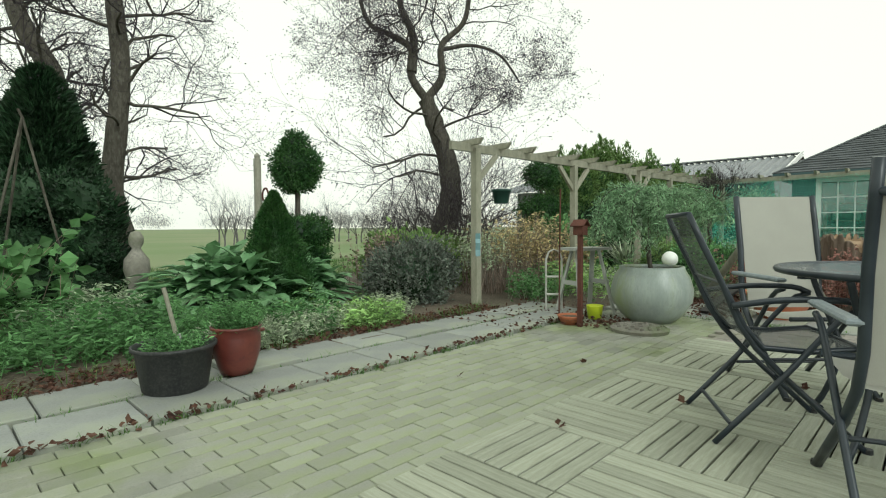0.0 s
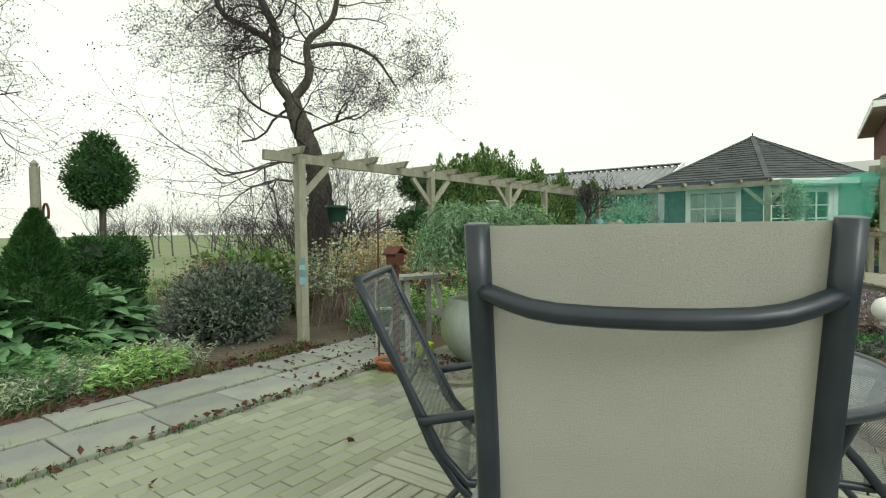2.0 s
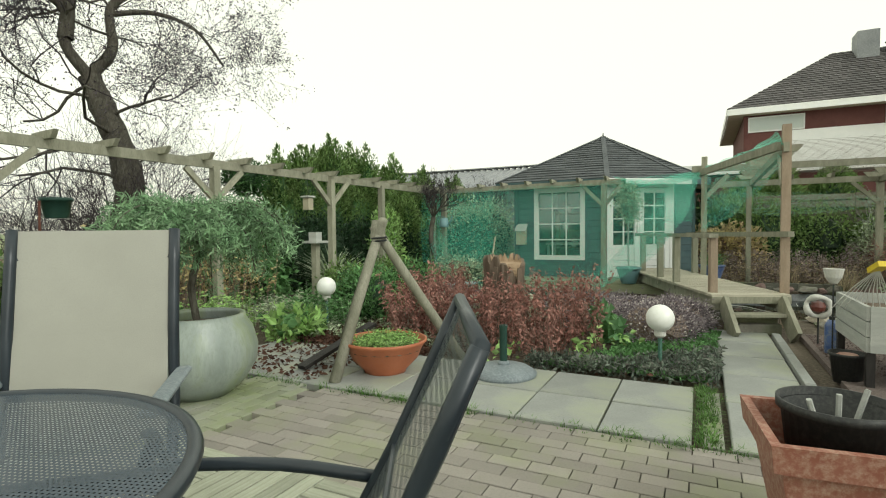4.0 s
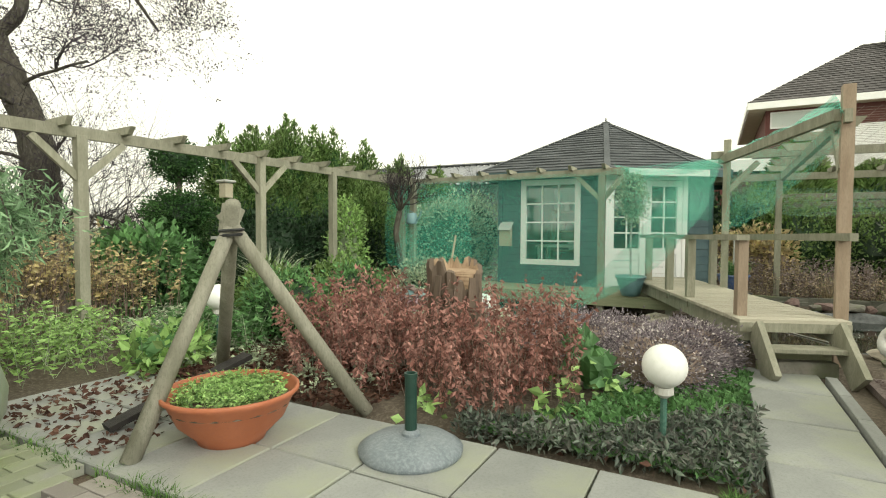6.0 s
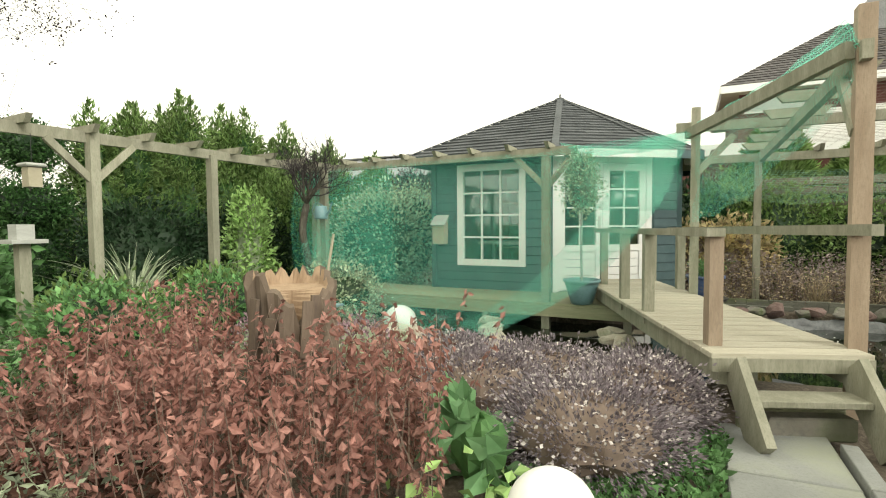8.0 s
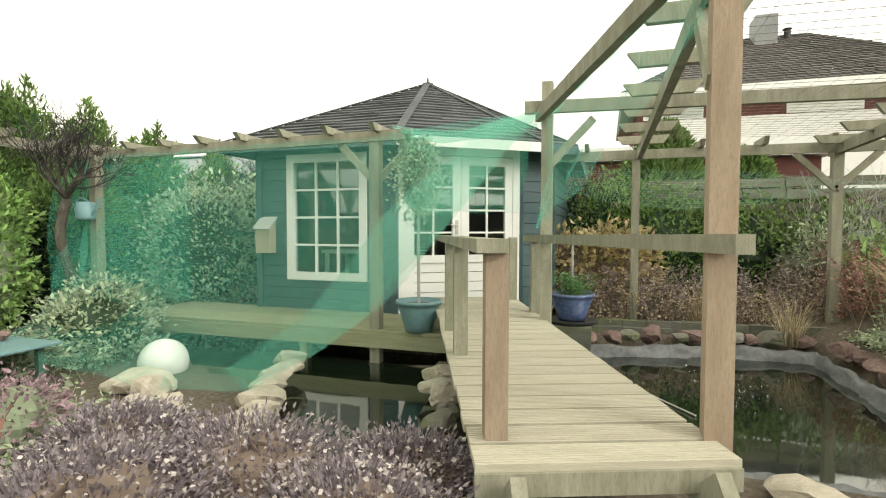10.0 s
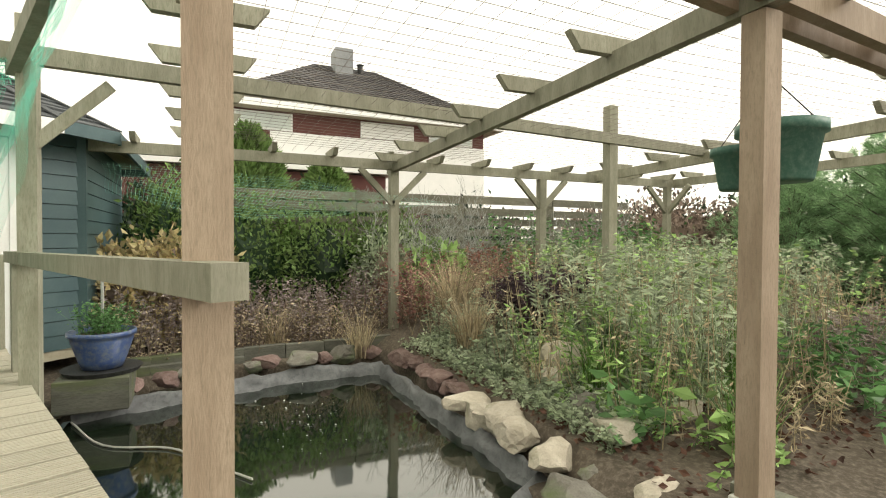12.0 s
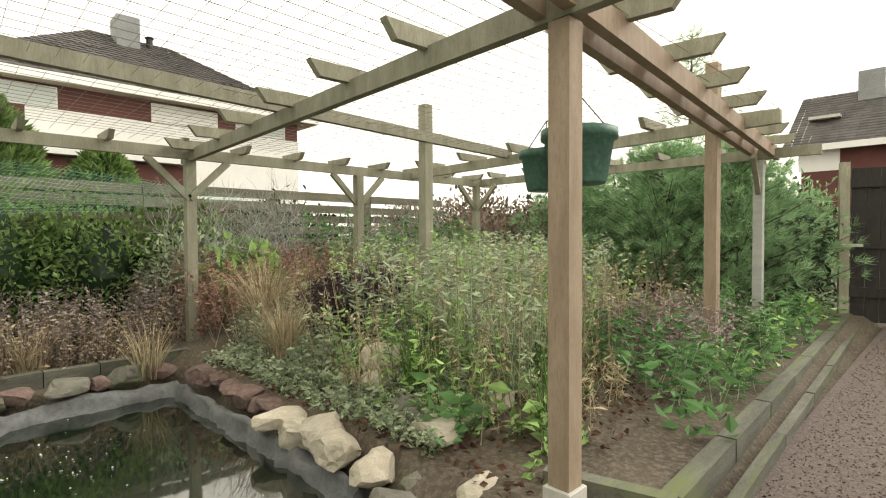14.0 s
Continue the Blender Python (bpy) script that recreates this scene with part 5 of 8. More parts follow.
part("body", lathe(Build(), wall_prof([(0.13, 0), (0.165, 0.3), (0.18, 0.3), (0.18, 0.33)], 0.01, 0.02), 28), M_BLACKPL, bk, smooth=True)
for k in range(3):
    part("stick", tube(Build(), [(0.05 * k - 0.05, 0, 0.02), (0.1 * k - 0.12, 0.1 - 0.1 * k, 0.36)], 0.009, 6), M_GREYWOOD, bk)

# ---- pond edge ----
ROCKS = [rock_mesh("rock", s, f) for s, f in ((1, 0.6), (2, 0.5), (3, 0.75), (4, 0.55), (5, 0.65))]


def rock(x, y, z, s, mat, turn, label, seed=0):
    me = ROCKS[seed % 5]
    key = (me.name, mat.name)
    if key not in ROCK_CACHE:
        c = me.copy()
        c.materials.clear()
        c.materials.append(mat)
        ROCK_CACHE[key] = c
    ob = new("rock", ROCK_CACHE[key])
    ob.matrix_world = pose(x, y, z, 0, 0, turn) @ Matrix.Diagonal((s[0], s[1], s[2], 1))
    return tagged(ob, label, "rock")


ROCK_CACHE = {}
rr = random.Random(11)


def rock_line(pts, step, size, mats, z, label, flat=1.0):
    pts = [np.array(p, float) for p in pts]
    for a, c in zip(pts, pts[1:]):
        n = max(1, int(np.linalg.norm(c - a) / step))
        for i in range(n):
            q = a + (c - a) * ((i + 0.5) / n) + np.array([rr.uniform(-0.05, 0.05), rr.uniform(-0.05, 0.05)])
            s = size * rr.uniform(0.7, 1.25)
            rock(q[0], q[1], z + s * 0.2, (s * rr.uniform(0.9, 1.35), s, s * rr.uniform(0.9, 1.3) * flat), rr.choice(mats), rr.uniform(0, 360), label, rr.randrange(5))


rock_line([(9.6, -2.1), (9.8, -2.95), (10.1, -3.32)], 0.25, 0.29, [M_ROCK, M_GREYROCK, M_ROCK], -0.02, "flat pale rock on the pond edge", 0.55)
rock_line([(10.1, -3.32), (11.25, -3.36)], 0.22, 0.3, [M_ROCK], 0.0, "pale yellowish rock on the pond edge", 0.9)
rock_line([(11.3, -3.36), (12.6, -3.38)], 0.15, 0.23, [M_LAVA], 0.02, "dark red lava rock beside the pond")
rock_line([(10.1, -3.5), (9.6, -3.45)], 0.22, 0.28, [M_GREYROCK, M_ROCK], 0.0, "grey rock at the edge of the bed")
rock_line([(12.8, -3.25), (12.8, -2.4), (12.66, -1.6), (12.44, -1.1)], 0.19, 0.27, [M_LAVA, M_GREYROCK, M_LAVA], 0.0, "dark rock along the far pond edge")
rock_line([(9.4, -1.95), (9.3, -2.4), (9.55, -3.0)], 0.25, 0.22, [M_GREYROCK], -0.02, "dark grey rock beside the steps")
rock_line([(9.5, 0.36), (9.88, 0.48), (10.34, 0.66), (11.0, 0.92)], 0.19, 0.26, [M_ROCK], 0.0, "pale rock on the pond edge under the net")
rock_line([(9.4, 0.7), (9.6, 1.0), (9.9, 1.35), (10.1, 1.7)], 0.2, 0.34, [M_ROCK], -0.03, "flat pale rock beside the globe lamp")
rock_line([(9.9, -0.66), (11.2, -0.24)], 0.2, 0.24, [M_ROCK, M_ROCK, M_GREYROCK], -0.04, "mossy pale rock beside the footbridge")
rock_line([(11.2, -4.05), (10.9, -3.95)], 0.15, 0.35, [M_ROCK], 0.2, "large pale rock in the flower bed")


def liner(pts, w):
    b = Build()
    line = []
    for p, q in zip(pts, pts[1:]):
        p, q = np.array((*p, 0.0)), np.array((*q, 0.0))
        k = max(2, int(np.linalg.norm(q - p) / 0.07))
        line += [p + (q - p) * i / k for i in range(k)]
    line.append(np.array((*pts[-1], 0.0)))
    rng = np.random.default_rng(3)
    rows = []
    for i, p in enumerate(line):
        d = line[min(i + 3, len(line) - 1)] - line[max(i - 3, 0)]
        d /= np.linalg.norm(d)
        s = np.array([-d[1], d[0], 0])
        e = 0.02 * math.sin(i * 0.8) + 0.014 * rng.normal()
        f = 0.016 * math.sin(i * 0.43 + 1) + 0.01 * rng.normal()
        k = 1 + 0.2 * math.sin(i * 0.21 + 0.6)
        rows.append([p + s * 0.06 + (0, 0, -0.2), p + s * (0.012 + e) + (0, 0, -0.11), p - s * (w * 0.3 + e) + (0, 0, -0.065 + f), p - s * w * 0.6 * k + (0, 0, -0.02 - f), p - s * (w * k + f) + (0, 0, 0.0 + e * 0.5), p - s * (w * k + 0.06) + (0, 0, -0.06)])
    v = [q for r in rows for q in r]
    b.add(v, [(i * 6 + j, i * 6 + 6 + j, i * 6 + 7 + j, i * 6 + 1 + j) for i in range(len(rows) - 1) for j in range(5)])
    part("pond_liner", b, M_LINER, smooth=True, label="wrinkled grey pond liner along the water edge", category="pond liner")


liner([(9.95, -1.5), (10.02, -2.85), (10.25, -3.2), (12.6, -3.18), (12.62, -2.44), (12.44, -1.85), (12.2, -1.0)], 0.06)
for k, (x, y, sx, sy, sz, mt, lb) in enumerate(((10.15, -4.15, 0.2, 0.24, 0.16, M_ROCK, "pale upright rock behind the corner post"), (10.5, -3.75, 0.26, 0.2, 0.2, M_GREYROCK, "grey rounded rock in the bed"),
                                                (10.35, -3.68, 0.18, 0.16, 0.16, M_GREYROCK, "grey rounded rock in the bed"), (10.15, -3.62, 0.3, 0.24, 0.2, M_ROCK, "pale rounded rock in the bed"),
                                                (10.9, -3.8, 0.24, 0.2, 0.18, M_ROCK, "pale rock half hidden by weeds"))):
    rock(x, y, max(0.05, ground_z(x, y)) + sz * 0.25, (sx, sy, sz * 1.5), mt, 50 * k, lb, k)
hoze = smooth_path([(12.2, -1.0, -0.085), (11.7, -1.25, -0.09), (11.5, -1.6, -0.088), (11.2, -1.8, -0.09), (10.9, -2.0, -0.088)], 5)
part("cord", tube(Build(), hoze, 0.006, 5), M_GALV, label="pale thin cord lying on the pond water", category="cord")
rf_ = np.random.default_rng(77)
fl_ = np.stack([rf_.normal(11.75, 0.3, 55), rf_.normal(-2.35, 0.18, 55), np.full(55, -0.094)], 1)
part("floating_specks", Build().polys(leaf_quads(fl_, 0.013, 0.8, unit(55, rf_) * [1, 1, 0.02], rf_)), M_BALL, label="white petals floating on the pond", category="petals", kind="stuff")

# ---- timber edging ----


def edging(p, q, h, w, mat, n, label, z=0.0):
    p, q = np.array(p, float), np.array(q, float)
    root = thing("timber_edging", label, "edging")
    for i in range(n):
        a, c = p + (q - p) * (i / n), p + (q - p) * ((i + 1) / n - 0.004)
        part("sleeper", beam(Build(), (*a, z + h / 2), (*c, z + h / 2 + rr.uniform(-0.008, 0.008)), w, h), mat, root)


edging((9.11, -3.87), (9.33, -9.9), 0.14, 0.085, M_SLEEPER, 8, "mossy timber sleepers edging the flower bed")
edging((8.97, -4.1), (9.2, -9.9), 0.07, 0.05, M_SLEEPER, 6, "low mossy timber board along the gravel path")
edging((9.07, -3.82), (9.55, -3.68), 0.16, 0.07, M_SLEEPER, 1, "grey timber end of the flower bed")
edging((13.0, -0.9), (13.13, -2.1), 0.13, 0.09, M_SLEEPER, 5, "mossy timber edging behind the pond")
edging((12.92, -0.9), (13.04, -2.1), 0.07, 0.07, M_SLEEPER, 5, "low grey timber edging behind the pond")
edging((13.13, -2.1), (13.22, -3.9), 0.13, 0.09, M_SLEEPER, 5, "mossy timber edging behind the pond")

# ---- pots by the summerhouse ----
pot("plant_pot", "teal glazed pot with a small standard tree on the veranda", (11.52, 0.08, FLOOR), wall_prof([(0.11, 0), (0.13, 0.05), (0.175, 0.2), (0.185, 0.24), (0.2, 0.24), (0.2, 0.27)], 0.015, 0.03), M_TEALPOT, 0.17, 0.23)
bp = pot("plant_pot", "blue glazed pot on a saucer beside the footbridge", (12.35, -1.15, FLOOR + 0.03), wall_prof([(0.12, 0), (0.14, 0.05), (0.185, 0.19), (0.19, 0.22), (0.205, 0.22), (0.205, 0.25)], 0.015, 0.03), M_BLUEPOT, 0.18, 0.22)
part("saucer", lathe(Build(), [(0.0, -0.03), (0.22, -0.03), (0.24, 0.0), (0.22, 0.0), (0.0, -0.015)], 28), M_BLACKPL, bp)
pl = part("pot_stand", box(Build(), (12.33, -1.12, 0.09), (0.4, 0.42, 0.22), 0.01), M_SLEEPER, label="low timber stand under the blue pot", category="stand")

# ---- stump ----
st = thing("tree_stump", "broken tree stump with shaggy bark and mossy top", "tree stump", at=(7.91, 0.94, 0.0))
rngs = np.random.default_rng(5)
n = 56
v, f = [], []
prof = [(0.34, 0.0), (0.26, 0.1), (0.225, 0.3), (0.21, 0.5), (0.215, 0.66), (0.225, 0.8), (0.185, 0.815), (0.17, 0.76), (0.0, 0.74)]
flute = rngs.uniform(-1, 1, n)
for i, (r, z) in enumerate(prof):
    for j in range(n):
        a = 2 * math.pi * j / n
        k = r * (1 + 0.07 * math.sin(7 * a + 0.4 * i) + 0.07 * flute[j] + 0.02 * rngs.normal()) if i < 7 else r
        gash = 0.3 * max(0.0, math.cos(a + 2.0)) ** 6
        zz = z * (1 - (gash if i > 3 else 0)) + (0.05 * flute[(j * 3) % n] if i in (5, 6) else 0)
        v.append((k * math.cos(a), k * math.sin(a), zz))
for i in range(len(prof) - 1):
    for j in range(n):
        f.append((i * n + j, i * n + (j + 1) % n, (i + 1) * n + (j + 1) % n, (i + 1) * n + j))
bark = Build().add(v[:7 * n], f[:6 * n])
part("bark", bark, M_STUMP, st)
part("top_wood", Build().add(v[6 * n:], [tuple(i - 6 * n for i in q) for q in f[6 * n:]]), M_STUMPIN, st)
for k in range(13):
    a = rngs.uniform(0, 6.28)
    z0 = rngs.uniform(0.1, 0.5)
    part("bark_strip", beam(Build(), (0.25 * math.cos(a), 0.25 * math.sin(a), z0), (0.245 * math.cos(a + 0.1), 0.245 * math.sin(a + 0.1), z0 + 0.28), 0.05, 0.018, up=(math.cos(a), math.sin(a), 0)), M_STUMP, st)
gs = thing("garden_ornament", "small weathered stone figure on a round base", "garden ornament", at=(1.59, 6.73, 0))
part("figure", lathe(Build(), [(0.13, 0), (0.13, 0.25), (0.09, 0.28), (0.1, 0.36), (0.14, 0.5), (0.13, 0.62), (0.06, 0.72), (0.045, 0.75), (0.075, 0.8), (0.08, 0.87), (0.05, 0.94), (0, 0.95)], 18), M_GREYROCK, gs, smooth=True)

# ---- plants ----


def plant(name, label, category, parts, kind=""):
    """parts: (name, polys, material, label)."""
    root = thing(name, label, category, kind=kind)
    for nm, polys, mat, *_ in parts:
        part(nm, Build().polys(polys), mat, root)
    return root


def stemmy(name, label, category, seed, bases, h, lean, r, leaf_n, leaf_size, aspect, droop, leaf_mat, stem_mat=None, top=0.3):
    rng = np.random.default_rng(seed)
    st, lv = stems_plant(rng, bases, h, lean, r, leaf_n, leaf_size, aspect, droop, top)
    return plant(name, label, category, [("stem_mass", st, stem_mat or L_DRYB), ("foliage", lv, leaf_mat)], kind="stuff" if name == "wild_plants" else "")


def rows_in(seed, n, x0, x1, y0, y1, poly=None, z=0.0):
    if poly:
        x0, x1 = min(p[0] for p in poly), max(p[0] for p in poly)
        y0, y1 = min(p[1] for p in poly), max(p[1] for p in poly)
    return scatter(np.random.default_rng(seed), poly and inside(poly), n, x0, x1, y0, y1, z)


# dry red-brown shrub bed
RED = [[(6.75, 0.25), (7.4, -0.2), (7.95, 0.05), (7.85, 0.6), (7.6, 1.1), (6.9, 1.0)], [(6.9, 1.0), (7.6, 1.15), (8.1, 1.5), (8.0, 1.9), (7.4, 2.1), (6.95, 1.8)]]
for i, poly in enumerate(RED):
    n = (170, 170)[i]
    bs = rows_in(20 + i, n, 6.7, 9.1, -0.3, 2.7, poly)
    hh = 0.5 + 0.2 * np.clip((bs[:, 0] - 6.8) / 1.0, 0, 1)
    stemmy("dried_shrub", "dried red-brown flower stems with curled hanging leaves", "shrub", 30 + i, bs, hh, 0.2, 0.0032, 36, 0.044, 0.5, 1.0, L_RED, top=0.12)
# lavender-like faded heads by the bridge
for i, (cx, cy, rx, ry, hh) in enumerate(((8.15, -0.55, 0.45, 0.42, 0.3), (8.5, 0.1, 0.45, 0.4, 0.3), (8.7, -0.75, 0.32, 0.35, 0.3), (9.0, -0.15, 0.35, 0.45, 0.26), (9.2, -0.72, 0.25, 0.3, 0.22), (9.0, 0.5, 0.3, 0.3, 0.26))):
    foliage("flower_shrub", [(0, 0, hh * 0.45, rx, ry, hh * 0.75)], 6500, 0.028, L_LAVD, "low rounded shrub with faded purple-grey flower heads", "shrub", aspect=0.5, core=L_DRYB, rng_seed=60 + i, clump=0.1, outward=0.8, at=(cx, cy, 0))
    rf = np.random.default_rng(90 + i)
    d_ = unit(1100, rf)
    d_[:, 2] = np.abs(d_[:, 2])
    fl = d_ * [rx * 1.04, ry * 1.04, hh * 0.78] + [cx, cy, hh * 0.45] + rf.normal(size=(1100, 3)) * 0.02
    part("flower_heads", Build().polys(leaf_quads(fl[:600], 0.02, 0.8, unit(600, rf) * [1, 1, 0.3], rf)), L_FLOWER, label="pale dry flower heads on the faded shrub", category="flowers", kind="stuff")
# low green cover round the lamp
rng = np.random.default_rng(8)
bed = [(6.66, -1.05), (8.7, -1.15), (8.3, -0.5), (7.3, -0.2), (6.68, 0.2)]
c = rows_in(81, 5200, 6.6, 8.8, -1.2, 0.3, bed)
polys = leaf_quads(c + [0, 0, 0.02], 0.05, 0.6, unit(len(c), rng) * [1, 1, 0.4] + [0, 0, 0.6], rng)
part("ground_cover", Build().polys(polys), L_HERB, label="low green ground cover round the globe lamp", category="ground cover", kind="stuff")
c = rows_in(82, 4200, 6.6, 8.0, -1.15, 0.3, [(6.66, -1.1), (7.6, -1.15), (7.3, -0.75), (6.9, -0.45), (6.8, 0.3), (6.62, 0.3)])
c[:, 2] = rng.uniform(0, 0.1, len(c))
part("heather_mat", Build().polys(leaf_quads(c, 0.05, 0.4, None, rng)), L_VIB, label="low purplish heather mat along the slabs", category="ground cover", kind="stuff")
for i, (x, y) in enumerate(((7.55, -0.32), (7.35, -0.1), (6.72, 0.52), (7.0, -0.1))):
    pts = np.array([[x, y, 0.09]] * 22) + rng.normal(size=(22, 3)) * [0.07, 0.07, 0.05]
    plant("leafy_weed", "pale green broad-leaved weed", "plant", [("foliage", leaf_quads(pts, 0.075, 0.7, unit(22, rng) * [1, 1, 0.3] + [0, 0, 0.3], rng), L_LIME)])


foliage("broad_leaf_plant", [(0, 0, 0.16, 0.16, 0.16, 0.18)], 60, 0.15, L_BROAD, "small clump of upright broad green leaves", "plant", core=L_HERB, rng_seed=487, at=(7.75, -0.2, 0), aspect=0.6)
# conifers and topiary
def cone(name, label, x, y, h, r, mat, seed, n=14000, size=0.06, aspect=0.35, base=0.05, top_pow=0.8, spiky=0.0):
    rng = np.random.default_rng(seed)
    root = thing(name, label, "conifer", at=(x, y, 0))
    t = rng.uniform(0, 1, n) ** 1.3
    a = rng.uniform(0, 2 * math.pi, n)
    lump = 1 + 0.14 * np.sin(5 * a + 9 * t) + 0.1 * np.sin(11 * a - 17 * t) + spiky * np.sin(23 * t + 3 * a)
    rad = r * (1 - t) ** top_pow * lump * np.where(t < 0.12, 0.75 + t * 2, 1) * rng.uniform(0.78, 1.05, n)
    pos = np.stack([rad * np.cos(a), rad * np.sin(a), base + t * (h - base)], 1)
    al = np.stack([np.cos(a), np.sin(a), np.full(n, 0.9)], 1) + rng.normal(size=(n, 3)) * 0.4
    part("crown", Build().polys(leaf_quads(pos, size, aspect, al, rng)), mat, root)
    prof = [(r * 0.7, base)] + [(r * 0.78 * (1 - q) ** top_pow + 0.002, base + q * (h - base) * 0.97) for q in np.linspace(0.1, 1, 9)]
    part("trunk", lathe(Build(), prof, 14), mat, root)
    return root


cone("conifer", "small dense dark green cone-shaped conifer", 2.83, 5.82, 1.4, 0.5, L_CONE, 101, n=22000, size=0.045)
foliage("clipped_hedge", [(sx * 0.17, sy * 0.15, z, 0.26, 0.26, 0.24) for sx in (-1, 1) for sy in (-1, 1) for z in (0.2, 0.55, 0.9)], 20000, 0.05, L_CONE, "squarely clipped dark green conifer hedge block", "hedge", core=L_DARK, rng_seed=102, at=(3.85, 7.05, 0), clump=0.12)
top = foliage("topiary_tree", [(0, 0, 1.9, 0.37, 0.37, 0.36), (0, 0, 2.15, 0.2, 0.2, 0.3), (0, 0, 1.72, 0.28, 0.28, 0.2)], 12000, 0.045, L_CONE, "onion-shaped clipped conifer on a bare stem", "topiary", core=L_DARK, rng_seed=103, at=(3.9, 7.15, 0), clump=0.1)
part("stem", tube(Build(), [(0, 0, 0), (0.02, 0, 1.6)], [0.05, 0.04], 8), M_BARK, top)
top = foliage("topiary_tree", [(0, 0, 2.08, 0.36, 0.36, 0.3), (0, 0, 1.3, 0.5, 0.5, 0.32), (0, 0, 0.6, 0.5, 0.5, 0.6)], 16000, 0.05, L_CONE, "clipped conifer with a round head over a wider skirt", "topiary", core=L_DARK, rng_seed=104, at=(9.32, 6.34, 0), clump=0.12)
part("stem", tube(Build(), [(0, 0, 0), (0, 0, 1.9)], [0.05, 0.04], 8), M_BARK, top)
for i, (x, y, h, r) in enumerate(((10.3, 6.2, 2.6, 0.7), (11.1, 6.0, 2.75, 0.7), (11.9, 5.8, 2.7, 0.7), (12.7, 5.5, 2.5, 0.7), (13.5, 5.1, 2.35, 0.7), (14.3, 4.6, 2.1, 0.6), (12.1, 4.9, 1.9, 0.6))):
    rc = np.random.default_rng(110 + i)
    lobes = [(0, 0, h * 0.38, r * 0.85, r * 0.7, h * 0.42)]
    for k in range(6):
        a = rc.uniform(0, 6.28)
        q = rc.uniform(0.1, 0.5) * r
        lobes.append((q * math.cos(a), q * math.sin(a), h * rc.uniform(0.62, 0.8), 0.24, 0.24, h * rc.uniform(0.16, 0.27)))
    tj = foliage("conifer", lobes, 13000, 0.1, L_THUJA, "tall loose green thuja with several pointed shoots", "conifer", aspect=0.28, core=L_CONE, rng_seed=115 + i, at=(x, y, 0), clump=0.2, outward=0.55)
    sh = []
    for lb_ in lobes[1:]:
        m = 130
        tt = rc.uniform(0, 1, m)
        pp = np.stack([rc.normal(size=m) * 0.13 * (1 - tt), rc.normal(size=m) * 0.13 * (1 - tt), tt * 0.42], 1) + [lb_[0], lb_[1], lb_[2] + lb_[5] * 0.75]
        sh.append(leaf_quads(pp, 0.09, 0.3, np.stack([rc.normal(size=m) * 0.5, rc.normal(size=m) * 0.5, np.ones(m)], 1), rc))
    part("shoot_growth", Build().polys(np.concatenate(sh)), L_THUJA, tj, kind="stuff")
foliage("dark_shrub", [(0, 0, 0.6, 0.8, 0.6, 0.75), (1.2, -0.3, 0.6, 0.8, 0.5, 0.7), (2.0, -0.5, 0.55, 0.6, 0.5, 0.65)], 16000, 0.075, L_DARK, "dark evergreen shrub mass under the conifers", "shrub", core=L_DARK, rng_seed=120, at=(10.1, 5.3, 0))
foliage("shrub", [(0, 0, 0.7, 0.25, 0.25, 0.7), (0.1, 0.1, 1.15, 0.22, 0.22, 0.4)], 3500, 0.08, L_LIME, "upright yellow-green variegated shrub", "shrub", core=L_GREY, rng_seed=121, at=(10.95, 4.4, 0))
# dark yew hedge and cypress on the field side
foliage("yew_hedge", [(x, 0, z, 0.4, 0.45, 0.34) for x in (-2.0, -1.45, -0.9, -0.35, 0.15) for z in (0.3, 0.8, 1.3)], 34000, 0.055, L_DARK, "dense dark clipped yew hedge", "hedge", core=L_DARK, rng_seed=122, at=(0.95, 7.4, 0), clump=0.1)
cone("conifer", "dark shaggy cypress rising behind the hedge", 1.0, 8.4, 3.0, 0.9, L_DARK, 123, n=26000, size=0.12, aspect=0.3, spiky=0.12, top_pow=0.6)
# broad leaves
rng = np.random.default_rng(130)
n = 230
cpos = np.stack([rng.normal(0, 0.42, n), rng.normal(0, 0.36, n), np.zeros(n)], 1)
cpos[:, 2] = 0.6 * np.exp(-(cpos[:, 0] ** 2 + cpos[:, 1] ** 2) / 0.6) * rng.uniform(0.4, 1.0, n) + 0.05
out = cpos * [1.6, 1.6, 0] + rng.normal(size=(n, 3)) * [0.3, 0.3, 0.1] + [0, 0, 0.15]
d = out / np.linalg.norm(out, axis=1)[:, None]
L = 0.31 * rng.uniform(0.7, 1.2, n)[:, None]
s = np.cross(d, [0, 0, 1.0])
s /= np.linalg.norm(s, axis=1)[:, None]
up = np.cross(s, d)
big = []
for t0, t1, w0, w1 in ((0, 0.3, 0.05, 0.26), (0.3, 0.65, 0.26, 0.24), (0.65, 1.0, 0.24, 0.02)):
    for sg in (-1, 1):
        c0, c1 = cpos + d * L * t0 - up * L * 0.1 * t0 * t0 * 3, cpos + d * L * t1 - up * L * 0.1 * t1 * t1 * 3
        big.append(np.stack([c0, c0 + sg * s * L * w0 + up * L * w0 * 0.3, c1 + sg * s * L * w1 + up * L * w1 * 0.3, c1], 1))
big = np.concatenate(big)
bl_root = thing("broad_leaf_plant", "mound of broad blue-green veined leaves", "plant", at=(2.2, 6.1, 0))
part("foliage", Build().polys(big), L_BROAD, bl_root)
bl2 = copy_thing(bl_root, pose(2.65, 6.5, 0.0, 0, 0, 130))
bl3 = copy_thing(bl_root, pose(2.35, 5.75, -0.05, 0, 0, 250))
sm = copy_thing(bl_root, pose(3.4, 6.3, -0.1, 0, 0, 50))
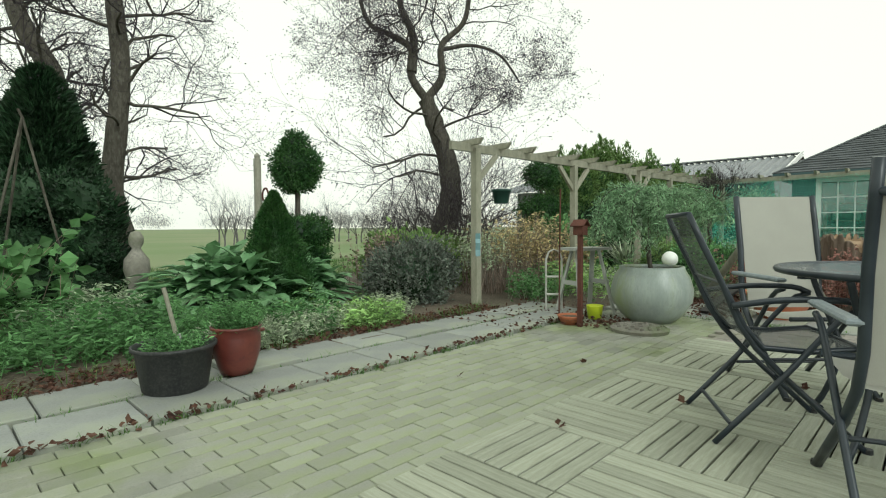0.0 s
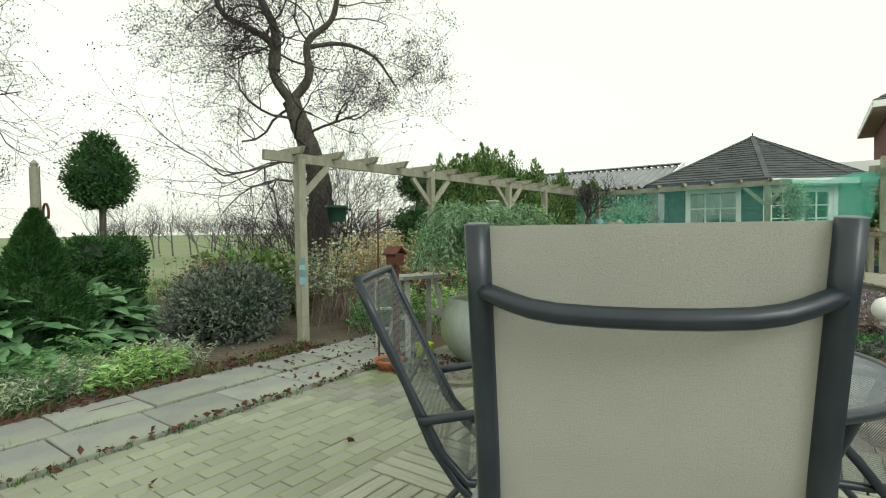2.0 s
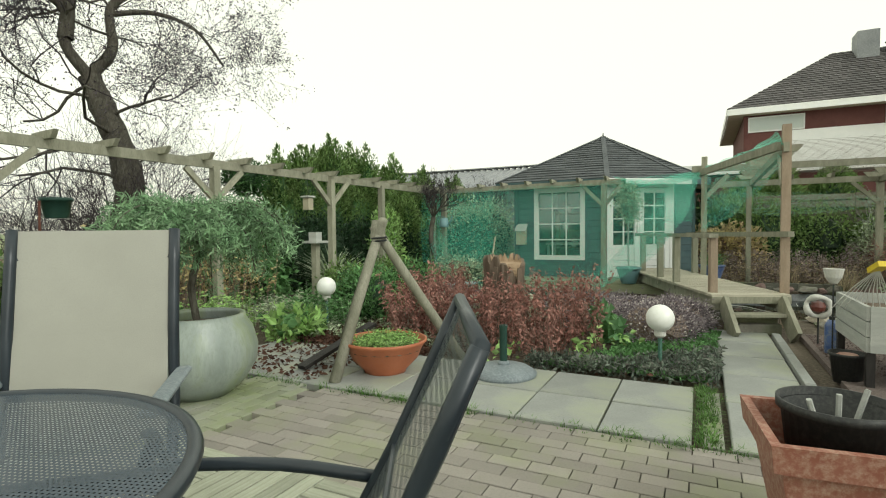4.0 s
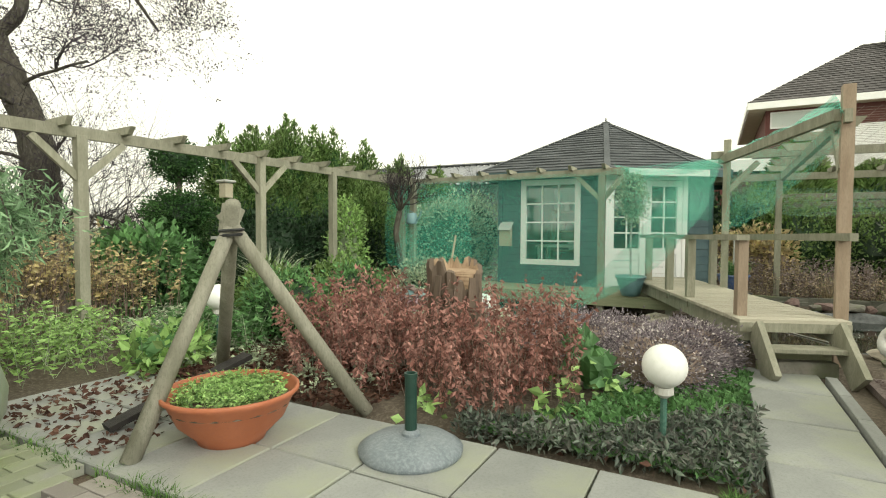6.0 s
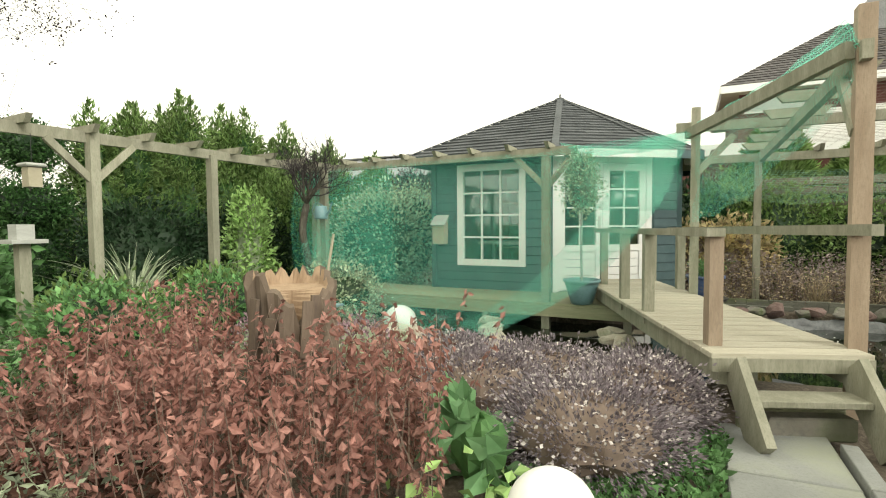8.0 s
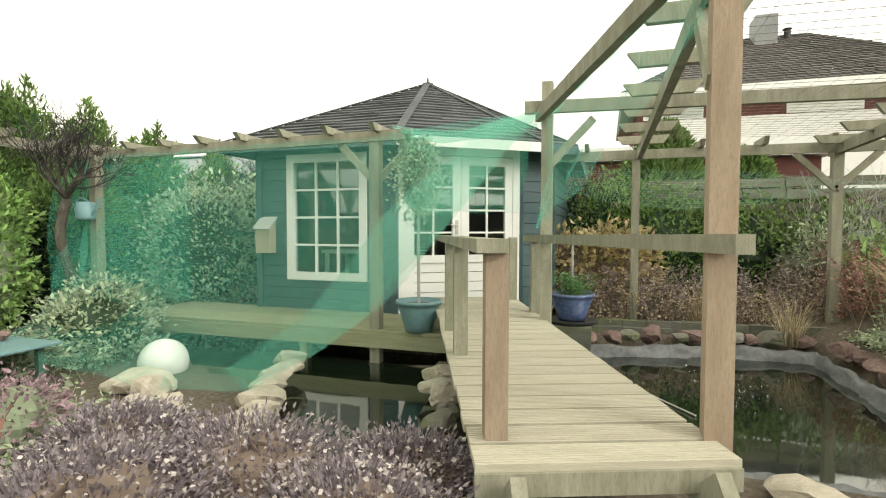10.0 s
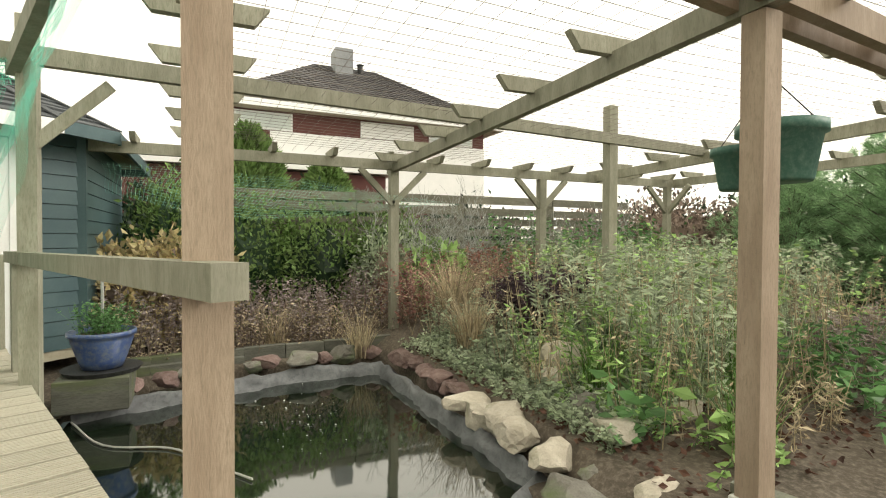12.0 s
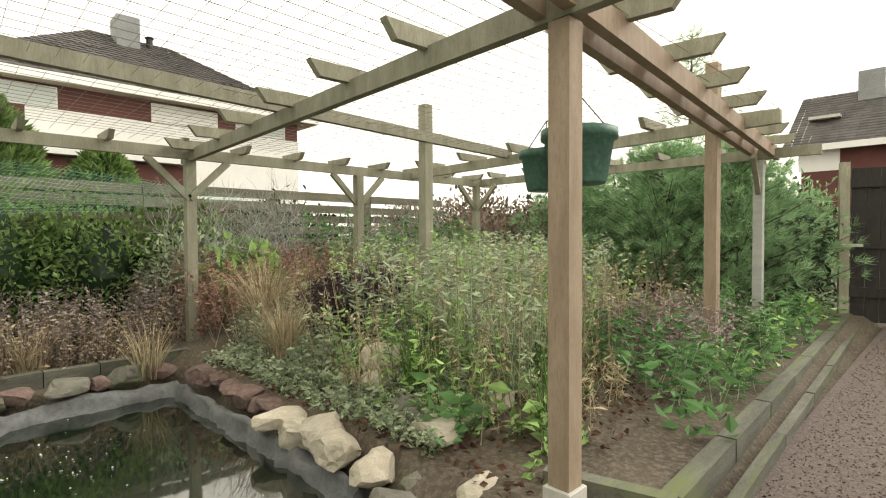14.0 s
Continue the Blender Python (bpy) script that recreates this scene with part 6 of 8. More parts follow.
# herbs along the slab strip
for i, (x, y, w, hh, mt, cnt) in enumerate(((-0.5, 4.7, 1.0, 0.42, L_HERB, 1), (0.5, 4.9, 0.9, 0.42, L_HERB, 1), (1.3, 4.8, 0.8, 0.36, L_HERB, 1), (2.2, 4.6, 0.7, 0.3, L_HERB, 1), (-1.4, 4.8, 0.9, 0.45, L_HERB, 1), (3.0, 4.4, 0.5, 0.22, L_LIME, 1), (1.0, 6.0, 0.9, 0.4, L_GREY, 1), (-0.3, 6.2, 1.0, 0.55, L_HERB, 1))):
    r2 = np.random.default_rng(140 + i)
    bs = np.stack([r2.normal(x, w * 0.4, 120), r2.normal(y, 0.33, 120), np.zeros(120)], 1)
    bs[:, 1] = np.maximum(bs[:, 1], 3.95 + r2.uniform(0, 0.2, 120))
    hv = hh * (0.75 + 0.45 * np.sin(bs[:, 0] * 5 + i) * np.cos(bs[:, 1] * 6))
    stemmy("herb_clump", "fresh green leafy weeds with drooping shoots", "plant", 150 + i, bs, hv, 0.35, 0.003, 26, 0.07, 0.32, 0.3, mt, L_HERB, top=0.1)
for i, (x, y) in enumerate(((1.95, 4.1), (2.5, 4.2), (1.55, 3.95), (3.3, 4.35))):
    r2 = np.random.default_rng(170 + i)
    bs = np.stack([r2.normal(x, 0.14, 50), r2.normal(y, 0.1, 50), np.zeros(50)], 1)
    stemmy("herb_clump", "grey-green feathery herb at the slab edge", "plant", 180 + i, bs, 0.22, 0.4, 0.0025, 34, 0.045, 0.3, 0.0, L_GREY, L_GREY, top=0.1)
# large-leaved bramble at the far left
for i, (x, y, hh) in enumerate(((-0.6, 5.6, 0.95), (-1.5, 5.4, 1.0), (0.1, 5.9, 0.8))):
    r2 = np.random.default_rng(190 + i)
    bs = np.stack([r2.normal(x, 0.35, 26), r2.normal(y, 0.25, 26), np.zeros(26)], 1)
    stemmy("bramble", "sprawling stems with large lobed green leaves", "shrub", 195 + i, bs, hh, 0.4, 0.004, 14, 0.15, 0.9, 0.2, L_HERB, L_DRYB, top=0.25)
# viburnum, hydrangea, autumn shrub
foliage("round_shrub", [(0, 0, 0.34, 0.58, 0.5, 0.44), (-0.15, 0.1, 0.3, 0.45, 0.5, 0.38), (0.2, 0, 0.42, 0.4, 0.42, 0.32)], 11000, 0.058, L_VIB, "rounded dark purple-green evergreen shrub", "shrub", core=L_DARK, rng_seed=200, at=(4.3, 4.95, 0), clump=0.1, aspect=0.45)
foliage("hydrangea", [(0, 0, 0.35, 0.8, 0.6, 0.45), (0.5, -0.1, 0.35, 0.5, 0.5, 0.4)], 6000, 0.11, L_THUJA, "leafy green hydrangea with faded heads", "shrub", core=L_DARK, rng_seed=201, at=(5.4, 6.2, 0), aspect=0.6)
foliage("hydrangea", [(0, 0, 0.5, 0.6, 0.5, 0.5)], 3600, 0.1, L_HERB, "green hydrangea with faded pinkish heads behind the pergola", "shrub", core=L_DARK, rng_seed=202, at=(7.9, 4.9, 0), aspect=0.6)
for i, (x, y, hh, mt) in enumerate(((6.15, 4.6, 1.05, L_YELLOW), (6.7, 4.75, 1.0, L_YELLOW), (5.7, 4.9, 0.9, L_GREY), (7.3, 4.5, 0.8, L_YELLOW), (4.6, 5.9, 0.8, L_DRYB))):
    r2 = np.random.default_rng(210 + i)
    bs = np.stack([r2.normal(x, 0.24, 120), r2.normal(y, 0.2, 120), np.zeros(120)], 1)
    stemmy("twiggy_shrub", ("twiggy autumn shrub with yellow leaves on thin stems", "twiggy brown shrub with sparse dull leaves")[mt is not L_YELLOW], "shrub", 220 + i, bs, hh, 0.16, 0.004, 12, 0.05, 0.6, 0.2, mt, L_DRYB, top=0.5)
# undergrowth between the pergola posts
for i, (x, y) in enumerate(((7.4, 3.6), (8.2, 3.5), (9.1, 3.6), (9.6, 3.2), (7.2, 3.0), (8.8, 3.0), (10.0, 2.6), (5.7, 4.0), (6.3, 3.7))):
    r2 = np.random.default_rng(240 + i)
    bs = np.stack([r2.normal(x, 0.28, 90), r2.normal(y, 0.22, 90), np.zeros(90)], 1)
    stemmy("herb_clump", "mixed low green and grey garden plants", "plant", 250 + i, bs, 0.3 + 0.06 * (i % 3), 0.3, 0.0025, 18, 0.06, 0.4, 0.2, (L_GREY, L_HERB, L_LIME)[i % 3], L_GREY, top=0.1)


def strap(name, label, x, y, h, n, mat, seed, width=0.03, lean=0.7, spread=0.08, z=0.0):
    r2 = np.random.default_rng(seed)
    return plant(name, label, "plant", [("foliage", blades(r2, (x, y, z), n, h, spread, lean, width, 4), mat)])


strap("yucca", "spiky clump of long grey-green sword leaves", 9.35, 4.45, 0.95, 120, L_GREY, 300, 0.045, 0.75)
strap("yucca", "spiky clump of long grey-green sword leaves", 10.6, 4.4, 0.65, 60, L_GREY, 301, 0.04, 0.9)
# weeping tree in the glazed planter
wt = thing("weeping_tree", "small weeping tree with feathery blue-green needles in the planter", "tree", at=(5.02, 2.17, 0.46))
rng = np.random.default_rng(310)
part("trunk", tube(Build(), smooth_path([(0, 0, 0), (-0.03, 0.02, 0.3), (0.03, 0, 0.55), (0, 0.03, 0.68)], 3), [0.025] * 9 + [0.016], 8), M_BARK, wt)
cl, tw = [], Build()
for k in range(58):
    a = rng.uniform(0, 2 * math.pi)
    L = rng.uniform(0.22, 0.7)
    c, s_ = math.cos(a), math.sin(a)
    zt = rng.uniform(0.68, 0.84)
    path = smooth_path([(0, 0, 0.6), (c * L * 0.45, s_ * L * 0.45, zt + 0.06), (c * L * 0.85, s_ * L * 0.85, zt - 0.04), (c * L, s_ * L, zt - rng.uniform(0.08, 0.34 if k % 4 else 0.5))], 5)
    tube(tw, path, 0.004, 4)
    for q in path[4:]:
        m = 34
        pos = q + rng.normal(size=(m, 3)) * [0.035, 0.035, 0.028]
        cl.append(leaf_quads(pos, 0.06, 0.16, rng.normal(size=(m, 3)) + [0, 0, -0.5], rng))
part("branch_crown", tw, M_BARK, wt)
part("needle_crown", Build().polys(np.concatenate(cl)), L_BLUEG, wt)
# pot fillings
rng = np.random.default_rng(320)
for (x, y, z, r, h, n, mt, lb) in ((0.87, 3.32, 0.22, 0.17, 0.12, 160, L_HERB, "low green weeds in the black tub"), (1.27, 3.38, 0.3, 0.13, 0.16, 240, L_HERB, "feathery green weeds in the oxblood pot"),
                                   (6.02, 1.27, 0.22, 0.25, 0.07, 420, L_LIME, "bright green creeping weeds in the orange bowl"), (12.35, -1.15, 0.44, 0.15, 0.2, 110, L_HERB, "leafy green plant in the blue pot")):
    bs = np.stack([rng.normal(x, r * 0.45, n), rng.normal(y, r * 0.45, n), np.full(n, z)], 1)
    dd = bs[:, :2] - [x, y]
    ln = np.linalg.norm(dd, axis=1)
    bs[:, :2] = np.array([x, y]) + dd * np.minimum(1, r / np.maximum(ln, 1e-6))[:, None]
    st, lv = stems_plant(rng, bs, h, 0.35, 0.0015, 9, 0.03, 0.4, 0.0, 0.1)
    plant("pot_plant", lb, "plant", [("stem_mass", st, L_HERB), ("foliage", lv, mt)])
stt = foliage("standard_tree", [(0, 0, 1.05, 0.17, 0.17, 0.28), (0, 0, 1.22, 0.12, 0.12, 0.18)], 2600, 0.04, L_GREY, "small standard tree with a sparse twiggy head", "tree", core=L_DRYB, rng_seed=330, at=(11.52, 0.08, FLOOR + 0.22), clump=0.25)
part("stem", tube(Build(), [(0, 0, 0), (0.01, 0.01, 0.5), (0, 0, 1.0)], 0.014, 7), M_GREYWOOD, stt)
part("stem", tube(Build(), [(12.35, -1.15, 0.4), (12.36, -1.15, 0.95)], 0.01, 6), M_GREYWOOD, label="pale bare stem in the blue pot", category="plant stem")


# ---- the right-hand bed ----
def herbs(seed, poly, n, h, lean, k, ls, asp, mt, smt, label, droop=0.2, z=0.15, name="wild_plants", top=0.15, r=0.003):
    bs = rows_in(seed, n, 9.2, 14.6, -8.8, -0.6, poly, 0.0)
    bs[:, 2] = [max(0, ground_z(a, c_) - 0.02) if a > 9.15 else 0 for a, c_ in bs[:, :2]]
    return stemmy(name, label, "plant", seed + 1, bs, h, lean, r, k, ls, asp, droop, mt, smt, top)


herbs(401, [(9.55, -3.6), (10.6, -3.7), (10.8, -4.6), (9.6, -4.4)], 34, 0.16, 0.35, 14, 0.05, 0.5, L_LIME, L_HERB, "small bright green weeds near the corner post")
herbs(403, [(9.9, -4.2), (11.5, -4.0), (11.8, -5.4), (10.6, -5.6)], 120, 0.68, 0.16, 26, 0.085, 0.24, L_GREY, L_GREY, "tall grey-green willowy weeds")
herbs(405, [(11.2, -3.6), (13.0, -3.7), (13.0, -5.0), (11.4, -4.9)], 170, 0.4, 0.22, 16, 0.055, 0.4, L_GREY, L_DRYB, "mixed green weeds behind the pond")
herbs(407, [(11.5, -5.0), (13.2, -5.0), (13.2, -7.5), (11.0, -7.4), (10.6, -5.8)], 420, 0.75, 0.18, 20, 0.06, 0.4, L_GREY, L_GREY, "high tangle of green weeds")
herbs(409, [(9.25, -4.9), (10.4, -5.0), (10.4, -8.6), (9.3, -8.8)], 170, 0.38, 0.25, 20, 0.08, 0.3, L_HERB, L_GREY, "green weeds along the sleepers")
herbs(411, [(9.5, -5.5), (10.3, -5.3), (10.4, -6.8), (9.6, -6.8)], 200, 0.45, 0.18, 18, 0.045, 0.4, L_LAV, L_DRYB, "brown seed heads by the timber post")
herbs(413, [(11.55, -4.15), (12.3, -4.1), (12.5, -4.9), (11.7, -4.9)], 460, 0.5, 0.12, 30, 0.045, 0.35, L_PURP, L_PURP, "dark purple-brown upright seed stems")
herbs(415, [(13.3, -0.9), (14.6, -0.9), (14.6, -3.6), (13.3, -3.6)], 560, 0.6, 0.15, 14, 0.04, 0.5, L_LAV, L_DRYB, "dead brown flower stems behind the pond")
herbs(417, [(13.2, -3.6), (14.4, -3.6), (14.6, -5.4), (13.2, -5.4)], 320, 0.65, 0.15, 16, 0.05, 0.5, L_RED, L_DRYB, "dead reddish stems before the board fence")
herbs(419, [(10.0, -3.5), (12.6, -3.45), (12.4, -4.1), (10.2, -4.3)], 900, 0.13, 0.4, 12, 0.042, 0.5, L_GREY, L_GREY, "low green cover beside the pond")
herbs(421, [(14.0, -5.4), (14.8, -5.4), (14.8, -8.4), (13.6, -8.4)], 300, 1.0, 0.15, 22, 0.07, 0.5, L_HERB, L_DRYB, "tall bramble thicket by the fence end")
herbs(423, [(9.9, -3.7), (13.2, -3.6), (13.2, -6.8), (9.9, -6.8)], 620, 0.7, 0.22, 5, 0.04, 0.3, L_DRY, L_DRY, "thin straw-coloured dead stems through the bed", top=0.6)
herbs(425, [(9.6, -3.9), (11.4, -3.8), (11.4, -5.0), (9.7, -5.2)], 150, 0.3, 0.5, 12, 0.06, 0.2, L_DRY, L_DRY, "trampled dry grass and stalks", droop=0.6, top=0.1)
herbs(427, [(10.2, -4.3), (12.6, -4.2), (12.6, -6.2), (10.2, -6.2)], 110, 0.8, 0.16, 20, 0.05, 0.5, L_LIME, L_GREY, "taller fresh green leafy stems")
herbs(429, [(6.66, 1.0), (7.3, 1.2), (7.6, 3.0), (6.7, 2.7)], 90, 0.12, 0.4, 12, 0.045, 0.5, L_GREY, L_GREY, "low weeds among fallen leaves")
for i, (x, y) in enumerate(((8.3, 3.35), (9.0, 2.7), (9.4, 3.3), (8.0, 2.8))):
    foliage("evergreen_shrub", [(0, 0, 0.3, 0.4, 0.35, 0.35)], 2200, 0.06, (L_THUJA, L_HERB)[i % 2], "low leafy green shrub between the pergola posts", "shrub", core=L_DARK, rng_seed=470 + i, at=(x, y, 0))
foliage("hosta", [(0, 0, 0.12, 0.3, 0.26, 0.16)], 420, 0.1, L_LIME, "pale lime green hosta mound beside the globe lamp", "plant", core=L_HERB, rng_seed=480, at=(6.75, 2.9, 0), aspect=0.6)
for i, (x, y, h, n, mt, lb) in enumerate(((11.9, -3.75, 0.55, 260, L_DRY, "straw-coloured dry grass tuft"), (12.75, -4.0, 0.8, 420, L_DRY, "straw-coloured dry grass tuft"), (9.75, -4.05, 0.5, 90, L_GRASS, "tall green rush tuft at the post foot"),
                                          (10.6, -3.95, 0.5, 120, L_GRASS, "arching green grass tuft"), (10.9, -3.75, 0.26, 90, L_DRY, "small dry grass tuft by the rocks"), (10.2, -4.6, 0.6, 90, L_GRASS, "arching green grass tuft"),
                                          (11.0, -4.32, 0.34, 260, L_VIB, "low dark blue-grey grass tuft"), (11.25, -4.45, 0.34, 220, L_VIB, "low dark blue-grey grass tuft"), (10.75, -4.5, 0.75, 90, L_GREY, "tall arching grey-green grass tuft"), (10.25, -4.35, 0.75, 110, L_GREY, "tall arching grey-green grass tuft"), (12.9, -3.1, 0.5, 120, L_DRY, "straw-coloured dry grass tuft"), (13.4, -2.4, 0.5, 120, L_DRY, "straw-coloured dry grass tuft"))):
    strap("grass_tuft", lb, x, y, h, n, mt, 430 + i, 0.008, 0.55, 0.1, max(0, ground_z(x, y)))
for i, (x, y) in enumerate(((9.75, -4.0), (9.8, -5.0), (9.4, -5.7), (10.1, -3.65), (9.45, -6.9), (9.45, -7.6), (9.5, -8.6), (9.3, -4.6), (9.6, -9.2))):
    r2 = np.random.default_rng(450 + i)
    z0 = ground_z(x, y)
    pts = np.array([[x, y, z0 + 0.12]] * 40) + r2.normal(size=(40, 3)) * [0.1, 0.1, 0.08]
    plant("leafy_weed", "fresh green broad-leaved weed", "plant", [("foliage", leaf_quads(pts, 0.1, 0.55, unit(40, r2) * [1, 1, 0.3] + [0, 0, 0.2], r2), (L_LIME, L_HERB)[i % 2])])
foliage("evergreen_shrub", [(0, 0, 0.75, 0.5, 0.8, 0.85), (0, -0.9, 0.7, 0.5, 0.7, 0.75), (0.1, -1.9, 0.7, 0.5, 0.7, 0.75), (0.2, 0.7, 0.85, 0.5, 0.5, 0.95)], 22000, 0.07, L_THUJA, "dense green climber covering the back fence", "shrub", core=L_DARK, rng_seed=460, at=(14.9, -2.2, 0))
foliage("hydrangea", [(0, 0, 0.6, 0.45, 0.6, 0.5), (-0.1, 0.5, 0.5, 0.4, 0.4, 0.5)], 3400, 0.09, L_YELLOW, "hydrangea with yellowing leaves and dry heads beside the summerhouse", "shrub", core=L_DRYB, rng_seed=461, at=(14.3, -1.5, 0), aspect=0.65)
foliage("grey_shrub", [(0, 0, 0.55, 0.4, 0.5, 0.5)], 3000, 0.07, L_GREY, "grey-green leafy shrub before the board fence", "shrub", core=L_DRYB, rng_seed=462, at=(14.5, -4.0, 0.1), aspect=0.5)
foliage("cabbage_plant", [(0, 0, 0.5, 0.35, 0.35, 0.4)], 700, 0.16, L_LIME, "bright broad-leaved green plant before the fence", "plant", core=L_HERB, rng_seed=463, at=(14.2, -4.4, 0.1), aspect=0.7)


# ---- soft pine ----
def pine(x, y, h, seed, label, r0=1.1, n_br=120, needles=34, low=0.2, sparse=1.0):
    rng = np.random.default_rng(seed)
    root = thing("pine_tree", label, "tree", at=(x, y, 0))
    tb_, nd = Build(), []
    tube(tb_, [(0, 0, 0), (0.03, 0.02, h * 0.5), (0, 0, h)], [0.07, 0.05, 0.01], 8)
    for k in range(n_br):
        t = low + (1 - low) * (k / n_br)
        z = h * t
        a = k * 2.4 + rng.uniform(-0.4, 0.4)
        L = r0 * (1.05 - t) ** 0.7 * rng.uniform(0.7, 1.15)
        d = np.array([math.cos(a), math.sin(a), 0.3])
        p = [np.array([0, 0, z]), np.array([0, 0, z]) + d * L * 0.5, np.array([0, 0, z]) + d * L + [0, 0, 0.12 * L]]
        path = smooth_path(p, 4)
        tube(tb_, path, np.linspace(0.014, 0.004, len(path)), 4, cap=False)
        for q in path[2:]:
            for _ in range(2):
                o = q + rng.normal(size=3) * 0.09
                dd = rng.normal(size=(needles, 3)) * 0.55 + d + [0, 0, 0.2]
                nd.append(leaf_quads(np.repeat(o[None], needles, 0), 0.13, 0.035, dd, rng))
    part("trunk", tb_, M_BARK, root)
    part("needle_crown", Build().polys(np.concatenate(nd)), L_PINE, root)
    return root


pine(11.4, -9.4, 2.3, 500, "soft long-needled pine spreading beside the pergola", r0=1.5, n_br=150, needles=44, low=0.06)
pine(10.5, -9.6, 2.3, 501, "young soft pine near the black gate", r0=1.3, n_br=120, needles=40, low=0.06)
pine(12.7, -9.2, 2.0, 502, "young soft pine behind the wild bed", r0=1.3, n_br=120, needles=40, low=0.06)
pine(12.3, -13.0, 5.2, 503, "tall sparse pine behind the fence", r0=1.2, n_br=60, needles=16, low=0.35)


# ---- bare trees ----
def grow(b, tips, rng, p, d, L, r, depth, bend=0.25, up=0.08, split=(3, 5), gnarl=False):
    pts, rad = [np.array(p, float)], [r]
    segs = 5 if depth > 1 else 3
    d = np.array(d, float)
    for i in range(segs):
        d = d + rng.normal(size=3) * bend * 0.45 + np.array([0, 0, up])
        d /= np.linalg.norm(d)
        pts.append(pts[-1] + d * L / segs)
        rad.append(r * (1 - 0.45 * (i + 1) / segs))
    tube(b[0] if depth > 2 else b[1], pts, rad, 8 if depth > 3 else (5 if depth > 1 else 3), cap=False)
    if depth == 0:
        tips.append(pts[-1])
        tips.append(pts[-2])
        return
    for k in range(rng.integers(*split) + (1 if depth < 3 else 0)):
        i = rng.integers(max(1, segs // 2), segs + 1)
        a = rng.uniform(0, 2 * math.pi)
        dn, s, u = frame_of(d)
        spread = rng.uniform(0.45, 0.95) if not gnarl else rng.uniform(0.35, 1.25)
        nd = dn * math.cos(spread) + (s * math.cos(a) + u * math.sin(a)) * math.sin(spread)
        grow(b, tips, rng, pts[i], nd, L * rng.uniform(0.6, 0.82), max(0.0026, rad[i] * rng.uniform(0.5, 0.7)), depth - 1, bend, up, split, gnarl)


def limbs_tree(name, label, at, limbs, seed, depth=3, catkins=2, cat_size=0.0355, bend=0.62):
    """limbs: (path, r0, r1, number of side branches, their length)."""
    rng = np.random.default_rng(seed)
    root = thing(name, label, "tree", at=at)
    b = (Build(), Build())
    tips = []
    for path, r0, r1, nside, sl in limbs:
        pts = smooth_path(path, 6)
        rr_ = np.linspace(r0, r1, len(pts)) * (1 + 0.04 * rng.normal(size=len(pts)))
        tube(b[0], pts, rr_, 12, cap=False)
        nside = int(nside * 0.62)
        for k in range(nside):
            i = int(len(pts) * (0.3 + 0.68 * (k + 0.5) / nside))
            dn, s, u = frame_of(pts[min(i + 1, len(pts) - 1)] - pts[i - 1])
            a = rng.uniform(0, 2 * math.pi)
            nd = dn * 0.45 + s * math.cos(a) + u * math.sin(a)
            grow(b, tips, rng, pts[i], nd / np.linalg.norm(nd), sl * rng.uniform(0.6, 1.4), min(0.032, rr_[i] * 0.3), depth, bend, 0.015, (3, 5), True)
    part("trunk", b[0], M_BARK, root, smooth=True)
    part("twig_crown", b[1], M_TWIG, root)
    if catkins:
        t = np.array(tips)
        t = np.repeat(t, catkins, 0)
        t = t + rng.normal(size=t.shape) * 0.055
        part("catkin_mass", Build().polys(leaf_quads(t, cat_size, 0.5, None, rng)), L_ALDER, root)
    return root


limbs_tree("alder_tree", "tall leaning bare alder with a forked crown and dark catkins", (8.22, 8.1, 0), [
    ([(0, 0, 0), (-0.05, 0.05, 0.9), (0.06, -0.05, 1.6), (0.0, -0.02, 2.4), (-0.2, 0.15, 3.2), (-0.35, 0.3, 3.8)], 0.32, 0.17, 14, 1.5),
    ([(-0.35, 0.3, 3.8), (-0.6, 0.5, 4.3), (-0.62, 0.5, 4.9), (-0.95, 0.8, 5.2), (-1.3, 1.15, 5.5), (-1.5, 1.3, 6.4)], 0.1, 0.04, 17, 1.1),
    ([(-0.6, 0.5, 4.4), (-0.55, 0.5, 5.2), (-0.75, 0.7, 6.0), (-0.55, 0.5, 7.2)], 0.12, 0.04, 14, 1.1),
    ([(-0.35, 0.3, 3.8), (-0.1, 0.05, 4.3), (-0.1, 0.05, 5.0), (0.3, -0.3, 5.6), (0.4, -0.4, 7.0)], 0.1, 0.04, 16, 1.2),
    ([(-0.1, 0.05, 4.9), (0.4, -0.4, 5.0), (0.9, -0.8, 4.8), (1.25, -1.1, 4.2)], 0.05, 0.02, 12, 0.8)], 600, depth=3, catkins=6, cat_size=0.04)
limbs_tree("alder_tree", "slender bare tree at the field edge with fine twigs", (2.19, 9.75, 0), [
    ([(0, 0, 0), (0.02, 0, 0.8), (-0.1, 0.1, 1.6), (-0.02, 0, 2.6), (0.05, -0.05, 3.6), (0, 0, 4.6), (-0.1, 0.1, 6.2)], 0.2, 0.12, 30, 1.0)], 601, depth=3, catkins=3, cat_size=0.035)
limbs_tree("alder_tree", "bare tree leaning outward beside the slender one", (1.6, 10.3, 0), [
    ([(0, 0, 0), (0, 0, 1.5), (-0.05, 0.05, 2.8), (-0.15, 0.15, 3.5), (-0.5, 0.5, 4.4), (-0.7, 0.7, 5.6)], 0.2, 0.13, 26, 1.0)], 602, depth=3, catkins=3, cat_size=0.035)
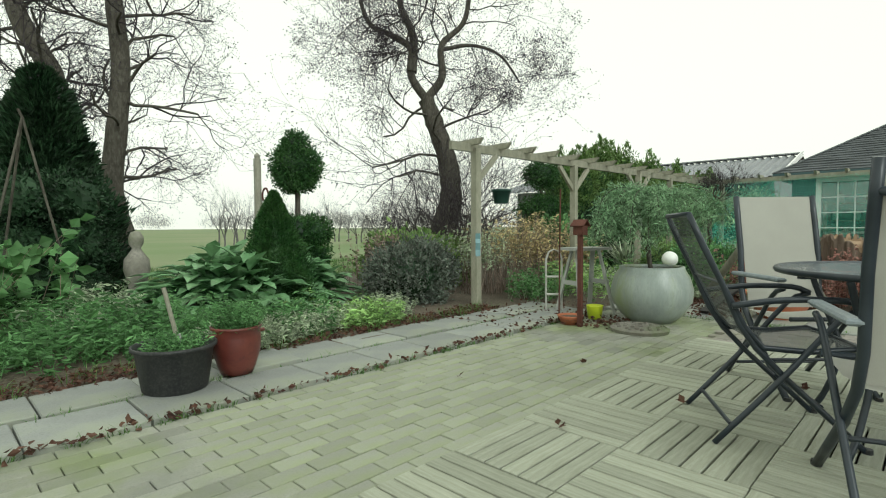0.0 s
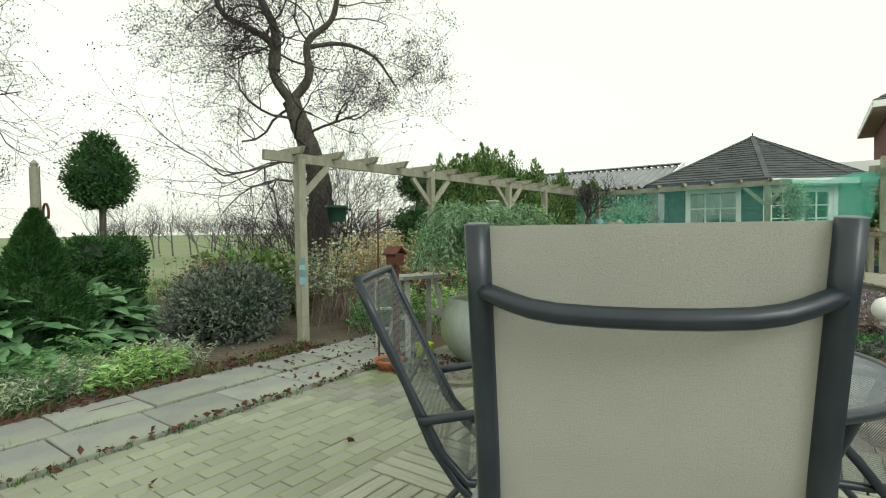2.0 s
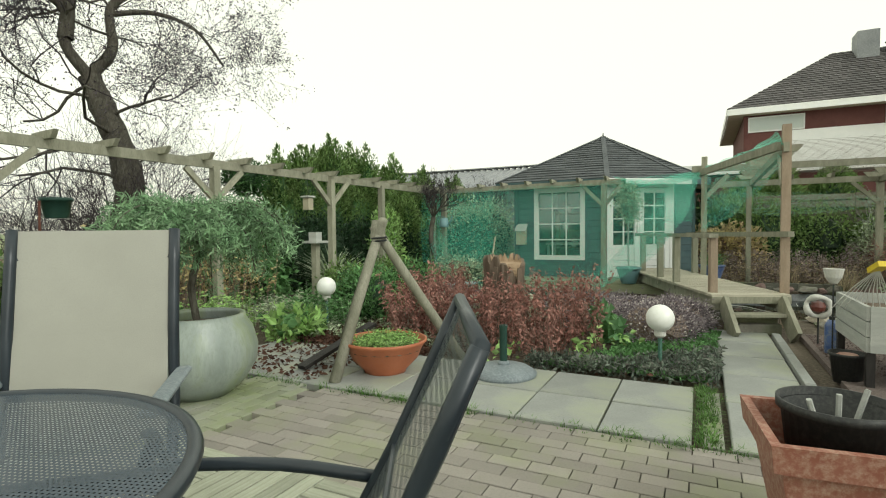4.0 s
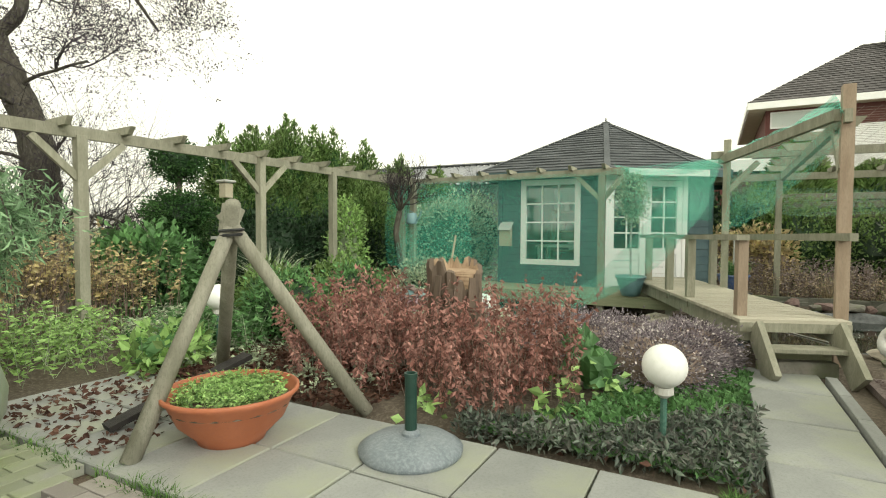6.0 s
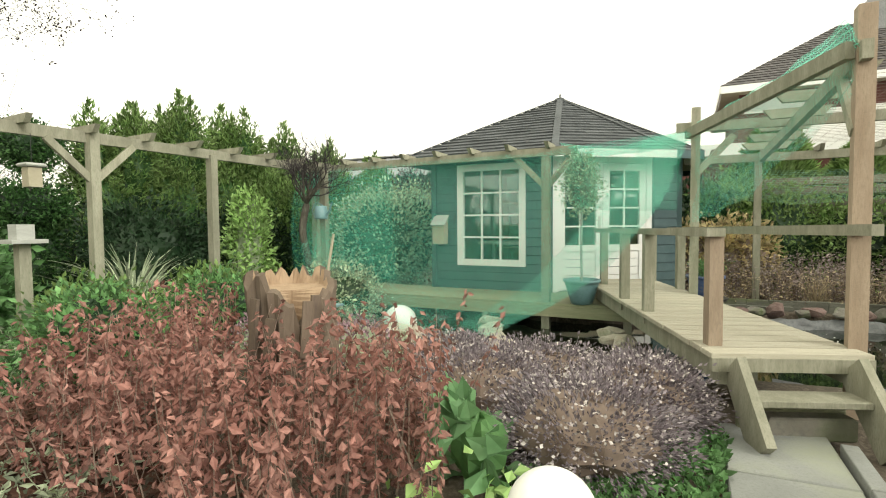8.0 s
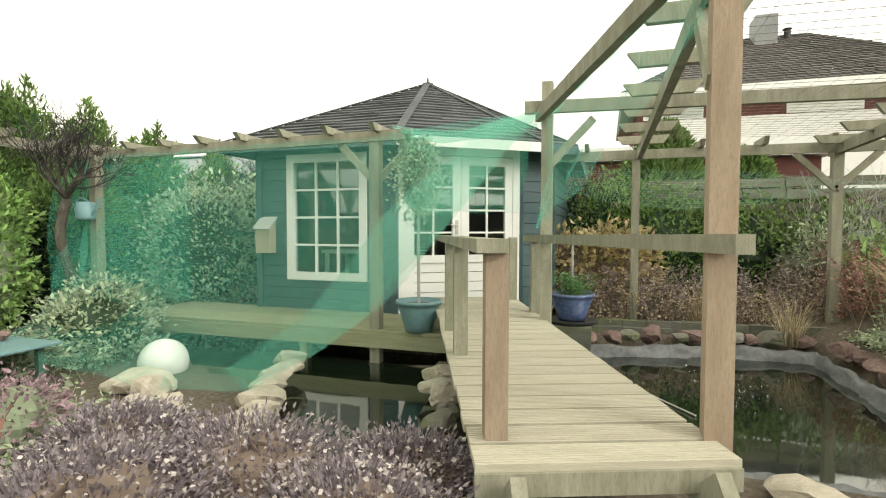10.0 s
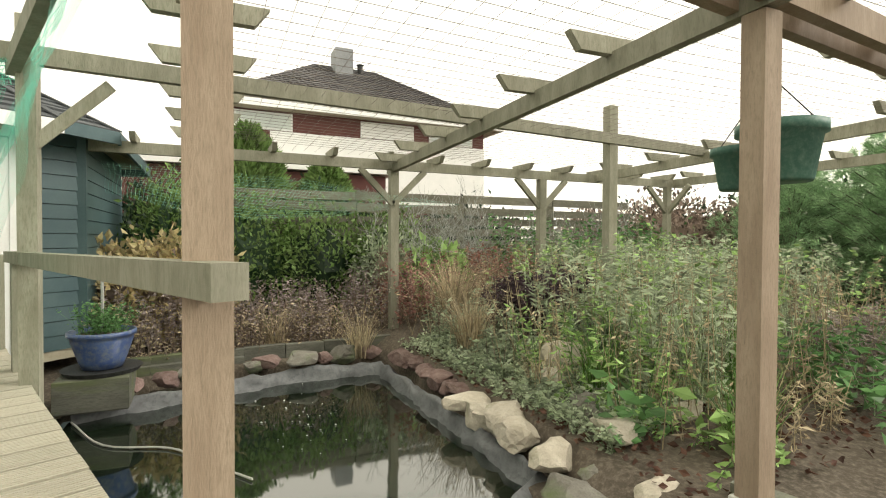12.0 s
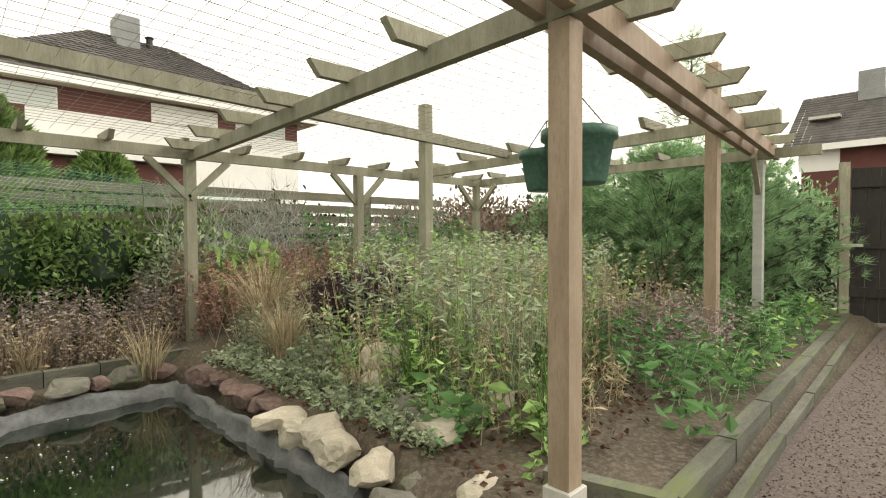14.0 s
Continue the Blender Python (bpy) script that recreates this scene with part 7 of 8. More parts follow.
for i, (x, y, h) in enumerate(((7.1, 7.3, 2.0), (7.9, 7.5, 2.7), (8.6, 7.7, 2.7), (6.3, 6.6, 1.4))):
    rng = np.random.default_rng(620 + i)
    b = (Build(), Build())
    tips = []
    for k in range(8):
        grow(b, tips, rng, (rng.normal() * 0.15, rng.normal() * 0.1, 0), (rng.normal() * 0.35, rng.normal() * 0.35, 1), h * 0.55, 0.022, 3, 0.3, 0.05)
    r_ = thing("bare_shrub", "leafless shrub with long arching twigs", "shrub", at=(x, y, 0))
    part("branch_crown", b[0], M_BARK, r_)
    part("twig_crown", b[1], M_TWIG, r_)
# twiggy ball-headed tree by the net
for (x, y, z0, lb, sd) in ((10.95, 3.4, 1.35, "small gnarled tree with a dense twiggy head", 640), (14.0, 3.6, 1.5, "small bare tree behind the summerhouse pergola", 641)):
    rng = np.random.default_rng(sd)
    b = (Build(), Build())
    tips = []
    tube(b[0], smooth_path([(0, 0, 0), (0.04, 0, 0.5), (-0.05, 0.03, 1.0), (0, 0, z0)], 4), 0.045, 8)
    for k in range(9):
        a = rng.uniform(0, 2 * math.pi)
        grow(b, tips, rng, (0, 0, z0), (math.cos(a), math.sin(a), rng.uniform(0.1, 1.4)), 0.42, 0.018, 3, 0.4, 0.1)
    r_ = thing("gnarled_tree", lb, "tree", at=(x, y, 0))
    part("trunk", b[0], M_BARK, r_)
    part("twig_crown", b[1], M_TWIG, r_)
# vines on the board fence
rng = np.random.default_rng(650)
b = (Build(), Build())
for k in range(26):
    y = rng.uniform(-7.8, -3.2)
    grow(b, [], rng, (14.6 + rng.uniform(-0.3, 0.2), y, 0.1), (rng.normal() * 0.2, rng.normal() * 0.4, 1), 0.8, 0.014, 3, 0.35, 0.05)
r_ = thing("bare_climber", "tangle of bare grey climbing stems on the fence", "climber")
part("branch_crown", b[0], M_GREYWOOD, r_)
part("twig_crown", b[1], M_GREYWOOD, r_)
# red-brown and green background hedge
foliage("back_hedge", [(0, 0, 0.8, 1.2, 0.6, 0.95), (1.6, 0.2, 0.75, 1.0, 0.6, 0.9), (-1.3, -0.3, 0.75, 0.8, 0.6, 0.85)], 12000, 0.1, L_DRYB, "brown winter hedge behind the wild bed", "hedge", core=L_DRYB, rng_seed=660, at=(14.6, -8.9, 0))
foliage("back_hedge", [(0, 0, 0.75, 0.8, 1.6, 0.9), (0, -2.6, 0.7, 0.8, 1.4, 0.85), (0, 2.4, 0.8, 0.8, 1.2, 0.9)], 16000, 0.12, L_DARK, "dark hedge behind the board fence", "hedge", core=L_DARK, rng_seed=661, at=(16.8, -3.6, 0))
foliage("back_hedge", [(0, 0, 0.8, 1.6, 0.5, 1.0), (2.4, 0.2, 0.8, 1.5, 0.5, 0.95), (4.6, 0.3, 0.8, 1.5, 0.5, 1.0)], 12000, 0.1, L_DARK, "dark evergreen hedge behind the pines", "hedge", core=L_DARK, rng_seed=662, at=(11.0, -10.4, 0))
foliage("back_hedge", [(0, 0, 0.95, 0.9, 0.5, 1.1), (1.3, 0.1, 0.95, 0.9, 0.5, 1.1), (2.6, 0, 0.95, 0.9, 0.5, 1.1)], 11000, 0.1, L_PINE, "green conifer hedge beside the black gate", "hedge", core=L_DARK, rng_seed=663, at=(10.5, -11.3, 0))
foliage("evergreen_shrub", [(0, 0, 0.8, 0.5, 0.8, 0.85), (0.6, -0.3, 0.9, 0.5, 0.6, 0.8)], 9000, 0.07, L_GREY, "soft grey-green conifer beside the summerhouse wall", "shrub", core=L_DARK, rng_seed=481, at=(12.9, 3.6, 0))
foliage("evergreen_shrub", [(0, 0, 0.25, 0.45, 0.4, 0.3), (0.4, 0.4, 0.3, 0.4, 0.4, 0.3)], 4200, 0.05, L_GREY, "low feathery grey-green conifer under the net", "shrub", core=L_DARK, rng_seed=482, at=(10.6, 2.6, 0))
for i, (x, y) in enumerate(((8.75, 1.75), (8.95, 2.2), (9.1, 1.35))):
    foliage("heather", [(0, 0, 0.14, 0.26, 0.24, 0.2)], 1800, 0.035, L_PINK, "heather mound with faded pink flowers", "shrub", core=L_GREY, rng_seed=484 + i, at=(x, y, 0))
herbs(431, [(8.4, 0.6), (9.4, 0.5), (9.5, 2.8), (8.4, 3.2)], 260, 0.2, 0.35, 16, 0.05, 0.4, L_GREY, L_GREY, "low grey-green plants beside the stump")
# conifers by the neighbour's wall
for i, (x, y, h, r) in enumerate(((17.2, -2.4, 2.9, 1.1), (18.2, -3.9, 2.5, 1.0))):
    cone("conifer", "dark green conifer behind the board fence", x, y, h, r, L_THUJA, 490 + i, n=9000, size=0.16, aspect=0.3, spiky=0.1, top_pow=0.55)
herbs(435, [(10.0, -3.7), (11.3, -3.8), (11.3, -4.6), (10.0, -4.5)], 60, 0.5, 0.3, 16, 0.06, 0.35, L_LIME, L_HERB, "fresh light green stems among the rocks")
herbs(437, [(11.3, -3.7), (13.0, -3.8), (13.2, -4.4), (11.3, -4.4)], 120, 0.22, 0.4, 16, 0.05, 0.4, L_GREY, L_GREY, "low grey-green cover behind the pond rocks")
herbs(439, [(12.9, -1.0), (13.6, -1.0), (14.4, -4.2), (13.4, -3.9)], 260, 0.45, 0.2, 12, 0.04, 0.4, L_DRY, L_DRYB, "pale dead stems along the timber edging")
# far woods
rng = np.random.default_rng(700)
tr = []
for (x0, y0, x1, y1, n, h) in ((-60, 190, 60, 170, 150, 5), (60, 160, 110, 60, 110, 5), (26, 62, 60, 44, 60, 3.2), (-190, 120, -60, 190, 150, 5.5)):
    t = rng.uniform(0, 1, n)
    cx, cy = x0 + (x1 - x0) * t, y0 + (y1 - y0) * t + rng.normal(size=n) * 3
    hh = h * rng.uniform(0.6, 1.1, n)
    for k in range(n):
        m = 110
        a = rng.normal(size=(m, 3)) * [hh[k] * 0.3, hh[k] * 0.22, hh[k] * 0.2] + [cx[k], cy[k], hh[k] * 0.6]
        a[:, 2] = np.clip(a[:, 2], -0.5, hh[k])
        tr.append(leaf_quads(a, hh[k] * 0.16, 0.1, rng.normal(size=(m, 3)) * [0.5, 0.5, 0.3] + [0, 0, 1], rng))
part("far_woods", Build().polys(np.concatenate(tr)), L_WOOD, label="distant line of bare winter trees", category="woodland", kind="stuff")
rng = np.random.default_rng(710)
b = (Build(), Build())
for k in range(40):
    x, y = rng.uniform(14, 42), rng.uniform(34, 46)
    grow(b, [], rng, (x, y, -0.5), (0, 0, 1), rng.uniform(1.7, 2.6), 0.07, 3, 0.2, 0.08)
r_ = thing("copse", "copse of slim bare trees across the meadow", "trees", kind="stuff")
part("trunk", b[0], L_WOOD, r_, kind="stuff")
part("twig_crown", b[1], L_WOOD, r_, kind="stuff")

# ---- small garden things ----
fk = thing("garden_fork", "upright grey wooden-handled trowel stuck in the tub", "garden tool", at=(0.9, 3.36, 0.2))
part("handle", tube(Build(), [(0.0, 0, 0.1), (-0.06, 0.03, 0.42)], 0.013, 8), M_POLE, fk)
part("blade", beam(Build(), (0.015, -0.01, -0.02), (0.0, 0, 0.14), 0.08, 0.012), M_GREYWOOD, fk)
post = thing("garden_post", "round grey garden post with a hanging horseshoe", "post", at=(3.15, 6.88, 0))
part("post", tube(Build(), [(0, 0, -0.1), (0, 0, 1.93)], 0.05, 10), M_POLE, post)
part("knob", lathe(Build(), [(0.03, 1.93), (0.045, 1.97), (0, 2.02)], 10), M_POLE, post)
a = [(0.03 + 0.0, -0.08 + 0.085 * math.sin(t), 1.42 + 0.1 * math.cos(t)) for t in np.linspace(-2.3, 2.3, 14)]
part("horseshoe", tube(Build(), [(p[0] + 0.03, p[1] - 0.02, p[2]) for p in a], 0.014, 6), M_RUST, post)
tp = thing("plant_support", "leaning wooden poles tied as a plant support", "plant support", at=(0.6, 6.2, 0))
for q in ((0.35, 0.0, 0.0), (-0.3, 0.3, 0.0), (-0.5, -0.1, 0.0)):
    part("pole", tube(Build(), [q, (-0.05, 0.05, 2.02), (-0.08, 0.06, 2.1)], 0.012, 6), M_BARK, tp)
ts = thing("trestle", "grey weathered wooden trestle table", "trestle", at=(5.0, 2.9, 0), turn=-20)
part("tabletop", box(Build(), (0, 0, 0.72), (0.5, 0.3, 0.03)), M_GREYWOOD, ts)
for sx in (-1, 1):
    for sy in (-1, 1):
        part("leg", beam(Build(), (sx * 0.15, sy * 0.05, 0.7), (sx * 0.24, sy * 0.2, 0.0), 0.05, 0.025), M_GREYWOOD, ts)
    part("crossbar", beam(Build(), (sx * 0.2, -0.15, 0.35), (sx * 0.2, 0.15, 0.35), 0.02, 0.05), M_GREYWOOD, ts)
rp = thing("rusty_post", "rusted iron post with a small bird house top", "garden ornament", at=(4.27, 2.55, 0))
part("post", box(Build(), (0, 0, 0.45), (0.04, 0.04, 0.9)), M_RUST, rp)
part("house", box(Build(), (0, 0, 0.93), (0.1, 0.1, 0.09)), M_RUST, rp)
b = Build()
beam(b, (-0.07, 0, 0.97), (0, 0, 1.03), 0.14, 0.012)
beam(b, (0.07, 0, 0.97), (0, 0, 1.03), 0.14, 0.012)
part("roof", b, M_RUST, rp)
rp2 = thing("rusty_rod", "thin rusted iron rod standing in the bed", "rod", at=(4.38, 2.85, 0))
part("rod", tube(Build(), [(0, 0, 0), (0.02, 0, 1.35)], 0.008, 6), M_RUST, rp2)
pot("plant_pot", "small red plastic bowl at the end of the slabs", (4.33, 2.69, 0.0), wall_prof([(0.08, 0), (0.12, 0.07), (0.13, 0.09)], 0.01, 0.02), M_TERRA, 0.11, 0.07, 24)
pot("plant_pot", "lime yellow watering pot beside the trestle", (4.77, 2.66, 0.0), wall_prof([(0.07, 0), (0.085, 0.13), (0.09, 0.14)], 0.008, 0.02), M_LIME, 0.07, 0.1, 20)
wr = thing("wire_arch", "white painted wire plant arch", "plant support", at=(4.85, 3.2, 0), turn=-45)
for x in (0.0, 0.05):
    b = Build()
    tube(b, [(-0.09, x, 0), (-0.09, x, 0.6), (-0.06, x, 0.68), (0, x, 0.71), (0.06, x, 0.68), (0.09, x, 0.6), (0.09, x, 0)], 0.006, 6)
    part("wire", b, M_GALV, wr)
for z in (0.2, 0.4):
    part("shelf", box(Build(), (0, 0.02, z), (0.18, 0.1, 0.012)), M_GALV, wr)


def hang_pot(x, y, z, r, mat, label, ztop, turn=0):
    root = thing("hanging_pot", label, "hanging pot", at=(x, y, z), turn=turn)
    part("body", lathe(Build(), wall_prof([(r * 0.68, 0), (r * 0.72, 0.01), (r * 0.9, r * 1.15), (r, r * 1.17), (r, r * 1.42)], 0.008, 0.02), 28), mat, root, smooth=True)
    for k in range(3):
        t = 2 * math.pi * k / 3
        part("cord", tube(Build(), [(r * math.cos(t), r * math.sin(t), r * 1.4), (0, 0, ztop - z)], 0.003, 4), M_BLACKPL, root)
    return root


hang_pot(5.18, 4.21, 1.27, 0.13, M_DKGREEN, "dark green hanging pot on the pergola", 1.9)
hang_pot(9.5, -3.86, 1.34, 0.16, M_GREENPL, "faded green hanging pot on the corner post", 1.72)
hang_pot(9.72, -3.95, 1.33, 0.13, M_GREENPL, "smaller green hanging pot beside the corner post", 1.66)
fd = thing("bird_feeder", "small wooden hanging bird feeder", "bird feeder", at=(8.19, 3.93, 1.4))
part("body", box(Build(), (0, 0, 0.1), (0.1, 0.1, 0.16)), M_SAND, fd)
part("roof", box(Build(), (0, 0, 0.2), (0.15, 0.15, 0.03), 0.01), M_GREYWOOD, fd)
part("cord", tube(Build(), [(0, 0, 0.2), (0, 0, 0.46)], 0.003, 4), M_BLACKPL, fd)
ft = thing("bird_table", "grey-green wooden bird table on a post", "bird table", at=(7.94, 3.6, 0))
part("post", box(Build(), (0, 0, 0.48), (0.08, 0.08, 0.97)), M_TIMBER, ft)
part("tray", box(Build(), (0, 0, 0.98), (0.24, 0.24, 0.03)), M_GREYWOOD, ft)
part("house", box(Build(), (0, 0, 1.05), (0.12, 0.12, 0.12)), M_GREYWOOD, ft)
rb = thing("ribbon", "faded pale blue cloth ribbon tied to the pergola post", "ribbon", at=(4.6, 4.13, 0.77))
b = Build()
sheet(b, [(0, 0.12), (0.012, 0.05), (-0.008, 0.0), (0.01, -0.08), (0.0, -0.16)], 0.03, 4)
part("cloth", b, M_TEALPOT, rb, at=pose(0, -0.01, 0, 0, 0, 45))
bx = thing("planter_trough", "raised grey wooden trough on dark legs", "planter", at=(7.5, -2.32, 0))
b = Build()
for k in range(3):
    box(b, (0, -0.3, 0.3 + 0.11 * k), (0.9, 0.025, 0.1))
    box(b, (0, 0.3, 0.3 + 0.11 * k), (0.9, 0.025, 0.1))
for s_ in (-1, 1):
    box(b, (s_ * 0.45, 0, 0.41), (0.025, 0.58, 0.32))
part("side_panel", b, M_GREYWOOD, bx)
part("bottom_panel", box(Build(), (0, 0, 0.27), (0.88, 0.58, 0.02)), M_GREYWOOD, bx)
part("soil", box(Build(), (0, 0, 0.48), (0.87, 0.57, 0.02)), M_SOIL, bx)
for x in (-0.42, 0.42):
    for y in (-0.28, 0.28):
        part("leg", box(Build(), (x, y, 0.14), (0.05, 0.05, 0.28)), M_BLACKWOOD, bx)
bb = thing("ceramic_bird", "pale ceramic funnel ornament on a rod", "garden ornament", at=(7.85, -1.97, 0))
part("rod", tube(Build(), [(0, 0, 0), (0, 0, 0.66)], 0.006, 5), M_BLACKPL, bb)
part("cup", lathe(Build(), [(0.0, 0.64), (0.03, 0.65), (0.06, 0.7), (0.075, 0.77), (0.065, 0.77), (0.05, 0.71), (0, 0.68)], 16), M_GALV, bb)
orn = thing("shell_ornament", "white ring-shaped ornament with a red centre on a rod", "garden ornament", at=(8.5, -1.98, 0))
part("rod", tube(Build(), [(0, 0, 0), (0, 0, 0.26)], 0.008, 5), M_BLACKPL, orn)
part("ring", tube(Build(), [(0.02 * math.sin(3 * t), 0.095 * math.cos(t), 0.36 + 0.095 * math.sin(t)) for t in np.linspace(0, 2 * math.pi, 20, endpoint=False)], [0.026 + 0.006 * math.sin(5 * t) for t in range(20)], 7, closed=True), M_GALV, orn, smooth=True)
part("centre", lathe(Build(), [(0.0, -0.07), (0.05, -0.04), (0.065, 0.0), (0.05, 0.04), (0.0, 0.06)], 12), M_OXBLOOD, orn, at=pose(0.02, 0, 0.36))
bc = thing("bucket", "black plastic bucket with clippings under the grey trough", "bucket", at=(7.25, -1.95, -0.02))
part("body", lathe(Build(), wall_prof([(0.085, 0), (0.11, 0.2), (0.12, 0.2), (0.12, 0.22)], 0.008, 0.02), 24), M_BLACKPL, bc, smooth=True)
part("filling", lathe(Build(), [(0.1, 0.17), (0.06, 0.21), (0, 0.215)], 9), M_DRYCUT, bc)
bt = thing("bottle", "narrow blue plastic canister standing beside the trough", "canister", at=(8.14, -2.02, -0.02))
part("body", lathe(Build(), [(0.0, 0), (0.05, 0.0), (0.055, 0.03), (0.055, 0.27), (0.03, 0.32), (0.0, 0.32)], 16), M_BLUEPOT, bt, smooth=True)
part("cap", lathe(Build(), [(0.022, 0.32), (0.022, 0.35), (0, 0.35)], 12), M_BLACKPL, bt)
rk = thing("leaf_rake", "wire leaf rake with a yellow plastic head lying in the trough", "rake", at=(7.3, -2.1, 0.5))
part("head", beam(Build(), (-0.12, -0.03, 0.36), (0.02, 0.0, 0.3), 0.07, 0.04), M_YELLOW, rk)
for k in range(11):
    q = (k - 5) / 5
    part("tine", tube(Build(), smooth_path([(-0.04, -0.02, 0.32), (0.08 + 0.02 * q, 0.1 * q, 0.16), (0.16 - 0.03 * q * q, 0.2 * q, 0.02), (0.16, 0.21 * q, -0.01)], 3), 0.0035, 4), M_GALV, rk)
cr = thing("cane", "pale cane standing in the heather bed", "cane", at=(8.75, 1.53, 0))
part("rod", tube(Build(), [(0, 0, -0.05), (0.09, -0.05, 0.5), (0.17, -0.1, 1.02)], 0.011, 6), M_SAND, cr)
wc = thing("watering_can", "small teal watering can hanging at the net post", "watering can", at=(10.98, 3.2, 1.16))
part("body", lathe(Build(), [(0.0, 0), (0.08, 0.0), (0.085, 0.02), (0.075, 0.16), (0.065, 0.165), (0.0, 0.165)], 18), M_TEALPOT, wc, smooth=True)
part("spout", tube(Build(), [(0.0, -0.07, 0.04), (0.0, -0.13, 0.1), (0.0, -0.17, 0.2)], [0.018, 0.013, 0.01], 7), M_TEALPOT, wc)
part("handle", tube(Build(), smooth_path([(0, 0.07, 0.03), (0, 0.14, 0.1), (0, 0.08, 0.2), (0, -0.03, 0.17)], 4), 0.008, 6), M_TEALPOT, wc)
part("cord", tube(Build(), [(0, 0.06, 0.2), (0.0, 0.05, 0.6)], 0.003, 4), M_BLACKPL, wc)
# submerged green table with stones under the net
gt = thing("low_table", "low green glass-topped table with dark stones on it", "low table", at=(9.65, 2.4, 0))
part("tabletop", box(Build(), (0, 0, 0.3), (0.55, 0.62, 0.022), 0.005), M_TEALPOT, gt)
for x in (-0.2, 0.2):
    for y in (-0.2, 0.2):
        part("leg", box(Build(), (x, y, 0.13), (0.04, 0.04, 0.32)), M_GREENPL, gt)
for i, (x, y) in enumerate(((9.5, 2.2), (9.62, 2.35), (9.8, 2.5))):
    rock(x, y, 0.345, (0.18, 0.14, 0.13), M_LAVA, 40 * i, "dark stone on the low table", i)

# ---- nets ----


def draped(name, rows, mat, label, scale=1.0, sub=10, wrinkle=0.02, seed=0):
    """A net hung between rows of points (each row the same count)."""
    rng = np.random.default_rng(seed)
    R = [smooth_path(r, sub) for r in rows]
    cols = list(zip(*R))
    G = [smooth_path(list(c), sub) for c in cols]
    nu, nv = len(G), len(G[0])
    v = np.array([p for g in G for p in g], float)
    ph = rng.uniform(0, 6, 3)
    u_ = np.repeat(np.arange(nu), nv)
    w_ = np.tile(np.arange(nv), nu)
    off = wrinkle * (np.sin(u_ * 0.9 + ph[0] + 0.3 * w_) + 0.6 * np.sin(u_ * 0.37 + w_ * 0.8 + ph[1]))
    v = v + off[:, None] * np.array([0.7, 0.5, 0.3])
    b = Build().add(v, [(i * nv + j, (i + 1) * nv + j, (i + 1) * nv + j + 1, i * nv + j + 1) for i in range(nu - 1) for j in range(nv - 1)])
    du = np.linalg.norm(np.diff(np.array(G), axis=0), axis=2).mean() * nu
    dv = np.linalg.norm(np.diff(np.array(G), axis=1), axis=2).mean() * nv
    uv = np.stack([u_ / nu * du, w_ / nv * dv], 1)
    return part(name, b, mat, smooth=True, label=label, category="net", uv=lambda co: uv)


draped("pond_net", [
    [(11.3, 3.75, 1.8), (11.42, 2.2, 1.84), (11.45, 0.4, 1.9), (11.3, -1.0, 1.97)],
    [(10.95, 3.5, 1.0), (11.05, 2.1, 0.95), (10.95, 0.7, 1.1), (10.5, -0.86, 1.56)],
    [(10.5, 3.1, 0.4), (10.6, 1.9, 0.35), (10.5, 0.7, 0.5), (9.9, -0.78, 1.24)],
    [(9.8, 2.6, 0.3), (9.75, 1.5, 0.15), (9.95, 0.6, 0.12), (9.75, -0.25, 0.6)]], M_NET, "fine green pond net draped from the beams over the pond", wrinkle=0.02, seed=1)
draped("pond_net", [
    [(11.46, 0.3, 1.95), (11.42, -0.3, 1.88), (11.35, -1.0, 2.0)],
    [(11.46, 0.2, 1.85), (11.42, -0.3, 1.78), (11.32, -1.0, 1.85)]], M_NETFOLD, "gathered green net looped along the beam", wrinkle=0.03, seed=2)
draped("pond_net", [
    [(11.3, -1.0, 1.98), (10.6, -1.27, 2.0), (9.9, -1.5, 2.03), (9.2, -1.74, 2.1)],
    [(11.25, -1.02, 1.5), (10.5, -1.2, 1.52), (9.85, -1.45, 1.65), (9.22, -1.77, 1.95)],
    [(11.0, -0.98, 1.08), (10.3, -1.1, 1.12), (9.7, -1.35, 1.3), (9.22, -1.76, 1.75)]], M_NET, "green net hanging from the sloping bridge beam", wrinkle=0.03, seed=3)
draped("pond_net", [
    [(11.33, -1.0, 2.02), (10.6, -1.27, 2.04), (9.9, -1.5, 2.06), (9.17, -1.72, 2.14)],
    [(11.3, -1.04, 1.92), (10.6, -1.3, 1.94), (9.9, -1.53, 1.96), (9.2, -1.76, 2.0)]], M_NETFOLD, "gathered green net wound along the sloping beam", wrinkle=0.02, seed=4)
draped("pond_net", [
    [(11.2, 3.75, 1.8), (11.3, 3.1, 1.7), (11.4, 2.4, 1.84)],
    [(11.0, 3.7, 1.2), (11.3, 3.0, 1.15), (11.4, 2.4, 1.1)],
    [(10.9, 3.6, 0.5), (11.1, 2.9, 0.45), (11.3, 2.3, 0.4)]], M_NETFULL, "green net hanging in a second layer beside the wall", wrinkle=0.04, seed=8)
draped("pond_net", [
    [(11.3, -1.0, 1.98), (10.5, -0.87, 1.56), (9.9, -0.79, 1.24), (9.74, -0.26, 0.6), (9.93, 0.6, 0.12)],
    [(11.35, -0.55, 1.9), (10.62, -0.42, 1.5), (10.08, -0.28, 1.2), (10.02, 0.22, 0.6), (10.15, 0.95, 0.15)]], M_NETBAND, "gathered hem of the green net running down to the pond rocks", wrinkle=0.012, seed=9)
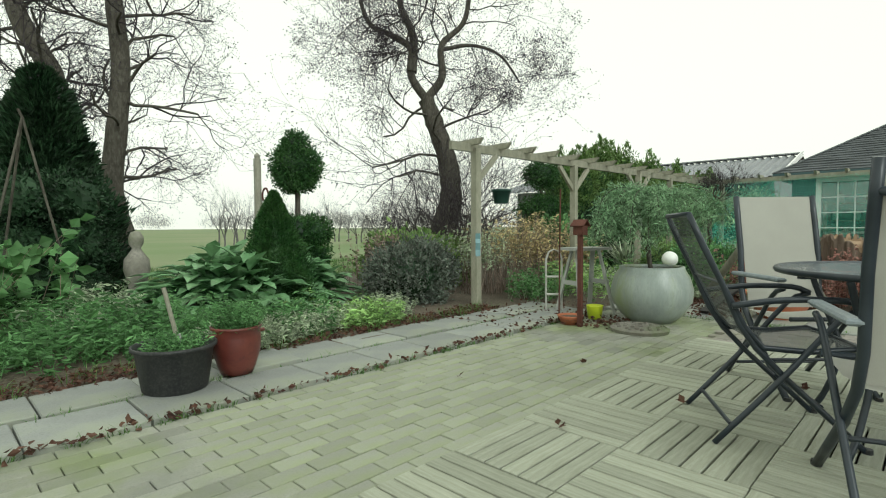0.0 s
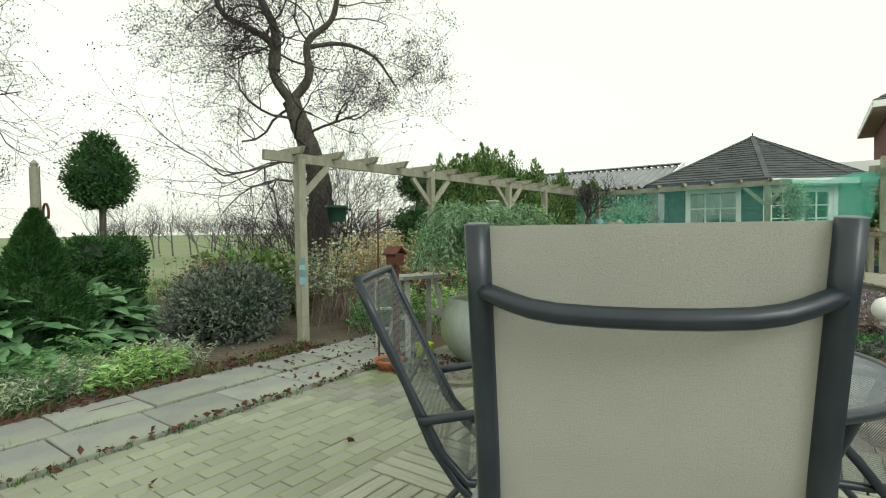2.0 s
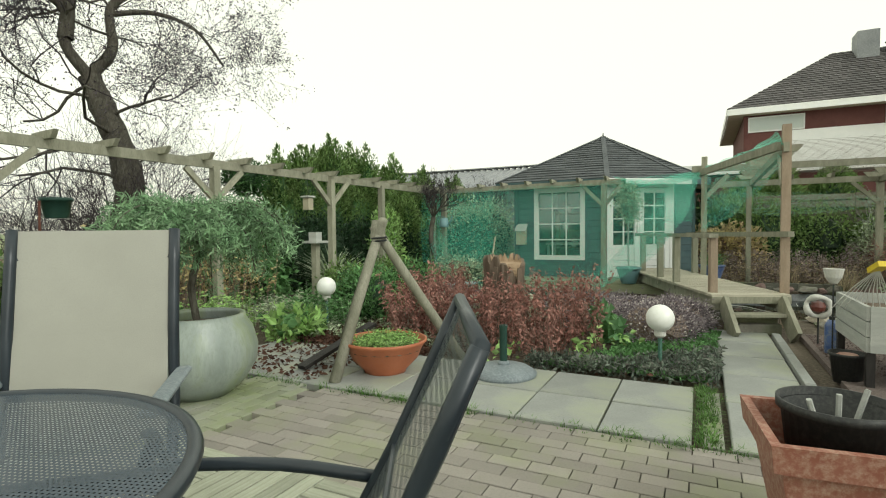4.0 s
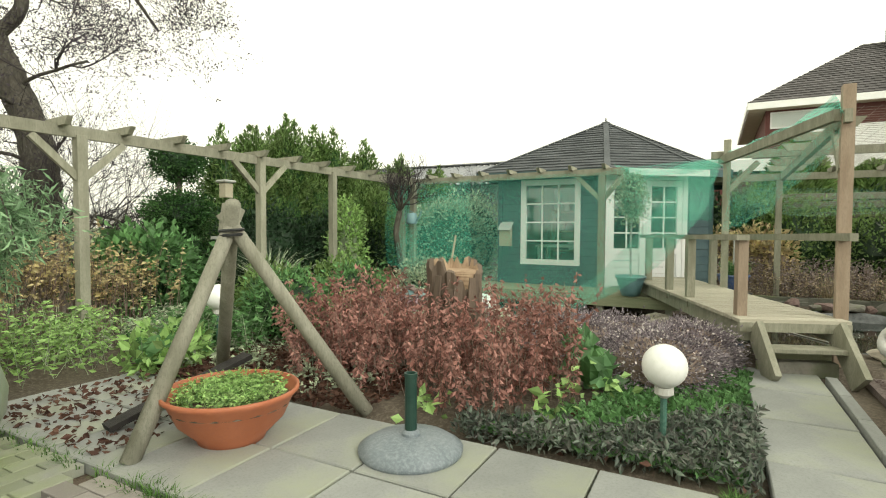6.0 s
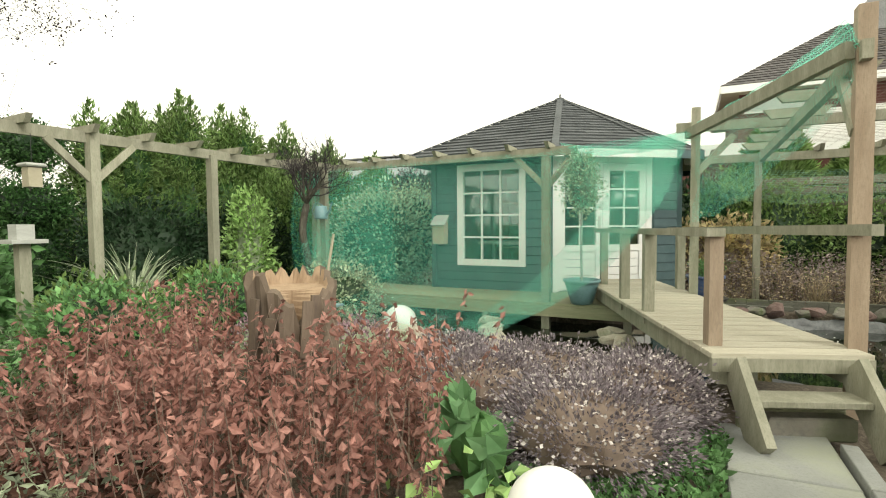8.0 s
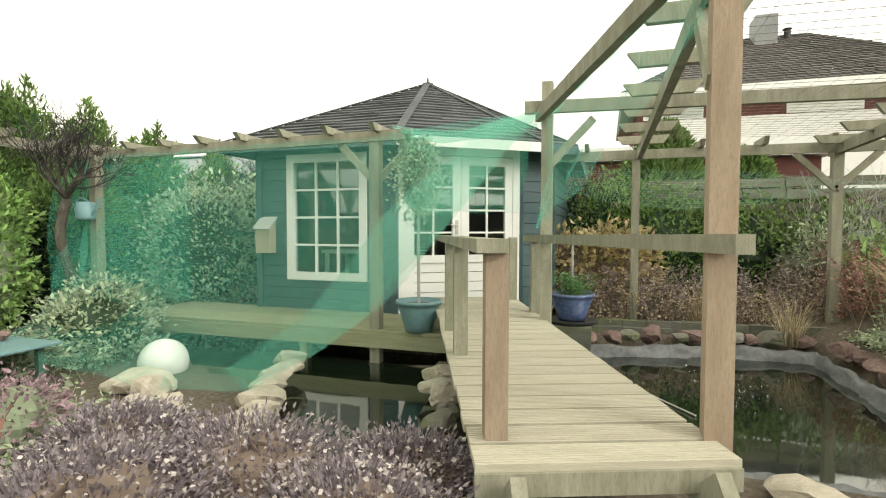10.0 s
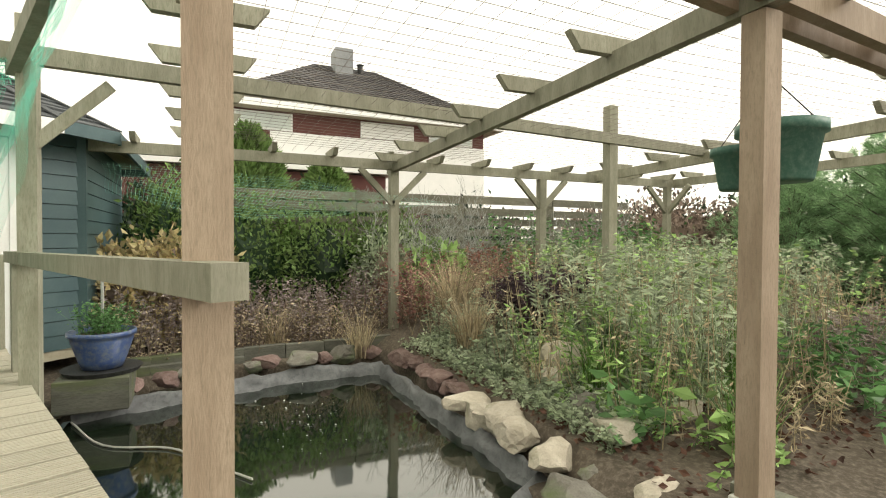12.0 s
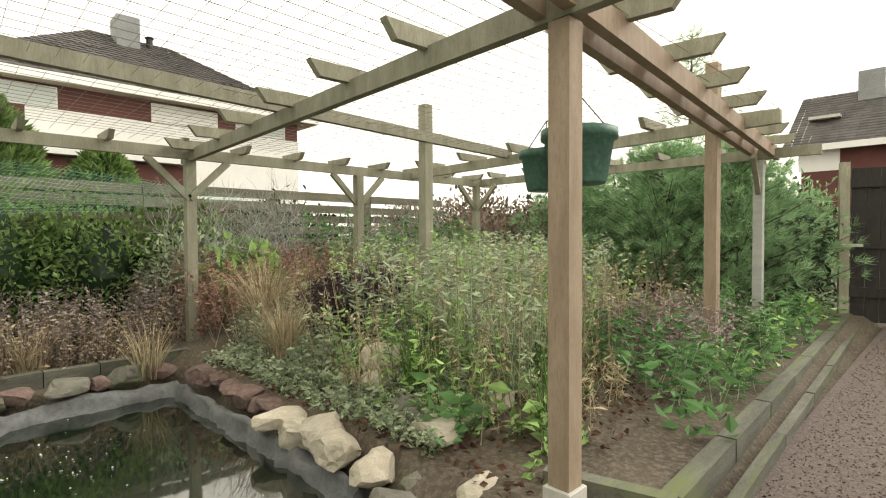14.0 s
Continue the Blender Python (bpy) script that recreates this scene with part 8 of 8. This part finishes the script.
draped("pond_net", [
    [(11.35, -0.95, 1.95), (11.42, -0.3, 1.85), (11.46, 0.2, 1.9)],
    [(11.2, -0.9, 1.55), (11.3, -0.3, 1.5), (11.4, 0.2, 1.55)],
    [(10.9, -0.85, 1.2), (11.1, -0.4, 1.2), (11.3, 0.1, 1.25)]], M_NETFULL, "green net hanging before the summerhouse door", wrinkle=0.03, seed=10)
draped("pond_net", [
    [(13.35, -1.0, 1.75), (13.35, -2.4, 1.7), (13.35, -3.4, 1.6), (13.4, -4.4, 1.5)],
    [(13.5, -1.0, 1.5), (13.5, -2.0, 1.3), (13.45, -3.0, 1.35), (13.45, -4.0, 1.5)]], M_NETFINE, "green net sagging along the far beam", wrinkle=0.03, seed=6)
draped("pond_net", [
    [(11.1, 3.3, 1.75), (11.05, 3.3, 1.2), (11.0, 3.35, 0.7)],
    [(11.2, 3.5, 1.6), (11.2, 3.45, 1.1), (11.1, 3.4, 0.6)]], M_NETFOLD, "bunched green net hanging at the post", wrinkle=0.03, seed=7)

# ---- line netting over the pond pergola ----
b = Build()
for x in np.arange(9.3, 13.4, 0.11):
    p0, p1, p2 = (x, -1.8, PZ + 0.1), (x, -3.9, PZ + 0.05), (x, -6.3, PZ + 0.09)
    tube(b, [p0, p1, p2], 0.0017, 3, cap=False)
for y in np.arange(-6.3, -1.75, 0.11):
    tube(b, [(9.25, y, PZ + 0.1), (11.4, y, PZ + 0.04), (13.4, y, PZ + 0.02)], 0.0012, 3, cap=False)
part("line_netting", b, M_WIRE, label="brown nylon line netting stretched over the pergola", category="net", kind="stuff")

# ---- fallen leaves and grass in the joints ----
rng = np.random.default_rng(800)
pts = []
for (x0, x1, y0, y1, n) in ((-2, 4.6, 3.75, 4.15, 2600), (-2, 4.9, 2.8, 2.88, 380), (3.6, 5.6, 2.9, 3.9, 250), (5.55, 6.9, 1.6, 2.8, 800), (6.6, 7.5, 0.9, 2.9, 4200), (7.2, 8.9, 2.2, 3.6, 700), (4.2, 4.9, 2.3, 2.9, 250), (6.6, 8.5, -1.1, -0.2, 260), (9.5, 12.5, -5.2, -3.4, 1500)):
    pts.append(np.stack([rng.uniform(x0, x1, n), rng.uniform(y0, y1, n), rng.uniform(0.012, 0.04, n)], 1))
pts = np.concatenate(pts)
pts[:, 2] += np.array([max(0, ground_z(a, c)) if a > 9 else 0 for a, c in pts[:, :2]])
al = unit(len(pts), rng) * [1, 1, 0.25]
part("fallen_leaves", Build().polys(leaf_quads(pts, 0.045, 0.6, al, rng)), M_LITTER, label="fallen curled brown leaves along the beds", category="leaf litter", kind="stuff")
g = []
for k in range(420):
    which = k % 5
    x, y = ((rng.uniform(-1.8, 4.8), 3.3 + rng.normal() * 0.03), (rng.uniform(-1.8, 4.6), 3.9 + rng.normal() * 0.09), (rng.uniform(-1.8, 4.8), 2.84 + rng.normal() * 0.012), (rng.uniform(5.5, 6.6), -1.02 + rng.normal() * 0.02), (5.48 + rng.normal() * 0.02, rng.uniform(-1.6, 2.6)))[which]
    g.append(blades(rng, (x, y, -0.01), 14, 0.05 + 0.08 * (which == 1), 0.05, 0.9, 0.006, 2))
part("joint_grass", Build().polys(np.concatenate(g)), L_GRASS, label="tufts of grass growing in the slab joints", category="grass", kind="stuff")
g = []
for k in range(1500):
    x, y = rng.uniform(-3, 12), rng.uniform(8.6, 13)
    g.append(blades(rng, (x, y, -0.01), 10, 0.16, 0.16, 0.6, 0.008, 2))
part("field_edge_grass", Build().polys(np.concatenate(g)), L_GRASS, label="rough grass along the meadow edge", category="grass", kind="stuff")
for i, (x, y) in enumerate(((2.21, 2.24), (3.3, 0.6), (1.9, 1.32), (3.1, 1.85), (2.6, 1.0))):
    c = np.array([[x, y, 0.035 if y < 1.38 else 0.012]] * 3) + rng.normal(size=(3, 3)) * [0.015, 0.015, 0.004]
    plant("leaf", "single curled dark leaf lying on the terrace", "leaf", [("foliage", leaf_quads(c, 0.05, 0.7, unit(3, rng) * [1, 1, 0.5] + [0, 0, 0.4], rng), M_LITTER)])
# stone chips on the gravel
rng = np.random.default_rng(820)
n = 14000
c = np.stack([rng.uniform(7.4, 8.95, n), -1.95 - rng.uniform(0, 1, n) ** 1.4 * 7.5, np.full(n, 0.006)], 1)
s3 = rng.uniform(0.004, 0.009, n)[:, None]
A = unit(n, rng) * s3
B_ = np.cross(A, unit(n, rng))
B_ = B_ / np.linalg.norm(B_, axis=1)[:, None] * s3
up3 = np.array([0, 0, 1.0]) * s3 * 0.8
A[:, 2] = 0
part("stone_chips", Build().polys(np.concatenate([np.stack([c - A, c + B_, c + up3], 1), np.stack([c + B_, c + A, c + up3], 1), np.stack([c + A, c - B_, c + up3], 1), np.stack([c - B_, c - A, c + up3], 1)])), M_PEBBLE, label="loose red-brown stone chips on the path", category="gravel", kind="stuff")

# ---- terrace: paving pieces ----
rng = np.random.default_rng(900)
terrace = thing("brick_terrace", "mossy grey-green clay pavers laid in running bond", "paving", kind="structure")
base = part("sand_bed", box(Build(), (2.0, 0.75, -0.075), (7.3, 4.35, 0.05)), M_SOIL, terrace)


def brick_mesh(l, w, h):
    b = Build()
    box(b, (0, 0, -h / 2), (l, w, h), 0.003)
    m = b.mesh("brick")
    m.materials.append(M_BRICK2)
    return m


BL_, BW_ = 0.2, 0.1
bm_full, bm_half = brick_mesh(BL_ - 0.005, BW_ - 0.005, 0.05), brick_mesh(BL_ / 2 - 0.008, BW_ - 0.009, 0.05)
spots = []
for r in range(13):
    y = 2.82 - (r + 0.5) * BW_
    x = -1.6 + (0, 0.1)[r % 2] + 0.008 * math.sin(r * 2.3)
    while x < 5.4:
        if y > 1.5:
            spots.append((x + BL_ / 2, y))
        x += BL_
cross = []
for r in range(14):
    x = 5.48 - (r + 0.5) * BW_
    if x < 4.42:
        break
    y = -1.75 + (0, 0.1)[r % 2] + 0.008 * math.sin(r * 1.9)
    while y < 1.4:
        cross.append((x, y + BL_ / 2))
        y += BL_
near = [s_ for s_ in spots if 0.7 < s_[0] < 3.6 and s_[1] > 1.2][:330]
near_set = set(near)
rest = Build()
for (x, y) in spots:
    dz, tilt = rng.normal() * 0.0015, rng.normal() * 0.35
    if (x, y) in near_set:
        part("brick", bm_full, M_BRICK2, terrace, at=pose(x, y, dz, tilt, rng.normal() * 0.3, rng.normal() * 0.3))
    else:
        box(rest, (x, y, -0.025 + dz), (BL_ - 0.005, BW_ - 0.005, 0.05), 0.003)
grey_rest = Build()
for (x, y) in cross:
    box(grey_rest, (x, y, -0.025 + rng.normal() * 0.0015), (BW_ - 0.005, BL_ - 0.005, 0.05), 0.0025)
part("brick_field", grey_rest, M_BRICK3, terrace, kind="stuff")
part("brick_field", rest, M_BRICK2, terrace, kind="stuff")

slabs = thing("slab_path", "weathered grey concrete slabs beside the terrace", "paving", kind="structure")


def slab(x0, x1, y0, y1, dz=0.0):
    b = Build()
    box(b, (0, 0, -0.03), (x1 - x0 - 0.012, y1 - y0 - 0.012, 0.06), 0.006)
    part("slab", b, M_SLAB, slabs, at=pose((x0 + x1) / 2, (y0 + y1) / 2, 0.02 + dz, rng.normal() * 0.4, rng.normal() * 0.4, rng.normal() * 0.4))


for k in range(-5, 9):
    x = 0.61 + 0.505 * k
    slab(x, x + 0.505, 2.86, 3.31, rng.normal() * 0.004)
    slab(x + 0.12, x + 0.625, 3.35, 3.79, rng.normal() * 0.006 - 0.005)
for x0, x1 in ((5.5, 6.02), (6.02, 6.56)):
    for k in range(8):
        y = 2.93 - 0.485 * k
        slab(x0, x1, y - 0.485, y, -0.01 + rng.normal() * 0.003)
for k, x in enumerate((5.5, 6.3, 7.0, 7.65, 8.3)):
    slab(x, (6.3, 7.0, 7.65, 8.3, 8.9)[k], -1.62, -1.13, -0.005 + rng.normal() * 0.004)
edge = Build()
for k in range(10):
    box(edge, (5.52 + 0.1 * k + 0.05, -1.05, -0.03), (0.094, 0.1, 0.06), 0.004)
part("edge_bricks", edge, M_BRICK2, slabs, kind="stuff")
for k in range(7):
    x = 5.7 + 0.47 * k
    part("edging_slab", box(Build(), (0, 0, 0), (0.46, 0.07, 0.07), 0.004), M_SLAB, slabs, at=pose(x, -1.67, 0.0))

# deck tiles: alternating slats
deck = thing("tile_deck", "grey-green wooden deck tiles laid in alternating directions", "deck", kind="structure")
part("bearers", box(Build(), (1.27, 0.02, -0.06), (6.2, 2.95, 0.06)), M_BLACKWOOD, deck)
sl6 = Build()
box(sl6, (0, 0, -0.0125), (0.494, 0.073, 0.025), 0.003)
sl_mesh = sl6.mesh("slat")
sl_mesh.materials.append(M_DECK)
for i in range(12):
    for j in range(6):
        x, y = 4.37 - 0.5 * (i + 0.5), 1.51 - 0.495 * (j + 0.5)
        turn = 0 if (i + j) % 2 else 90
        near_t = x > 0.2
        tile = new("deck_tile")
        tile.parent = deck
        tile.matrix_basis = pose(x, y, 0.03 + rng.normal() * 0.001, rng.normal() * 0.1, rng.normal() * 0.1, turn)
        tile["label"] = "square wooden deck tile with six slats"
        if x < -0.6:
            b = Build()
            for k in range(6):
                box(b, (0, -0.206 + 0.0825 * k, -0.0125), (0.494, 0.073, 0.025), 0.003)
            part("slats", b, M_DECK, tile)
        else:
            for k in range(6):
                part("slat", sl_mesh, M_DECK, tile, at=pose(0, -0.206 + 0.0825 * k, 0))
